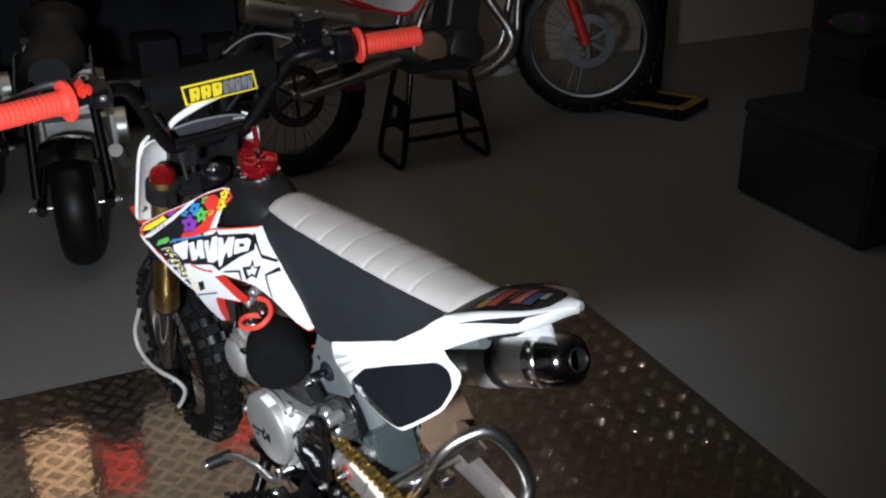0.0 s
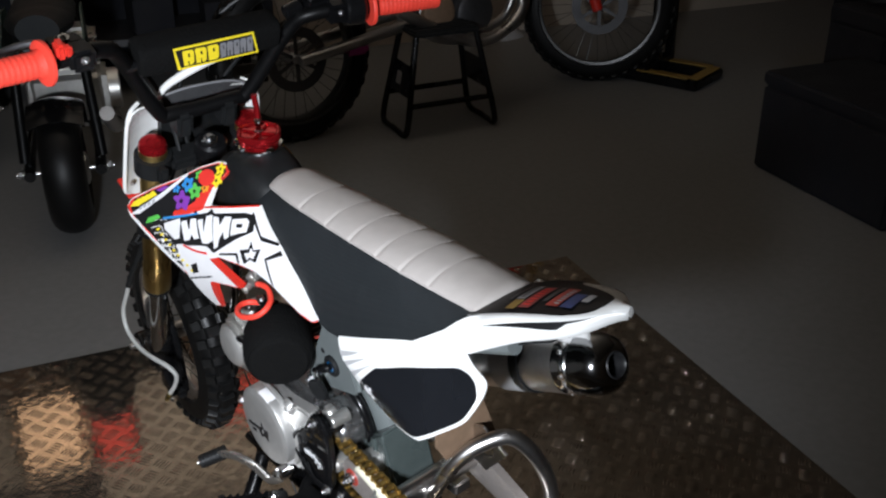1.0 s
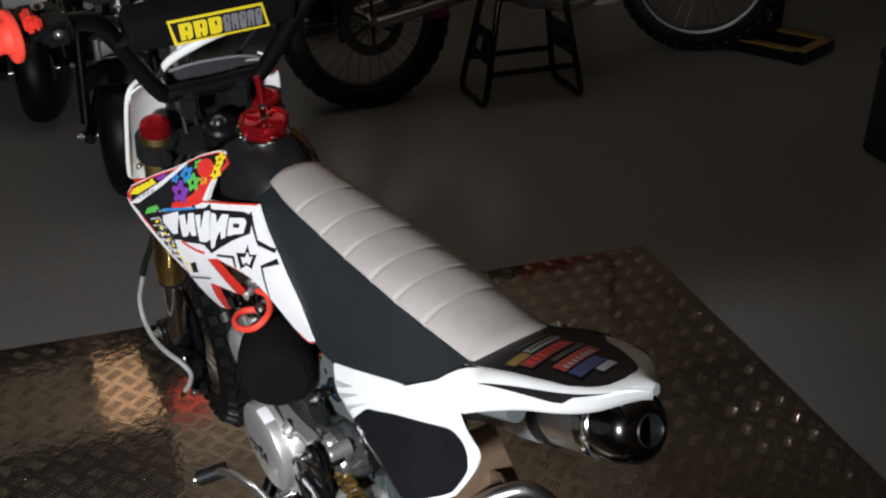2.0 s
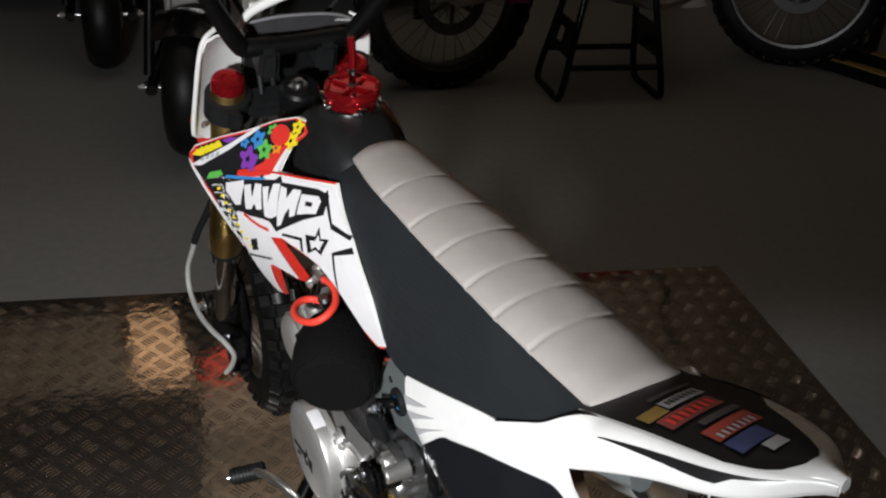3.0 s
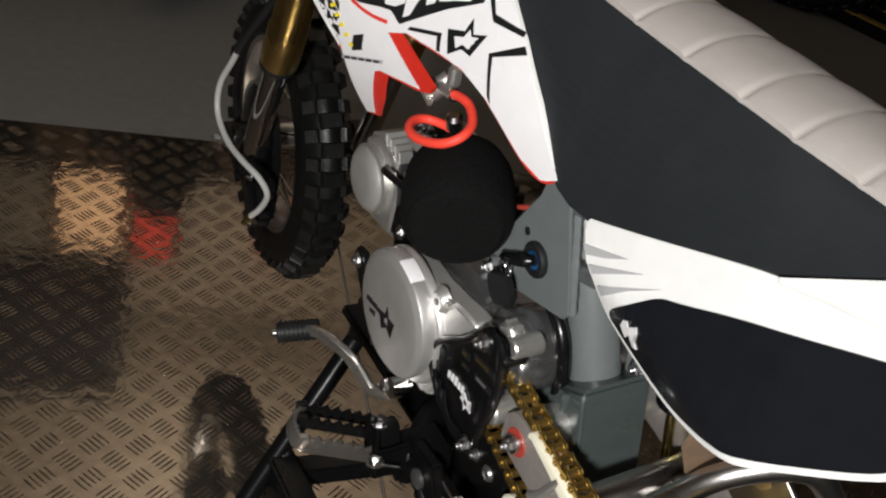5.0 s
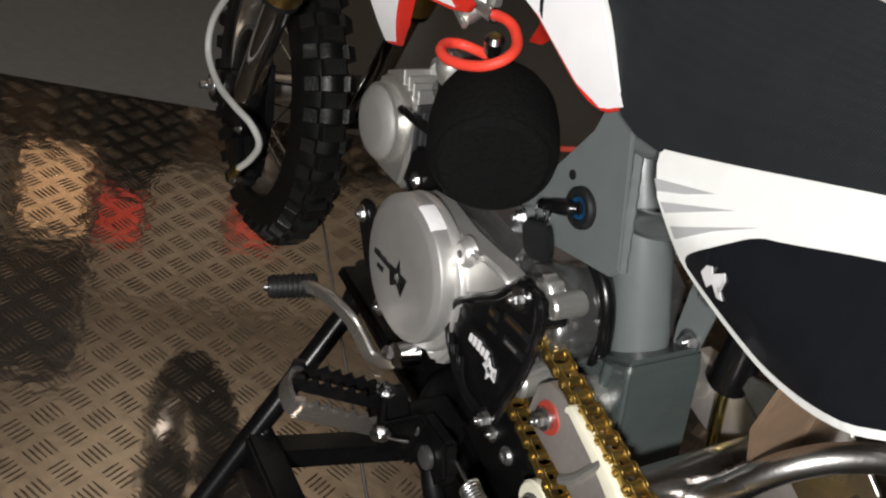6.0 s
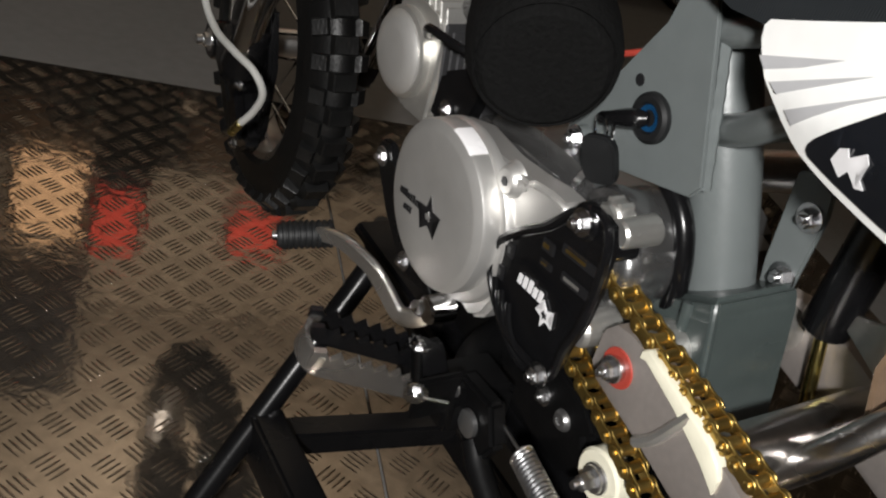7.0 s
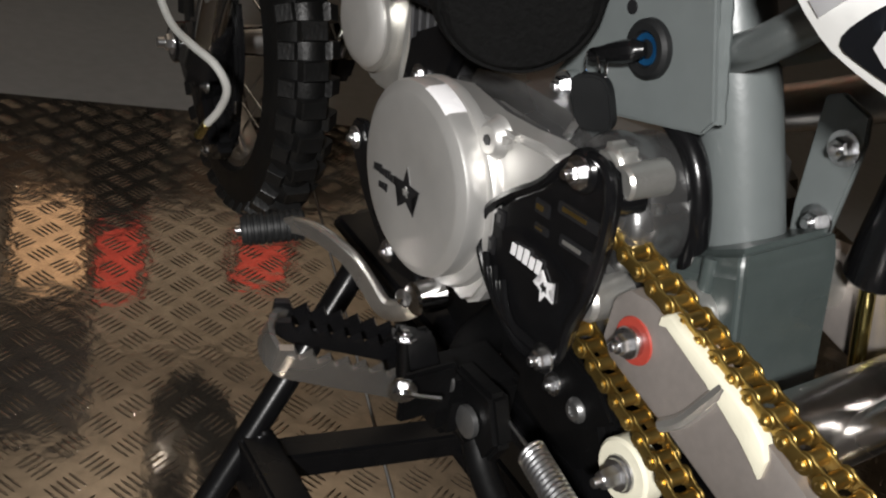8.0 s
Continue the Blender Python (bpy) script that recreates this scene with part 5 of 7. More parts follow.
    part("loom_wire", tube([(-0.03, -0.01, 0.55), (-0.03, -0.03, 0.561), (-0.025, -0.045, 0.57), (-0.01, -0.06, 0.58)], 0.0024, 8), "dark_red", frame, "dark red loom wire")
    part("lower_plate", prism([(0.03, 0.33), (-0.12, 0.34), (-0.15, 0.33), (-0.17, 0.3), (-0.14, 0.27), (-0.02, 0.27), (0.05, 0.29)], -0.068, 0.068, 0.006), "shaded_black", frame, "black lower engine cradle")
    bracket = part("pivot_bracket", prism([(-0.03, 0.35), (-0.055, 0.305), (-0.116, 0.291), (-0.168, 0.345), (-0.15, 0.358), (-0.08, 0.365)], -0.078, -0.071, 0.0025), "shaded_black", frame, "black steel pivot bracket")
    part("bracket_bolt", lathe([(0, 0.003), (0.003, 0.003), (0.0034, 0.0042), (0.0062, 0.0038), (0.0082, 0.0015), (0.0085, 0), (0, 0)], 24, Matrix.Translation((-0.078, -0.137, 0.331)) @ pose(0, 0, 0, 0, -90, 0)), "dark_cast", bracket)
    part("bracket_bolt", bolt((-0.078, -0.112, 0.3315), (-1, 0, 0), 0.0052, 0.005), "zinc", bracket)
    part("cradle_bar", tube([(-0.06, -0.03, 0.318), (-0.095, -0.05, 0.318), (-0.125, -0.085, 0.318), (-0.128, -0.115, 0.314)], 0.016, 14), "shaded_black", frame, "black peg bar under the engine")


build_frame()


def build_key():
    keys = group_part("ignition_key", bike, "key with a black plastic head on a wire ring")
    part("key_head", tube([(-0.046, -0.082, 0.541), (-0.052, -0.072, 0.536), (-0.056, -0.052, 0.526)], 0.005, 10, taper=lambda f: 0.0042 + 0.0024 * math.sin(math.pi * min(f * 1.1, 1))), "gloss_black", keys)
    part("key_ring", torus(0.0105, 0.0009, 28, 8, Matrix.Translation((-0.057, -0.056, 0.519)) @ pose(0, 0, 0, 80, 0, 75)), "chrome", keys)
    part("key_ring", torus(0.008, 0.0009, 28, 8, Matrix.Translation((-0.058, -0.069, 0.522)) @ pose(0, 0, 0, 80, 0, 50)), "chrome", keys)
    head = [(0.0125 * math.copysign(abs(math.cos(a)) ** 0.55, math.cos(a)) + 0.002 * math.sin(a), 0.0165 * math.copysign(abs(math.sin(a)) ** 0.6, math.sin(a))) for a in np.linspace(0, 2 * math.pi, 28, endpoint=False)]
    part("spare_key", turned(prism(head, -0.004, 0.004, 0.0012), Matrix.Translation((-0.066, -0.073, 0.507)) @ pose(0, 0, 0, -18, 0, 24)), "black", keys, "black spare key head")
    part("spare_blade", turned(box(0.0018, 0.006, 0.026, 0.0005, 1), Matrix.Translation((-0.067, -0.06, 0.48)) @ pose(0, 0, 0, 20, 0, 20)), "zinc", keys)


build_key()


def build_sprocket_cover():
    guard = group_part("sprocket_cover", bike, "black ribbed plastic sprocket cover")
    outline = [(-0.042, 0.402), (-0.0435, 0.424), (-0.062, 0.446), (-0.086, 0.467), (-0.103, 0.489), (-0.121, 0.502), (-0.134, 0.5), (-0.1415, 0.486), (-0.144, 0.456), (-0.142, 0.425), (-0.136, 0.402), (-0.134, 0.378), (-0.12, 0.366), (-0.1, 0.361), (-0.074, 0.371), (-0.053, 0.386)]
    part("cover_body", prism(outline, -0.09, -0.102, 0.004, 3), "gloss_black", guard)
    pad = [(-0.062, 0.424), (-0.082, 0.4335), (-0.112, 0.4335), (-0.132, 0.428), (-0.13, 0.4), (-0.118, 0.39), (-0.096, 0.394), (-0.074, 0.404)]
    part("cover_pad", prism(pad, -0.1, -0.1062, 0.002, 2), "gloss_black", guard, "raised pad with a small wordmark")
    part("cover_rim", tube([(-0.1025, y, z) for y, z in outline], 0.0034, 8, 4, True), "gloss_black", guard)
    # openings over the chain: black slabs paint the shade inside, with a link showing in each
    for y, z, n, h, mat in ((-0.123, 0.4655, 0.038, 0.0075, "gold_chain"), (-0.092, 0.454, 0.014, 0.009, "gold_chain"), (-0.126, 0.4475, 0.03, 0.0075, "silver"), (-0.095, 0.4415, 0.014, 0.0055, "gold_chain"), (-0.0575, 0.4265, 0.009, 0.012, "dim_grey"), (-0.054, 0.405, 0.008, 0.012, "dim_grey")):
        slot = part("cover_slot", turned(box(0.002, n, h, 0.0009), Matrix.Translation((-0.1022, y, z)) @ pose(0, 0, 0, -8, 0, 0)), "ink", guard)
        part("seen_link", turned(box(0.003, n * 0.6, h * 0.62, 0.0012), Matrix.Translation((-0.1024, y + n * 0.1, z)) @ pose(0, 0, 0, -8, 0, 0)), mat, slot)
    # curved vanes round the lower edge
    for i in range(3):
        part("cover_vane", tube([(-0.104, -0.0515 - 0.011 * i, 0.399 - 0.0035 * i), (-0.106, -0.064 - 0.01 * i, 0.383 - 0.002 * i), (-0.106, -0.083 - 0.008 * i, 0.373 - 0.001 * i), (-0.104, -0.112 - 0.006 * i, 0.3715)], 0.0026, 8), "gloss_black", guard)
    part("cover_ear", lathe([(0, 0.008), (0.011, 0.008), (0.0125, 0.006), (0.0125, 0.0), (0, 0)], 24, Matrix.Translation((-0.098, -0.117, 0.4915)) @ pose(0, 0, 0, 0, -90, 0)), "gloss_black", guard)
    sticker(guard, star_outline(-0.1145, 0.415, 0.0105, 0.5), "sticker_white", 0.001, lambda y, z: 0.107, -1, "star_mark")
    sticker(guard, star_outline(-0.1145, 0.415, 0.0035, 0.5), "ink", 0.0016, lambda y, z: 0.107, -1, "star_mark")
    word(guard, (-0.079, 0.4165), (-0.032, 0.003), 5, 0.0042, 0.0085, 0.107, "sticker_white")
    for y, z in ((-0.117, 0.4915), (-0.126, 0.372)):
        part("cover_bolt", bolt((-0.106, y, z), (-1, 0, 0), 0.0062, 0.007), "zinc", guard)
    # gear casting behind, bright alloy
    body = loft([[(x, -0.128 + r * math.cos(a) * 0.8, 0.452 + r * math.sin(a) * 1.25) for a in np.linspace(0, 2 * math.pi, 28, endpoint=False)] for x, r in ((-0.03, 0.019), (-0.06, 0.02), (-0.072, 0.018), (-0.077, 0.013))])
    part("gear_casting", body, "dark_cast", guard, "bright alloy casting behind the cover", 60)
    part("shaft_boss", lathe([(0, 0.03), (0.01, 0.03), (0.0125, 0.027), (0.0135, 0.0), (0, 0)], 24, Matrix.Translation((-0.062, -0.13, 0.412)) @ pose(0, 0, 0, 0, -90, 0)), "silver", guard)
    part("shaft_boss", lathe([(0, 0.03), (0.006, 0.03), (0.008, 0.028), (0.009, 0.0), (0, 0)], 24, Matrix.Translation((-0.07, -0.128, 0.476)) @ pose(0, 0, 0, 0, -90, 0)), "gloss_black", guard)


build_sprocket_cover()


def build_swingarm():
    arm = group_part("swingarm", bike, "silver alloy swingarm with a round loop brace")
    for s in (-1, 1):
        secs = []
        for y, z, h in ((-0.148, 0.412, 0.03), (-0.155, 0.413, 0.046), (-0.17, 0.413, 0.052), (-0.21, 0.408, 0.056), (-0.3, 0.385, 0.052), (-0.42, 0.34, 0.044), (-0.56, 0.272, 0.036), (-0.6, 0.252, 0.034)):
            w = 0.0085
            secs.append([(s * (0.0775 + w * a), y, z + h / 2 * b) for a, b in ((-1, -0.8), (-0.8, -1), (0.8, -1), (1, -0.8), (1, 0.8), (0.8, 1), (-0.8, 1), (-1, 0.8))])
        beam = part("arm_beam", loft(secs), "arm_alloy", arm, "", 25)
        part("weld_seam", tube([(s * 0.086, -0.205, 0.37 + 0.012), (s * 0.0868, -0.217, 0.397), (s * 0.0866, -0.2275, 0.42), (s * 0.085, -0.232, 0.4315)], 0.0042, 8), "silver", beam)
        part("pivot_seal", lathe([(0.0085, 0), (0.0135, 0.0), (0.014, 0.0008), (0.0135, 0.0018), (0.0095, 0.002), (0.0085, 0.0015)], 30, Matrix.Translation((s * 0.0855, -0.17, 0.413)) @ pose(0, 0, 0, 0, 90 * s, 0)), "dark_red", beam, "red pivot seal")
        part("pivot_washer", lathe([(0, 0.0055), (0.007, 0.0055), (0.0085, 0.004), (0.0088, 0), (0, 0)], 28, Matrix.Translation((s * 0.086, -0.17, 0.413)) @ pose(0, 0, 0, 0, 90 * s, 0)), "zinc", beam)
        part("pivot_nut", bolt((s * 0.0912, -0.17, 0.413), (s, 0, 0), 0.006, 0.008), "zinc", beam)
    part("pivot_boss", rod((-0.075, -0.165, 0.415), (0.075, -0.165, 0.415), 0.02, segments=24), "silver", arm)
    part("cross_tube", rod((-0.075, -0.25, 0.408), (0.075, -0.25, 0.408), 0.0175, segments=24), "steel", arm, "polished cross tube")
    part("loop_brace", tube([(-0.025, -0.255, 0.378), (-0.014, -0.28, 0.426), (0.009, -0.3, 0.471), (0.04, -0.32, 0.493), (0.072, -0.34, 0.495), (0.1, -0.36, 0.452), (0.113, -0.372, 0.39), (0.09, -0.38, 0.345)], 0.011, 16), "steel", arm, "brushed loop brace")
    part("brace_gusset", prism([(-0.2, 0.46), (-0.3, 0.42), (-0.345, 0.475), (-0.3, 0.5)], 0.055, 0.06, 0.001), "steel", arm)
    # cream chain slider
    slider = loft([[(x, y, z + dz * k) for x, dz in ((-0.0885, -0.007), (-0.0885, 0.004), (-0.087, 0.006), (-0.081, 0.0065), (-0.0795, 0.004), (-0.0795, -0.007))] for y, z, k in ((-0.184, 0.438, 0.45), (-0.189, 0.441, 0.6), (-0.205, 0.4365, 0.65), (-0.222, 0.432, 0.75), (-0.238, 0.427, 1.0), (-0.252, 0.422, 1.15), (-0.262, 0.416, 1.15), (-0.268, 0.41, 0.9))])
    part("chain_slider", slider, "cream", arm, "cream nylon chain slider", 50)
    roller = part("chain_roller", lathe([(0.008, 0), (0.019, 0.0), (0.0215, 0.002), (0.0215, 0.014), (0.0195, 0.016), (0.008, 0.016)], 40, Matrix.Translation((-0.062, -0.1835, 0.3213)) @ pose(0, 0, 0, 0, -90, 0)), "cream", arm, "white nylon chain roller")
    part("roller_washer", lathe([(0, 0.003), (0.0085, 0.003), (0.0115, 0.0015), (0.012, 0), (0, 0)], 28, Matrix.Translation((-0.0782, -0.1835, 0.3213)) @ pose(0, 0, 0, 0, -90, 0)), "zinc", roller)
    part("roller_bolt", bolt((-0.081, -0.1835, 0.3213), (-1, 0, 0), 0.0066, 0.012), "zinc", roller)
    part("roller_stay", prism([(-0.12, 0.31), (-0.18, 0.335), (-0.195, 0.325), (-0.15, 0.29)], -0.061, -0.055, 0.002), "gloss_black", arm)


build_swingarm()


def build_shock():
    shock = group_part("rear_shock", bike, "rear shock absorber with a gold rod")
    part("shock_boot", rod((0.055, -0.205, 0.56), (0.06, -0.2, 0.44), 0.017), "gloss_black", shock)
    part("shock_rod", rod((0.06, -0.2, 0.44), (0.06, -0.225, 0.35), 0.005), "brass", shock)
    part("shock_clevis", merge(turned(box(0.03, 0.03, 0.02, 0.003), Matrix.Translation((0.06, -0.225, 0.345)))), "steel", shock)


build_shock()


def chain_line():
    """The chain's run: gearbox sprocket, upper run, rear sprocket, lower run."""
    pts = []
    fc, fr, rc, rr = Vector((-0.105, 0.42)), 0.0365, Vector((-0.595, 0.26)), 0.108
    ang = math.atan2(rc.y - fc.y, rc.x - fc.x)
    lean = math.acos((fr - rr) / (rc - fc).length)
    up_f = fc + fr * Vector((math.cos(ang - lean), math.sin(ang - lean)))
    up_r = rc + rr * Vector((math.cos(ang - lean), math.sin(ang - lean)))
    lo_f = fc + fr * Vector((math.cos(ang + lean), math.sin(ang + lean)))
    lo_r = rc + rr * Vector((math.cos(ang + lean), math.sin(ang + lean)))
    run = [up_f.lerp(up_r, i / 40) for i in range(41)]
    a0, a1 = ang - lean, ang + lean - 2 * math.pi
    run += [rc + rr * Vector((math.cos(a0 + (ang + lean - a0 - 2 * math.pi * (ang + lean > a0 + math.pi)) * i / 20), math.sin(a0 + (ang + lean - a0 - 2 * math.pi * (ang + lean > a0 + math.pi)) * i / 20))) for i in range(1, 20)]
    run += [lo_r.lerp(lo_f, i / 40) + Vector((0, 0.024 * math.sin(math.pi * (i / 40) ** 1.6) ** 1.2)) for i in range(41)]
    front = math.atan2(lo_f.y - fc.y, lo_f.x - fc.x)
    back = math.atan2(up_f.y - fc.y, up_f.x - fc.x)
    while back < front:
        back += 2 * math.pi
    if not math.cos((front + back) / 2) > 0:
        front += 2 * math.pi
    run += [fc + fr * Vector((math.cos(front + (back - front) * i / 14), math.sin(front + (back - front) * i / 14))) for i in range(1, 14)]
    return run


def build_chain():
    chain = group_part("drive_chain", bike, "gold drive chain")
    run = chain_line()
    lens, total = [0.0], 0.0
    closed = run + [run[0]]
    for a, b in zip(closed, closed[1:]):
        total += (b - a).length
        lens.append(total)
    count = int(round(total / 0.0127)) // 2 * 2

    def at(d):
        d %= total
        return Vector((float(np.interp(d, lens, [p.x for p in closed])), float(np.interp(d, lens, [p.y for p in closed]))))

    def plate(w):
        """A figure-of-eight side plate."""
        left = [(-0.0064 - 0.0056 * math.cos(a), 0.0056 * math.sin(a)) for a in np.linspace(-2.2, 2.2, 9)]
        right = [(0.0064 + 0.0056 * math.cos(a), 0.0056 * math.sin(a)) for a in np.linspace(-2.2, 2.2, 9)]
        return prism(left + right[::-1], -w / 2, w / 2, 0.0004, 1)

    meshes = []
    for gap in (0.0058, 0.0085):
        bm = turned(plate(0.0018), Matrix.Translation((-gap, 0, 0)))
        merge(bm, turned(plate(0.0018), Matrix.Translation((gap, 0, 0))))
        for y in (-0.0064, 0.0064):
            merge(bm, lathe([(0, -gap - 0.0026), (0.002, -gap - 0.0026), (0.0029, -gap - 0.0018), (0.0029, gap + 0.0018), (0.002, gap + 0.0026), (0, gap + 0.0026)], 10, Matrix.Translation((0, y, 0)) @ pose(0, 0, 0, 0, 90, 0)))
            if gap < 0.007:
                merge(bm, lathe([(0.0044, -gap + 0.001), (0.0044, gap - 0.001)], 12, Matrix.Translation((0, y, 0)) @ pose(0, 0, 0, 0, 90, 0)))
        ob = part("chain_link", bm, "gold_chain", chain)
        meshes.append(ob)
    for i in range(count):
        d = total * i / count
        p, q = at(d - 0.0064), at(d + 0.0064)
        c = (p + q) / 2
        m = Matrix.Translation((-0.0745, c.x, c.y)) @ Matrix.Rotation(math.atan2(q.y - p.y, q.x - p.x), 4, "X")
        ob = meshes[i % 2] if i < 2 else new("chain_link", meshes[i % 2].data)
        ob.parent = chain
        ob.matrix_basis = m
    teeth = []
    for i in range(104):
        a = 2 * math.pi * i / 104
        r = 0.11 if i % 2 else 0.103
        teeth.append((-0.595 + r * math.cos(a), 0.26 + r * math.sin(a)))
    part("rear_sprocket", prism(teeth, -0.0765, -0.0725, 0.0), "steel", chain)


build_chain()
rear = wheel("rear_wheel", (0, -0.595, 0.252), 0.25, 0.09, 28, 0.023, "gloss_black", "rear wheel with a knobbly tyre and black rim", 5, Matrix.Identity(4))


def build_controls():
    shifter = group_part("gear_lever", bike, "forged alloy gear lever with a ribbed black rubber")
    arm = spline([(-0.112, -0.002, 0.328), (-0.12, 0.006, 0.316), (-0.128, 0.019, 0.311), (-0.136, 0.033, 0.325), (-0.1455, 0.046, 0.34), (-0.158, 0.068, 0.348), (-0.167, 0.085, 0.347), (-0.174, 0.096, 0.342)], 6)
    rings = []
    for i, p in enumerate(arm):
        d = (arm[min(i + 1, len(arm) - 1)] - arm[max(i - 1, 0)]).normalized()
        wide = (Vector((0.15, -0.25, 1)) - d * d.dot(Vector((0.15, -0.25, 1)))).normalized()
        thin = d.cross(wide)
        f = i / (len(arm) - 1)
        w, n = 0.0082 - 0.0022 * f, 0.0042 - 0.0004 * f
        rings.append([p + wide * (w * a) + thin * (n * b) for a, b in ((-1, -0.55), (-0.8, -1), (0.8, -1), (1, -0.55), (1, 0.55), (0.8, 1), (-0.8, 1), (-1, 0.55))])
    part("lever_arm", loft(rings), "arm_bright", shifter, "", 40)
    part("lever_clamp", merge(rod((-0.098, -0.005, 0.333), (-0.122, -0.005, 0.333), 0.012), bolt((-0.12, 0.006, 0.326), (-0.3, 0.4, -1), 0.005, 0.004)), "chrome", shifter)
    a, b = Vector((-0.158, 0.094, 0.341)), Vector((-0.202, 0.107, 0.336))
    n = (b - a).length
    prof = [(0, 0), (0.009, 0)]
    for i in range(9):
        z = 0.002 + (n - 0.004) * i / 9
        prof += [(0.0118, z), (0.0118, z + 0.0022), (0.0106, z + 0.003), (0.0106, z + 0.0042)]
    prof += [(0.0095, n), (0, n)]
    part("lever_rubber", lathe(prof, 24, aim(a, b)), "black", shifter, "ribbed black toe rubber")
    part("lever_tip", rod(b, b + (b - a).normalized() * 0.004, 0.004), "zinc", shifter)
    peg = group_part("footpeg", bike, "toothed steel footpeg on a black mount")
    u = Vector((-0.09, 0.024, 0.03)).normalized()
    v = (Vector((0, 1, 0.25)) - u * u.dot(Vector((0, 1, 0.25)))).normalized()
    w = v.cross(u).normalized()
    w = w if w.z > 0 else -w
    o = Vector((-0.158, -0.076, 0.346))
    m = Matrix(((v.x, u.x, w.x, o.x), (v.y, u.y, w.y, o.y), (v.z, u.z, w.z, o.z), (0, 0, 0, 1)))
    for dv, low in ((0.019, -0.008), (0.004, -0.008), (-0.017, -0.016)):
        teeth = [(-0.006, low), (0.082, low), (0.092, low + 0.005), (0.094, 0.006)]
        for i in range(7, -1, -1):
            teeth += [(0.011 * i + 0.009, 0.008), (0.011 * i + 0.003, 0.001)]
        part("peg_blade", turned(prism(teeth, dv - 0.0022, dv + 0.0022, 0.0), m), "gloss_black" if dv > -0.01 else "arm_bright", peg, "" if dv > -0.01 else "worn bright toothed edge")
    part("peg_end", turned(loft([[(0.0205 * math.cos(a), 0.084 + 0.014 * math.sin(a), z) for a in np.linspace(math.pi, 0, 13)] + [(0.0165 * math.cos(a), 0.084 + 0.0105 * math.sin(a), z) for a in np.linspace(0, math.pi, 13)] for z in (-0.014, 0.003)]), m), "arm_bright", peg, "rounded steel end")
    part("peg_root", turned(box(0.042, 0.03, 0.026, 0.004), m @ Matrix.Translation((0, 0.004, -0.003))), "gloss_black", peg)
    part("peg_mount", box(0.06, 0.045, 0.036, 0.006, at=(-0.125, -0.082, 0.32)), "shaded_black", peg, "black steel peg mount")
    part("clevis_plate", box(0.03, 0.006, 0.034, 0.002, at=(-0.16, -0.062, 0.342)), "shaded_black", peg)
    part("clevis_plate", box(0.036, 0.006, 0.036, 0.002, at=(-0.166, -0.1, 0.344)), "shaded_black", peg)
    part("clevis_web", box(0.02, 0.036, 0.02, 0.003, at=(-0.146, -0.082, 0.332)), "shaded_black", peg)
    part("pin_shaft", rod((-0.165, -0.066, 0.356), (-0.186, -0.104, 0.356), 0.0042), "shaded_black", peg)
    part("pin_head", bolt((-0.1645, -0.0665, 0.357), (0.2, 0.3, 1), 0.0052, 0.004), "zinc", peg)
    part("pin_nut", bolt((-0.186, -0.104, 0.355), (-0.5, -0.85, 0), 0.0058, 0.004), "zinc", peg)
    part("split_pin", tube([(-0.187, -0.107, 0.355), (-0.176, -0.11, 0.352), (-0.165, -0.114, 0.35)], 0.0016, 6), "zinc", peg)
    stand = group_part("side_stand", bike, "black folding side stand with a bright return spring")
    part("stand_leg", tube([(-0.133, -0.115, 0.305), (-0.136, -0.14, 0.29), (-0.14, -0.22, 0.262), (-0.148, -0.34, 0.23)], 0.0095, 12), "shaded_black", stand)
    part("stand_bracket", prism([(-0.085, 0.345), (-0.125, 0.35), (-0.14, 0.322), (-0.128, 0.295), (-0.092, 0.295)], -0.138, -0.124, 0.003), "shaded_black", stand)
    part("stand_bolt", bolt((-0.138, -0.112, 0.3217), (-1, 0, 0), 0.0105, 0.006, False, False), "dark_cast", stand)
    part("stop_bolt", bolt((-0.15, -0.098, 0.346), (-1, 0, 0), 0.0048, 0.004), "dark_cast", stand)
    part("spring_hook", tube([(-0.126, -0.132, 0.334), (-0.127, -0.146, 0.334), (-0.127, -0.158, 0.333)], 0.0013, 6), "zinc", stand)
    coil = [(-0.126 + 0.0082 * math.cos(a), -0.156 - 0.00048 * a, 0.331 + 0.0082 * math.sin(a) - 0.00012 * a) for a in np.linspace(0, 2 * math.pi * 26, 420)]
    part("stand_spring", tube(coil, 0.0014, 6, 0), "zinc", stand)


build_controls()


# ---- the garage: floor, walls, ceiling, all square to the checker plate ----
YAW = -17.0
GARAGE = Matrix.Translation((0.0645, 0.1183, -0.142)) @ Matrix.Scale(1.1076, 4)
ROOM = GARAGE @ pose(1.295, 0.66, 0, 0, 0, YAW)


def room_box(name, x0, x1, y0, y1, z0, z1, mat, label, category):
    bm = box(x1 - x0, y1 - y0, z1 - z0, 0, at=((x0 + x1) / 2, (y0 + y1) / 2, (z0 + z1) / 2))
    ob = part(name, bm, mat, None, label)
    ob.matrix_world = ROOM
    return tagged(ob, label, category, kind="structure")


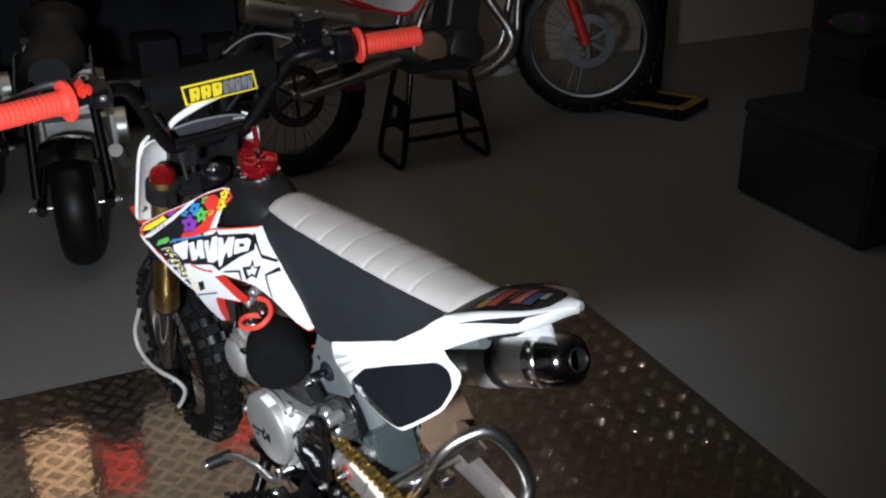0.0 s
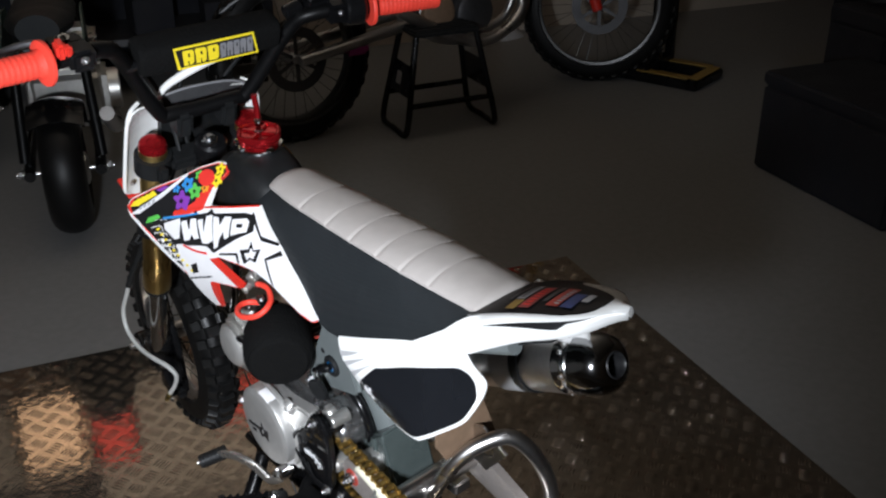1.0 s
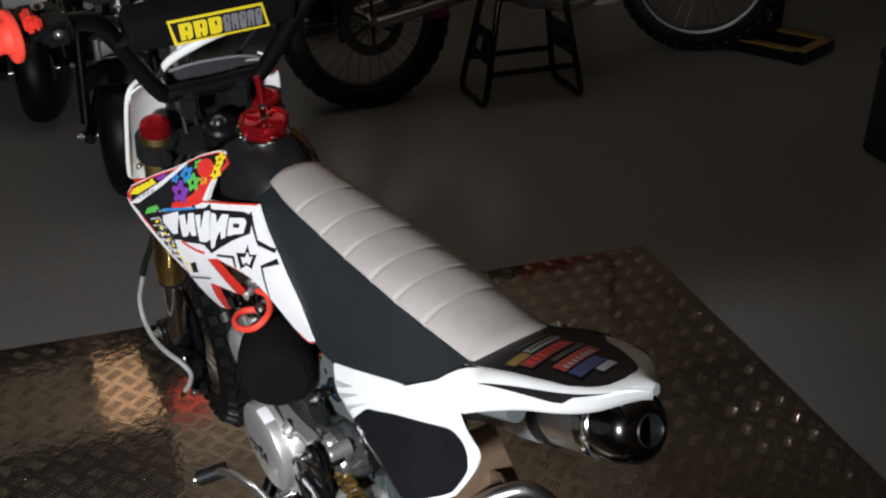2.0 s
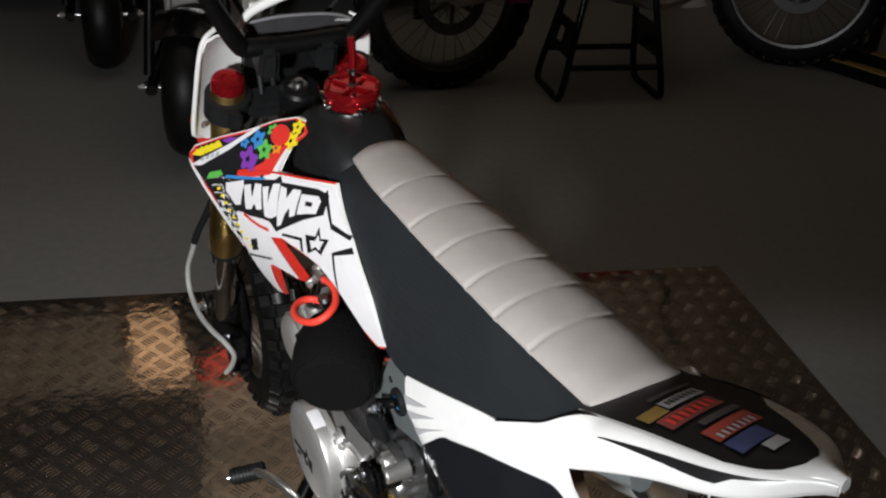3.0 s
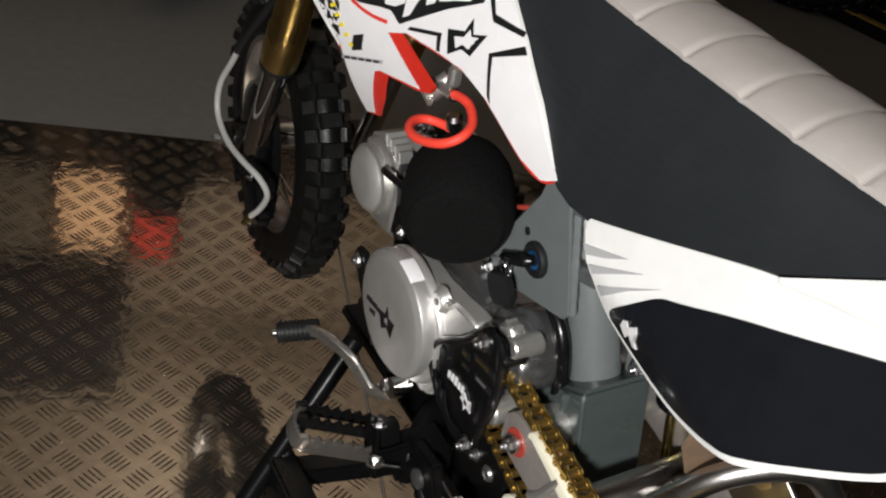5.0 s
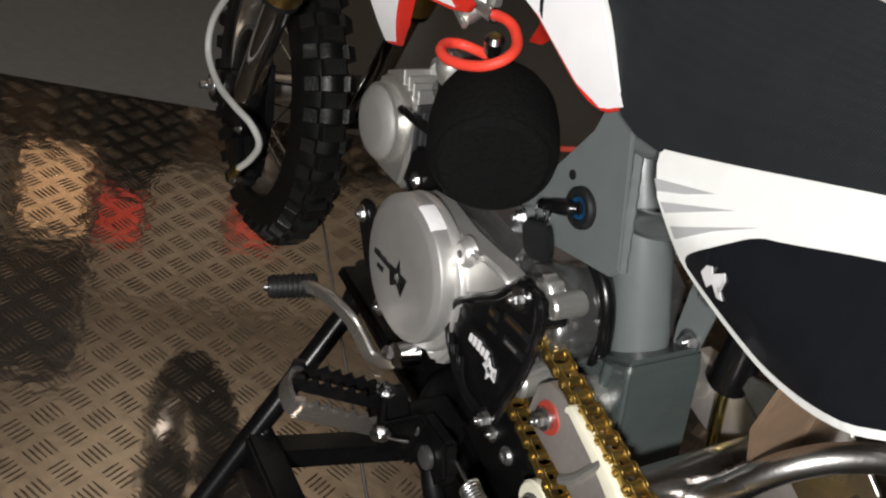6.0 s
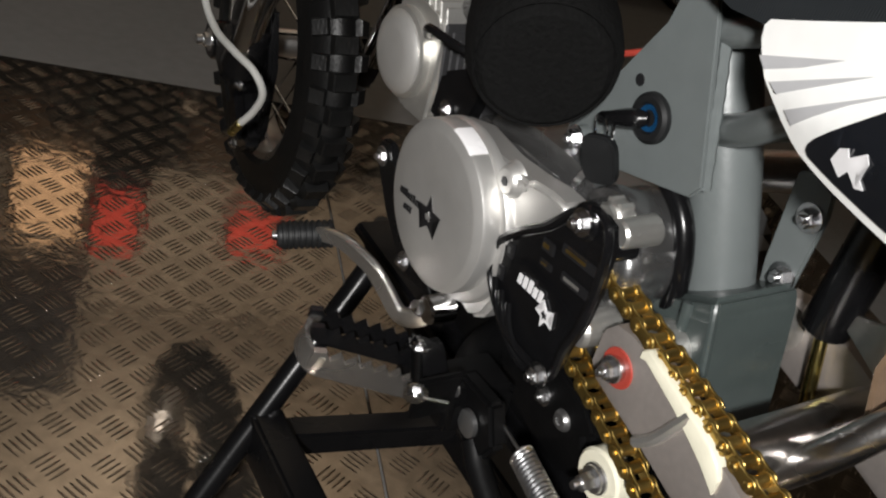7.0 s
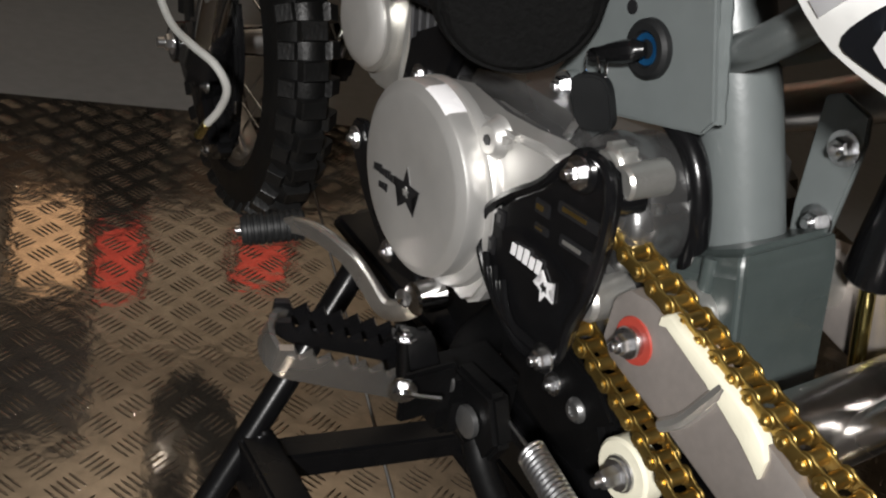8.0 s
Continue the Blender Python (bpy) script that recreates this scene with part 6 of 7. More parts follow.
room_box("floor", -5.2, 3.4, -4.4, 2.6, -0.15, 0.0, "concrete", "dull grey painted concrete garage floor", "floor")
room_box("wall_east", 3.4, 3.55, -4.4, 2.6, -0.15, 2.6, "wall", "plain dim plastered garage wall", "wall")
room_box("wall_north", -5.2, 3.55, 2.6, 2.75, -0.15, 2.6, "wall", "plain dim plastered garage wall", "wall")
room_box("wall_west", -5.35, -5.2, -4.4, 2.75, -0.15, 2.6, "wall", "plain dim plastered garage wall", "wall")
room_box("wall_south", -5.35, 3.55, -4.55, -4.4, -0.15, 2.6, "wall", "plain dim plastered garage wall", "wall")
room_box("ceiling", -5.35, 3.55, -4.55, 2.75, 2.6, 2.75, "ceiling", "plain dim garage ceiling", "ceiling")
locker = part("overhead_dark_box", box(0.92, 0.6, 0.4, 0.01, 2, at=(-1.92, 2.19, 2.395)), "dark_card", None)
locker.matrix_world = ROOM
tagged(locker, "unseen black box added under the ceiling for its dark reflection", "locker")
room_box("trim", 3.37, 3.398, -4.4, 2.6, 0.0, 0.62, "skirting", "red-brown boarding along the garage wall", "wall boarding")


def checker(name, x0, x1, y0, y1, label):
    """A sheet of five-bar checker plate, lying on the floor; its bars are raised."""
    ob = part(name, box(x1 - x0, y1 - y0, 0.003, 0.0008, 1, at=((x0 + x1) / 2, (y0 + y1) / 2, 0.0016)), "tin", None)
    ob.matrix_world = ROOM
    tagged(ob, label, "checker plate", kind="structure")
    return ob


plates = [checker("checker_plate", -1.028, 0, -2.6, 0, "worn aluminium five-bar checker plate sheet on the floor"), checker("checker_plate", -2.3, -1.031, -2.6, 0, "worn aluminium five-bar checker plate sheet on the floor")]


def bar_mesh():
    """One raised bar of the plate: a low lens shape."""
    n, w, h = 0.013, 0.0016, 0.0011
    rings = []
    for f, k in ((-1, 0.15), (-0.75, 0.75), (0, 1), (0.75, 0.75), (1, 0.15)):
        rings.append([(f * n, -w * k, 0), (f * n, -w * k * 0.55, h * k), (f * n, w * k * 0.55, h * k), (f * n, w * k, 0)])
    return loft(rings)


bar = part("bar", bar_mesh(), "tin", None, "", 85)
bar_data = bar.data
bpy.data.objects.remove(bar)
near = []
rest_v, rest_f = [], []
base_v = [v.co.copy() for v in bar_data.vertices]
base_f = [tuple(p.vertices) for p in bar_data.polygons]
PITCH = 0.0595
for i, j, turn in itertools.product(range(-19, 40), range(-32, 16), (-45, 45)):
    a = radians(turn)
    shift = PITCH / 2 if turn > 0 else 0
    for k in range(5):
        off = (k - 2) * 0.0074
        x = i * PITCH - 1.2965 + shift - off * math.sin(a)
        y = j * PITCH - 0.842 + shift + off * math.cos(a)
        if x > -0.01 or y > -0.01 or x < -2.29 or y < -2.59 or abs(x + 1.0295) < 0.012:
            continue
        m = Matrix.Translation((x, y, 0.0031)) @ Matrix.Rotation(a, 4, "Z")
        near.append(((x + 1.25) ** 2 + (y + 0.75) ** 2, x, m))
near.sort(key=lambda r: r[0])
for d, x, m in near[:300]:
    ob = new("bar", bar_data)
    ob.parent = plates[0 if x > -1.0295 else 1]
    ob.matrix_basis = m
for side in (0, 1):
    vs, fs = [], []
    for d, x, m in near[300:]:
        if (x > -1.0295) == (side == 0):
            k = len(vs)
            vs += [m @ v for v in base_v]
            fs += [tuple(k + q for q in f) for f in base_f]
    me = bpy.data.meshes.new("bars")
    me.from_pydata(vs, [], fs)
    me.materials.append(M["tin"])
    me.shade_smooth()
    ob = new("bars", me)
    ob.parent = plates[side]
    tagged(ob, "raised bars of the checker plate", kind="stuff")


# ---- stands ----
def moto_stand(h, top, foot_w, foot_d, r, label, m, sticker_side):
    """A stool-like lift stand: a ribbed top on two splayed tube loops with side plates and crossbars."""
    st = new("bike_stand")
    st.matrix_world = m
    tagged(st, label, "bike stand")
    tw, td = top
    part("top_plate", box(tw + 0.02, td + 0.03, 0.022, 0.008, 3, at=(0, 0, h)), "black", st, "black ribbed rubber top")
    for i in range(5):
        part("top_rib", box(tw, 0.008, 0.006, 0.002, at=(0, -td / 2 + td * i / 4, h + 0.013)), "black", st)
    for s in (-1, 1):
        a, b = Vector((s * tw / 2, td / 2, h - 0.01)), Vector((s * foot_w / 2, foot_d / 2, r))
        c, d = Vector((s * foot_w / 2, -foot_d / 2, r)), Vector((s * tw / 2, -td / 2, h - 0.01))
        line = [a, a.lerp(b, 0.5), a.lerp(b, 0.86), b.lerp(c, 0.1) + Vector((0, 0, 0.0)), b.lerp(c, 0.5), b.lerp(c, 0.9), c.lerp(d, 0.14), c.lerp(d, 0.5), d]
        part("side_loop", tube(line, r, 14, 6), "gloss_black", st)
        p, q = a.lerp(b, 0.3), a.lerp(b, 0.62)
        u, v = d.lerp(c, 0.62), d.lerp(c, 0.3)
        slab = loft([[w + Vector((k * s, 0, 0)) for w in (p, q, u, v)] for k in (-0.002, 0.002)])
        part("side_plate", slab, "gloss_black", st)
        if sticker_side == s:
            o = p.lerp(u, 0.5) + Vector((s * 0.006, 0.02, 0))
            part("plate_label", turned(box(0.001, 0.045, 0.05, 0), Matrix.Translation(o) @ pose(0, 0, 0, 0, -12 * s, 0)), "sticker_grey", st, "worn grey label")
    for f in (1, -1):
        z = 0.3
        p = Vector((-(tw / 2 + (foot_w - tw) / 2 * 0.7), f * (td / 2 + (foot_d - td) / 2 * 0.7), r + (h - r) * 0.3))
        part("crossbar", rod(p, Vector((-p.x, p.y, p.z)), r * 0.9, segments=14), "gloss_black", st)
    return st


moto_stand(0.40, (0.26, 0.16), 0.40, 0.27, 0.0125, "black tubular bike stand with a ribbed top, empty", GARAGE @ pose(1.79, 1.86, 0, 0, 0, -15), -1)


def trestle():
    """The trestle under the pit bike: two splayed A-frames of tube, low rails and crossbars."""
    st = new("bike_stand")
    tagged(st, "black tubular trestle lifting the pit bike by its cradle", "bike stand")
    c, low = 0.01, -0.1287
    for y, k in ((0.169, 1), (-0.29, -1)):
        for s in (-1, 1):
            foot, knee = (c + 0.2496 * s, y - 0.0575 * k, low), (c + 0.02 * s, y + 0.036 * k, 0.18)
            part("leg", tube([foot, Vector(foot).lerp(Vector(knee), 0.5), knee, (c + 0.012 * s, y + 0.036 * k, 0.21), (c + 0.012 * s, y + 0.03 * k, 0.258)], 0.0132, 16, 6), "gloss_black", st)
            part("rubber_foot", rod((foot[0], foot[1], low - 0.01), (foot[0], foot[1], low + 0.016), 0.019, 0.017), "tyre", st)
        part("crossbar", turned(box(0.2, 0.03, 0.03, 0.003), Matrix.Translation((c, y - 0.035 * k, 0.032)) @ pose(0, 0, 0, 0, 0, -8 * k)), "gloss_black", st)
    for s in (-1, 1):
        part("side_rail", box(0.036, 0.46, 0.056, 0.004, at=(c + 0.112 * s, -0.0605, 0.03)), "gloss_black", st)
        part("rail_bolt", bolt((c + 0.108 * s, 0.16, 0.0585), (0, 0, 1), 0.005, 0.004), "zinc", st)
    part("top_plate", box(0.13, 0.5, 0.014, 0.004, at=(0.02, -0.06, 0.2655)), "gloss_black", st)
    return st


trestle()


# ---- dark cases ----
def case(name, sx, sy, sz, m, label, category):
    ob = new(name)
    ob.matrix_world = m
    low = sz * 0.86
    part("body", box(sx, sy, low, 0.012, 3, at=(sx / 2, sy / 2, low / 2)), "dark_card", ob)
    part("lid", box(sx + 0.006, sy + 0.006, sz - low - 0.002, 0.01, 3, at=(sx / 2, sy / 2, (sz + low + 0.002) / 2)), "dark_card", ob)
    return tagged(ob, label, category)


case("low_chest", 0.44, 0.64, 0.36, GARAGE @ pose(2.165, 0.13, 0, 0, 0, -18), "low chest covered in plain black cloth", "chest")

# ---- things round the walls ----
def plain_tyre(R, width, m, parent, name="tyre", blocks=0):
    rim_r = R - 0.075
    prof = [(rim_r, -width * 0.36)]
    for k in range(13):
        a = math.pi * k / 12
        prof.append((rim_r + 0.004 + (R - rim_r - 0.004) * math.sin(a) ** 0.7, -width / 2 * math.cos(a)))
    prof.append((rim_r, width * 0.36))
    turn = m @ pose(0, 0, 0, 0, 90, 0)
    bm = turned(lathe(prof, 48), turn)
    for i in range(blocks):
        for lane in (-1, 0, 1):
            a = 360 * (i + 0.5 * (lane != 0)) / blocks
            merge(bm, turned(box(width * 0.26, 0.03, 0.016, 0.002, 1), m @ pose(0, 0, 0, a, 0, 0) @ Matrix.Translation((lane * width * 0.33, 0, R - 0.002 - 0.01 * abs(lane))) @ pose(0, 0, 0, 0, lane * 38, 0)))
    return part(name, bm, "tyre", parent, "", 50)


def spoked(name, centre, R, width, parent, m, disc_side, label, blocks=36):
    w = group_part(name, parent, label)
    t = m @ Matrix.Translation(centre)
    x = t @ pose(0, 0, 0, 0, 90, 0)
    plain_tyre(R, width, t, w, "tyre", blocks)
    rr = R - 0.07
    part("rim", turned(lathe([(rr - 0.016, -0.024), (rr + 0.004, -0.027), (rr - 0.008, 0), (rr + 0.004, 0.027), (rr - 0.016, 0.024), (rr - 0.02, 0), (rr - 0.016, -0.024)], 64), x), "dull_rim", w)
    part("hub", turned(lathe([(0, -0.07), (0.014, -0.07), (0.03, -0.05), (0.03, -0.04), (0.02, -0.03), (0.02, 0.03), (0.03, 0.04), (0.03, 0.05), (0.014, 0.07), (0, 0.07)], 24), x), "steel", w)
    disc = lathe([(0.085, 0), (0.125, 0), (0.125, 0.003), (0.085, 0.003), (0.085, 0)], 48)
    face = t @ Matrix.Translation((disc_side * 0.062, 0, 0)) @ pose(0, 0, 0, 0, 90, 0)
    rotor = part("brake_disc", turned(disc, face), "dark_alloy", w)
    for i in range(6):
        part("disc_arm", turned(box(0.075, 0.014, 0.003, 0, at=(0.055, 0, 0.0015)), face @ pose(0, 0, 0, 0, 0, 60 * i)), "dark_alloy", rotor)
    for i in range(32):
        a, b = 2 * math.pi * i / 32, 2 * math.pi * (i + (1.7 if i % 2 else -1.7)) / 32
        s = 0.045 if i % 4 < 2 else -0.045
        part("spoke", rod(t @ Vector((s, 0.03 * math.cos(b), 0.03 * math.sin(b))), t @ Vector((s * 0.1, (rr - 0.014) * math.cos(a), (rr - 0.014) * math.sin(a))), 0.0014, segments=5), "dark_alloy", w)
    return w


def big_bike():
    """A full-size motocross bike standing in the dark: rear wheel at y=0, front wheel at y=1.52."""
    b = new("dirt_bike")
    b.matrix_world = GARAGE @ pose(1.245, 2.085, 0, 0, -3, -97.6)
    tagged(b, "full-size white and red motocross bike parked in the dark", "motorcycle")
    one = Matrix.Identity(4)
    spoked("rear_wheel", (0, 0, 0.33), 0.33, 0.105, b, one, 1, "rear wheel with a knobbly tyre")
    steer = Matrix.Translation((0, 1.5, 0)) @ pose(0, 0, 0, 0, 0, -38) @ Matrix.Translation((0, -1.5, 0))
    spoked("front_wheel", (0, 1.54, 0.35), 0.35, 0.09, b, steer, 1, "front wheel with a knobbly tyre", 40)
    for s in (-1, 1):
        part("swingarm", tube([(s * 0.1, 0.0, 0.33), (s * 0.105, 0.25, 0.37), (s * 0.09, 0.56, 0.42)], 0.022, 12), "steel", b)
        part("fork_leg", turned(rod((s * 0.1, 1.53, 0.34), (s * 0.1, 1.36, 0.85), 0.024), steer), "red", b, "red fork guard")
        part("fork_tube", turned(rod((s * 0.1, 1.37, 0.8), (s * 0.1, 1.29, 1.05), 0.028), steer), "gold", b)
        part("side_plate", shell([(0.2, 0.82), (0.55, 0.78), (0.62, 0.7), (0.5, 0.6), (0.3, 0.66), (0.15, 0.74)], lambda y, z: 0.12, 0.006, 0.06, 0, s), "white", b, "white side panel with a red edge")
        part("panel_edge", tube([(s * 0.122, y, z) for y, z in ((0.15, 0.74), (0.3, 0.66), (0.5, 0.6), (0.62, 0.7))], 0.008, 8, 3), "red", b)
        part("shroud", shell([(0.6, 0.9), (1.02, 0.88), (1.15, 0.72), (0.95, 0.62), (0.72, 0.74)], lambda y, z: 0.14, 0.006, 0.06, 0, s), "red", b, "red side shroud")
        part("frame_spar", tube([(s * 0.06, 1.15, 0.88), (s * 0.09, 0.8, 0.78), (s * 0.09, 0.6, 0.6), (s * 0.08, 0.55, 0.38), (s * 0.07, 0.75, 0.3), (s * 0.06, 1.05, 0.34), (s * 0.03, 1.13, 0.6)], 0.018, 12), "steel", b)
    part("engine", merge(box(0.22, 0.3, 0.2, 0.03, 3, at=(0, 0.72, 0.42)), turned(box(0.15, 0.17, 0.26, 0.02, 3), Matrix.Translation((0, 0.82, 0.6)) @ pose(0, 0, 0, -12, 0, 0))), "dark_alloy", b)
    part("clutch_cover", lathe([(0, 0.03), (0.07, 0.03), (0.085, 0.022), (0.09, 0.0), (0, 0)], 36, Matrix.Translation((0.108, 0.78, 0.42)) @ pose(0, 0, 0, 0, 90, 0)), "dark_alloy", b)
    part("ignition_cover", lathe([(0, 0.03), (0.06, 0.03), (0.072, 0.022), (0.076, 0.0), (0, 0)], 36, Matrix.Translation((0.118, 0.6, 0.44)) @ pose(0, 0, 0, 0, 90, 0)), "brown", b)
    part("exhaust", tube([(0.08, 0.92, 0.62), (0.15, 1.0, 0.42), (0.15, 0.8, 0.3), (0.16, 0.5, 0.42), (0.14, 0.2, 0.6)], 0.022, 14), "steel", b)
    part("silencer", rod((0.14, 0.25, 0.58), (0.12, -0.2, 0.7), 0.05, segments=24), "steel", b)
    part("chain_guide", box(0.03, 0.1, 0.045, 0.012, at=(0.1, 0.24, 0.34)), "magenta", b, "magenta chain guide")
    part("brake_pedal", tube([(0.13, 0.55, 0.36), (0.15, 0.7, 0.34), (0.15, 0.82, 0.36)], 0.008, 8), "chrome", b)
    secs = [[(0.1 * math.cos(a) * k, y, z + 0.05 * math.sin(a)) for a in np.linspace(0, 2 * math.pi, 16, endpoint=False)] for y, z, k in ((-0.05, 0.9, 0.7), (0.3, 0.88, 1.0), (0.7, 0.9, 0.9), (0.95, 0.97, 0.7))]
    part("seat", loft(secs), "seat_black", b)
    part("rear_fender", loft([[(w * u, y, z - 0.03 * u * u) for u in np.linspace(-1, 1, 9)] + [(w * u, y, z - 0.006 - 0.03 * u * u) for u in np.linspace(1, -1, 9)] for y, w, z in ((0.25, 0.08, 0.86), (0.0, 0.1, 0.9), (-0.25, 0.1, 0.94), (-0.4, 0.06, 0.95))]), "white", b)
    part("front_fender", loft([[(w * u, y, z - 0.04 * u * u) for u in np.linspace(-1, 1, 9)] + [(w * u, y, z - 0.006 - 0.04 * u * u) for u in np.linspace(1, -1, 9)] for y, w, z in ((1.15, 0.07, 0.8), (1.4, 0.09, 0.83), (1.7, 0.08, 0.84), (1.85, 0.05, 0.82))]), "white", b)
    part("handlebar", tube([(-0.4, 1.05, 1.12), (-0.2, 1.1, 1.12), (-0.08, 1.18, 1.04), (0.08, 1.18, 1.04), (0.2, 1.1, 1.12), (0.4, 1.05, 1.12)], 0.014, 12), "gloss_black", b)
    return b


big_bike()


def mini_bike(m, label, R=0.2):
    """A small dark bike seen from its rear: the wheel at y=0, the bars far ahead."""
    b = new("mini_bike")
    b.matrix_world = m
    tagged(b, label, "mini bike")
    plain_tyre(R, 0.128, Matrix.Translation((0, 0, R)), b, "rear_tyre")
    part("rear_rim", turned(lathe([(0, -0.04), (0.03, -0.05), (0.05, -0.03), (R - 0.09, -0.03), (R - 0.07, -0.045), (R - 0.07, 0.045), (R - 0.09, 0.03), (0.05, 0.03), (0.03, 0.05), (0, 0.04)], 40), Matrix.Translation((0, 0, R)) @ pose(0, 0, 0, 0, 90, 0)), "steel", b)
    part("hub_drum", lathe([(0, 0.02), (0.035, 0.02), (0.05, 0.014), (0.055, 0.0), (0, 0)], 32, Matrix.Translation((0.05, 0, R)) @ pose(0, 0, 0, 0, 90, 0)), "silver", b, "bright hub drum")
    part("rear_axle", merge(rod((-0.14, 0, R), (0.14, 0, R), 0.007), bolt((-0.125, 0, R), (-1, 0, 0), 0.013, 0.014), bolt((0.125, 0, R), (1, 0, 0), 0.013, 0.014)), "zinc", b)
    for s in (-1, 1):
        part("swingarm", tube([(s * 0.105, -0.03, R), (s * 0.105, 0.15, R + 0.02), (s * 0.09, 0.36, R + 0.06)], 0.017, 12), "gloss_black", b)
        part("shock", tube([(s * 0.115, 0.02, R + 0.03), (s * 0.1, 0.12, 0.56)], 0.016, 12), "shaded_black", b)
        part("grip", rod((s * 0.2, 0.92, 0.84), (s * 0.31, 0.88, 0.84), 0.017), "black", b)
        part("fork_leg", rod((s * 0.07, 1.12, R), (s * 0.07, 0.94, 0.72), 0.017), "black", b)
        part("frame_rail", tube([(s * 0.05, 0.05, 0.58), (s * 0.09, 0.35, 0.52), (s * 0.09, 0.6, 0.3), (s * 0.06, 0.85, 0.66)], 0.014, 10), "gloss_black", b)
        part("side_panel", shell([(0.02, 0.6), (0.1, 0.5), (0.3, 0.44), (0.4, 0.52), (0.38, 0.64), (0.2, 0.66)], lambda y, z: 0.12, 0.006, 0.06, 0, s), "dark_green", b, "dark green side panel")
    part("handlebar", tube([(-0.3, 0.88, 0.84), (-0.15, 0.92, 0.84), (-0.05, 0.94, 0.74), (0.05, 0.94, 0.74), (0.15, 0.92, 0.84), (0.3, 0.88, 0.84)], 0.012, 10), "black", b)
    part("rear_fender", loft([[(0.082 * u, (R + 0.03) * -math.sin(a), R + (R + 0.03) * math.cos(a) - 0.02 * u * u) for u in np.linspace(-1, 1, 7)] + [(0.082 * u, (R + 0.024) * -math.sin(a), R + (R + 0.024) * math.cos(a) - 0.02 * u * u) for u in np.linspace(1, -1, 7)] for a in np.linspace(-1.1, 0.55, 14)]), "gloss_black", b)
    engine = part("engine", merge(box(0.26, 0.24, 0.2, 0.03, 3, at=(0.03, 0.42, 0.33)), box(0.15, 0.14, 0.16, 0.02, 3, at=(0.06, 0.5, 0.46)), rod((0.14, 0.42, 0.33), (0.2, 0.42, 0.33), 0.07, segments=28)), "silver", b, "dull silver engine")
    for k in range(4):
        part("engine_fin", box(0.17, 0.16, 0.006, 0.001, 1, at=(0.06, 0.5, 0.42 + 0.03 * k)), "silver", engine)
    part("exhaust_pipe", tube([(0.14, 0.5, 0.3), (0.17, 0.3, 0.24), (0.16, 0.05, 0.32), (0.15, -0.1, 0.4)], 0.022, 14), "steel", b)
    part("seat", loft([[(0.1 * math.cos(a) * k, y, z + 0.045 * math.sin(a)) for a in np.linspace(0, 2 * math.pi, 16, endpoint=False)] for y, z, k in ((-0.1, 0.66, 0.6), (0.05, 0.65, 1.0), (0.4, 0.63, 1.0), (0.55, 0.66, 0.7))]), "seat_black", b)
    part("fuel_tank", loft([[(w * math.cos(a), y, z + 0.07 * math.sin(a) * min(1.0, w / 0.09)) for a in np.linspace(0, 2 * math.pi, 18, endpoint=False)] for y, w, z in ((0.5, 0.03, 0.64), (0.56, 0.09, 0.66), (0.7, 0.12, 0.68), (0.86, 0.06, 0.68))]), "black", b)
    plain_tyre(R, 0.1, Matrix.Translation((0, 1.13, R)), b, "front_tyre")
    return b


mini_bike(GARAGE @ pose(0.25, 1.83, 0, 0, 0, -21), "small dark mini bike with a smooth fat rear tyre", 0.2)
mini_bike(GARAGE @ pose(0.17, 2.66, 0, 0, 0, -12), "small dark mini bike standing beyond another", 0.19)


def lift_stand():
    st = new("lift_stand")
    st.matrix_world = GARAGE @ pose(2.9, 1.6, 0, 0, 0, 12)
    tagged(st, "black upright lift with a yellow-edged base", "lift stand")
    for x in (0.03, 0.27):
        part("base_leg", box(0.05, 0.42, 0.05, 0.008, at=(x, 0.06, 0.025)), "gloss_black", st)
        part("base_edge", box(0.05, 0.36, 0.006, 0.002, at=(x, 0.05, 0.053)), "dim_yellow", st, "scuffed yellow hazard strip")
    part("base_bar", box(0.29, 0.06, 0.05, 0.008, at=(0.15, -0.15, 0.025)), "gloss_black", st)
    part("base_edge", box(0.24, 0.05, 0.006, 0.002, at=(0.15, -0.15, 0.053)), "dim_yellow", st, "scuffed yellow hazard strip")
    for x in (0.14, 0.28):
        part("post", box(0.035, 0.05, 1.1, 0.005, at=(x, 0.1, 0.56)), "gloss_black", st)
    part("cross_member", box(0.28, 0.05, 0.06, 0.006, at=(0.15, 0.1, 0.055)), "gloss_black", st)
    part("jack_screw", rod((0.21, 0.1, 0.1), (0.21, 0.1, 1.1), 0.012), "steel", st)
    return st


lift_stand()


def shelf_unit():
    sh = new("shelf_rack")
    sh.matrix_world = ROOM @ pose(-1.6, 2.2, 0)
    tagged(sh, "dark metal shelf rack loaded with boxes and bottles", "shelf rack")
    for x in (-1.2, 0.0, 1.2):
        for y in (0.0, 0.36):
            part("post", box(0.04, 0.04, 1.48, 0.003, at=(x, y, 0.74)), "gloss_black", sh)
    part("back_panel", box(2.5, 0.012, 1.44, 0.002, at=(0, 0.39, 0.74)), "dark_card", sh, "dark back panel")
    for z in (0.25, 0.72, 1.2, 1.46):
        part("shelf", box(2.5, 0.42, 0.03, 0.003, at=(0, 0.18, z)), "dark_alloy", sh)
    return sh


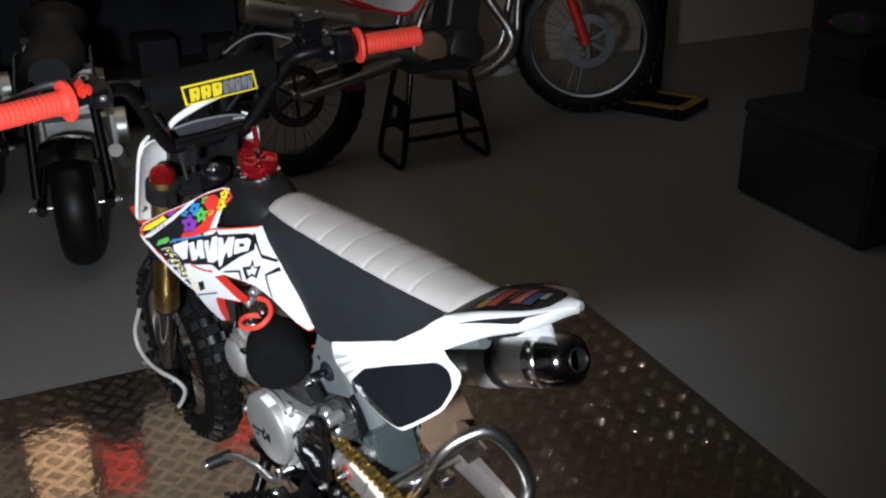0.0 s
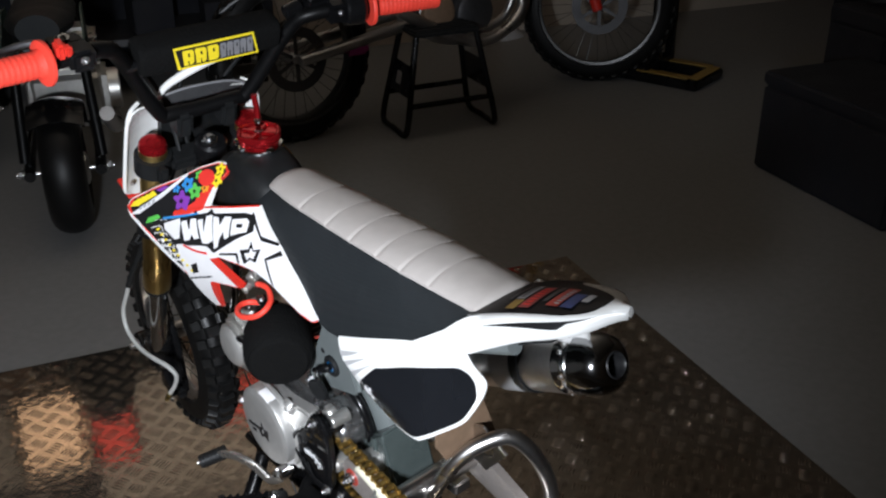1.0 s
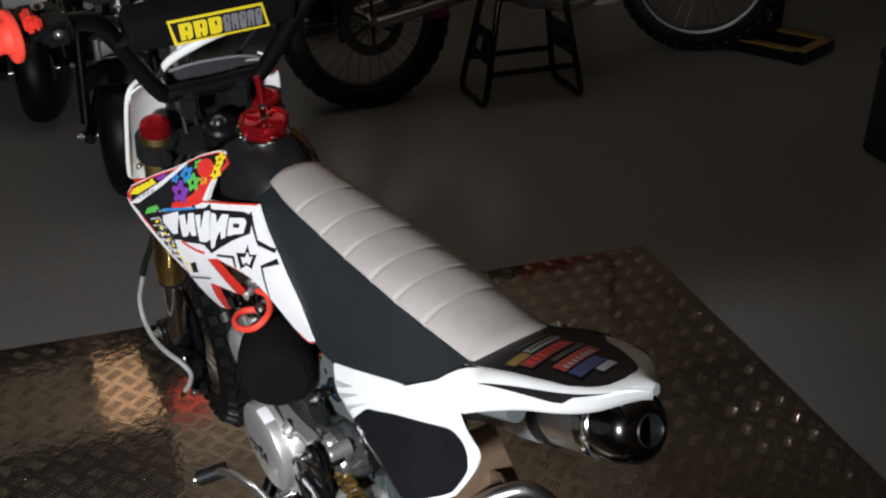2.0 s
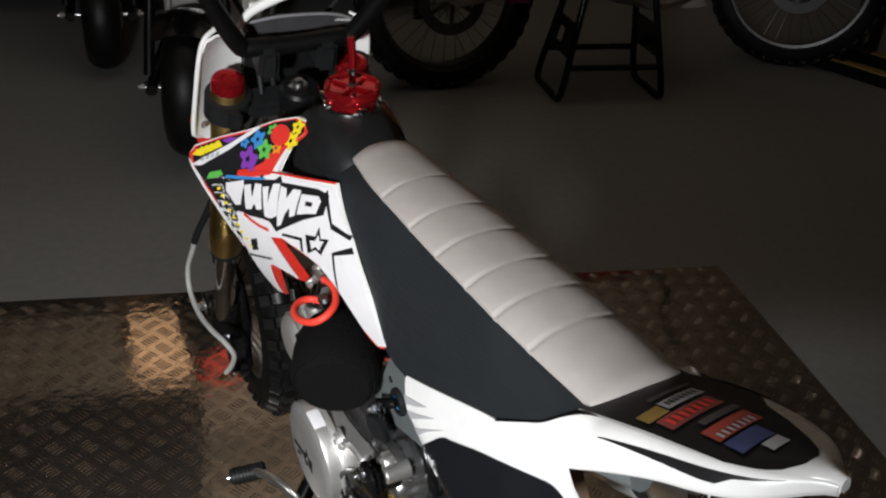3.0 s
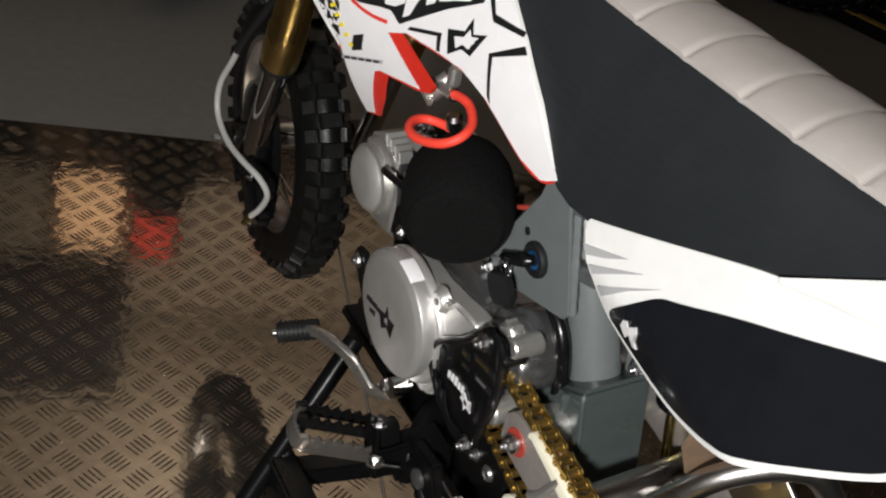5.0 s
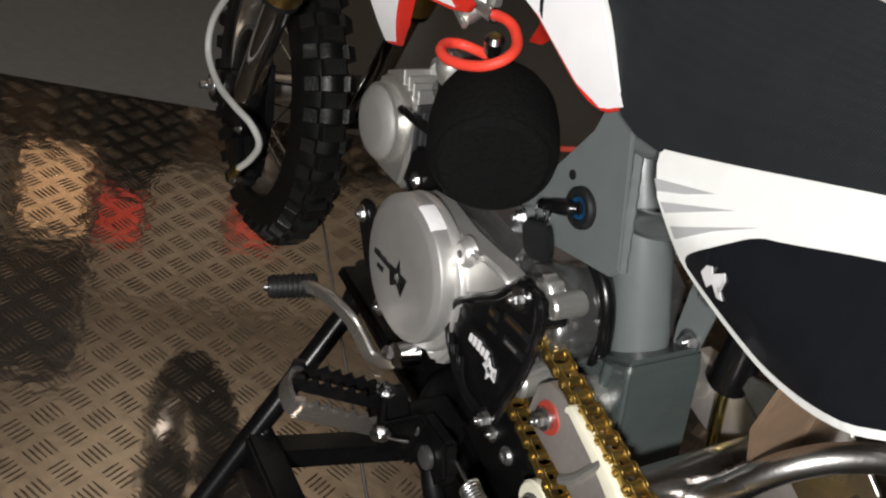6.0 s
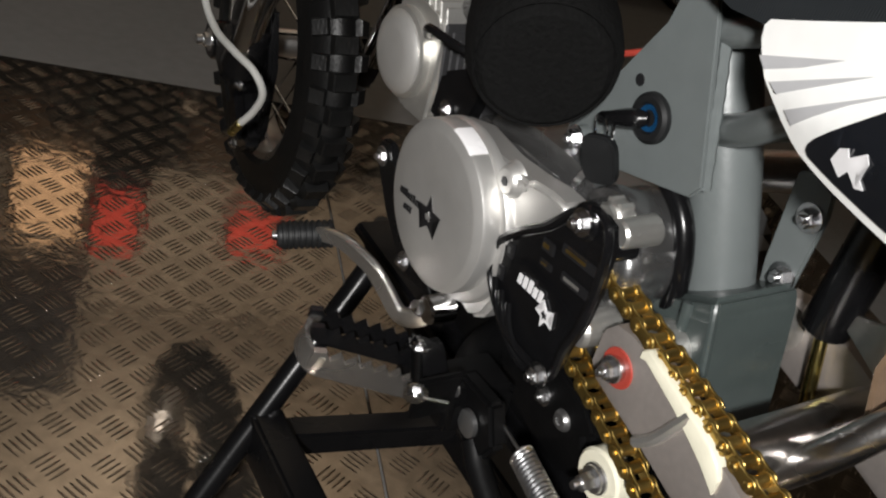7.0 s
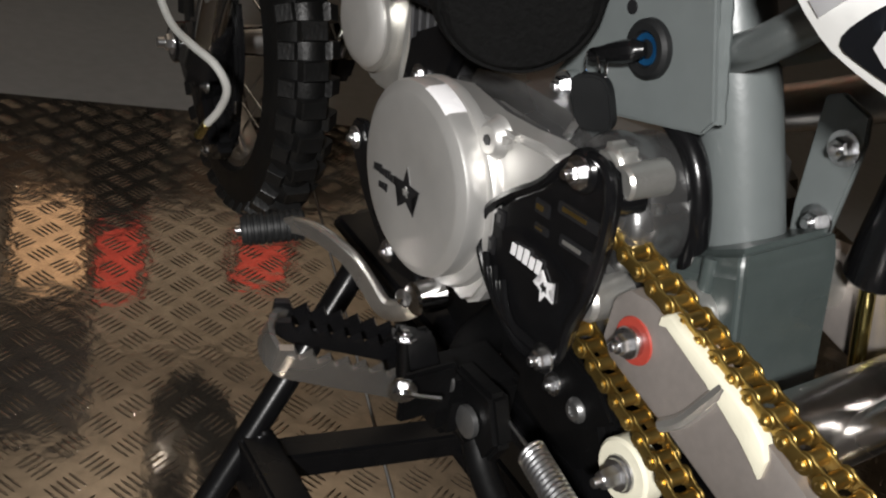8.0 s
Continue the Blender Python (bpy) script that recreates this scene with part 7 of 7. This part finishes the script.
shelf_unit()
rnd = random.Random(11)
for n in range(16):
    level = (0.265, 0.735, 1.215)[n % 3]
    sx, sy, sz = rnd.uniform(0.14, 0.34), rnd.uniform(0.18, 0.3), rnd.uniform(0.1, 0.22)
    bm = box(sx, sy, sz, 0.006, 2, at=(0, 0, sz / 2))
    crate = part("storage_box", bm, rnd.choice(("brown", "dark_card", "black", "sticker_grey", "dark_green")), None, "")
    crate.matrix_world = ROOM @ pose(-2.65 + 0.44 * (n // 3) + rnd.uniform(-0.03, 0.03), 2.36, level, 0, 0, rnd.uniform(-6, 6))
    tagged(crate, "dim cardboard or plastic box standing on the shelf rack", "box", "boxes on the rack")


def bottle(m, mat, label):
    o = part("bottle", lathe([(0, 0), (0.04, 0), (0.045, 0.006), (0.045, 0.17), (0.03, 0.2), (0.016, 0.22), (0.016, 0.25), (0, 0.25)], 24), mat, None, label)
    o.matrix_world = m
    return tagged(o, label, "bottle")


for i, mat in enumerate(("yellow", "sticker_grey", "black")):
    bottle(ROOM @ pose(-1.05 + 0.14 * i, 2.3, 0.735), mat, "dusty plastic oil bottle on the shelf rack")

rag = part("rag", turned(lathe([(0, 0.05), (0.04, 0.055), (0.09, 0.03), (0.12, 0.0), (0, 0.0)], 20), Matrix.Diagonal((1, 0.7, 1, 1))), "sticker_grey", None)
for v in rag.data.vertices:
    v.co += Vector((noise.noise(v.co * 30) * 0.015, noise.noise(v.co * 26 + Vector((3, 1, 0))) * 0.015, 0.012 * noise.noise(v.co * 22) * (v.co.z > 0.005)))
rag.matrix_world = GARAGE @ pose(3.0, 2.75, 0)
tagged(rag, "crumpled pale rag lying on the floor", "rag")


def wall_lamp(m, w, h, mat, label):
    """A flat lamp on the wall: a dark frame round a lit diffuser."""
    lampy = new("wall_lamp")
    lampy.matrix_world = m
    tagged(lampy, label, "wall lamp")
    part("lamp_frame", box(w + 0.06, 0.05, h + 0.06, 0.01, at=(0, 0.025, 0)), "gloss_black", lampy)
    part("diffuser", box(w, 0.01, h, 0.003, at=(0, -0.006, 0)), mat, lampy)
    return lampy


wall_lamp(ROOM @ pose(-1.665, 2.54, 1.88), 0.3, 0.54, "warm_glow", "warm lit wall lamp high over the shelf rack")
wall_lamp(ROOM @ pose(-1.345, 2.54, 1.98), 0.2, 0.4, "red_glow", "red lit wall lamp high over the shelf rack")
wall_lamp(ROOM @ pose(-0.66, 2.54, 1.97), 0.26, 0.24, "red_glow", "red lit wall lamp high over the shelf rack")
case("side_cabinet", 0.4, 0.3, 0.5, GARAGE @ pose(2.84, 0.555, 0, 0, 0, -18), "waist-low black cabinet standing behind the chest", "cabinet")
case("tall_cabinet", 0.3, 0.75, 1.45, GARAGE @ pose(3.245, 0.424, 0, 0, 0, -18), "tall black cabinet standing by the low one", "cabinet")


def goggles(m):
    """Riding goggles with a mirrored lens, lying on the cabinet."""
    g = new("goggles")
    g.matrix_world = m
    tagged(g, "riding goggles with a purple mirrored lens on the cabinet", "goggles")

    def rim(k, y):
        return [(k * 0.085 * math.cos(a) * (1 + 0.12 * math.cos(2 * a)), y + 0.035 * (math.cos(a) ** 2), 0.05 + k * 0.043 * math.sin(a) * (1.0 - 0.25 * (math.exp(-(math.cos(a) / 0.25) ** 2) if math.sin(a) < 0 else 0))) for a in np.linspace(0, 2 * math.pi, 40, endpoint=False)]

    part("goggle_frame", loft([rim(1.0, 0.0), rim(1.05, 0.004), rim(1.02, 0.03), rim(0.86, 0.03), rim(0.84, 0.004), rim(1.0, 0.0)]), "smoke", g, "dark frame", 60)
    part("lens", loft([rim(0.86, 0.006), rim(0.5, 0.003), rim(0.05, 0.002)]), "mirror_purple", g, "purple mirrored lens", 60)
    part("strap", tube([(0.088, 0.05, 0.05), (0.1, 0.12, 0.03), (0.05, 0.2, 0.014), (-0.05, 0.2, 0.014), (-0.1, 0.12, 0.03), (-0.088, 0.05, 0.05)], 0.009, 10), "red_sticker", g, "red elastic strap")
    return g


goggles(GARAGE @ pose(2.98, 0.66, 0.502, 0, 0, -62) @ Matrix.Scale(1.05, 4))
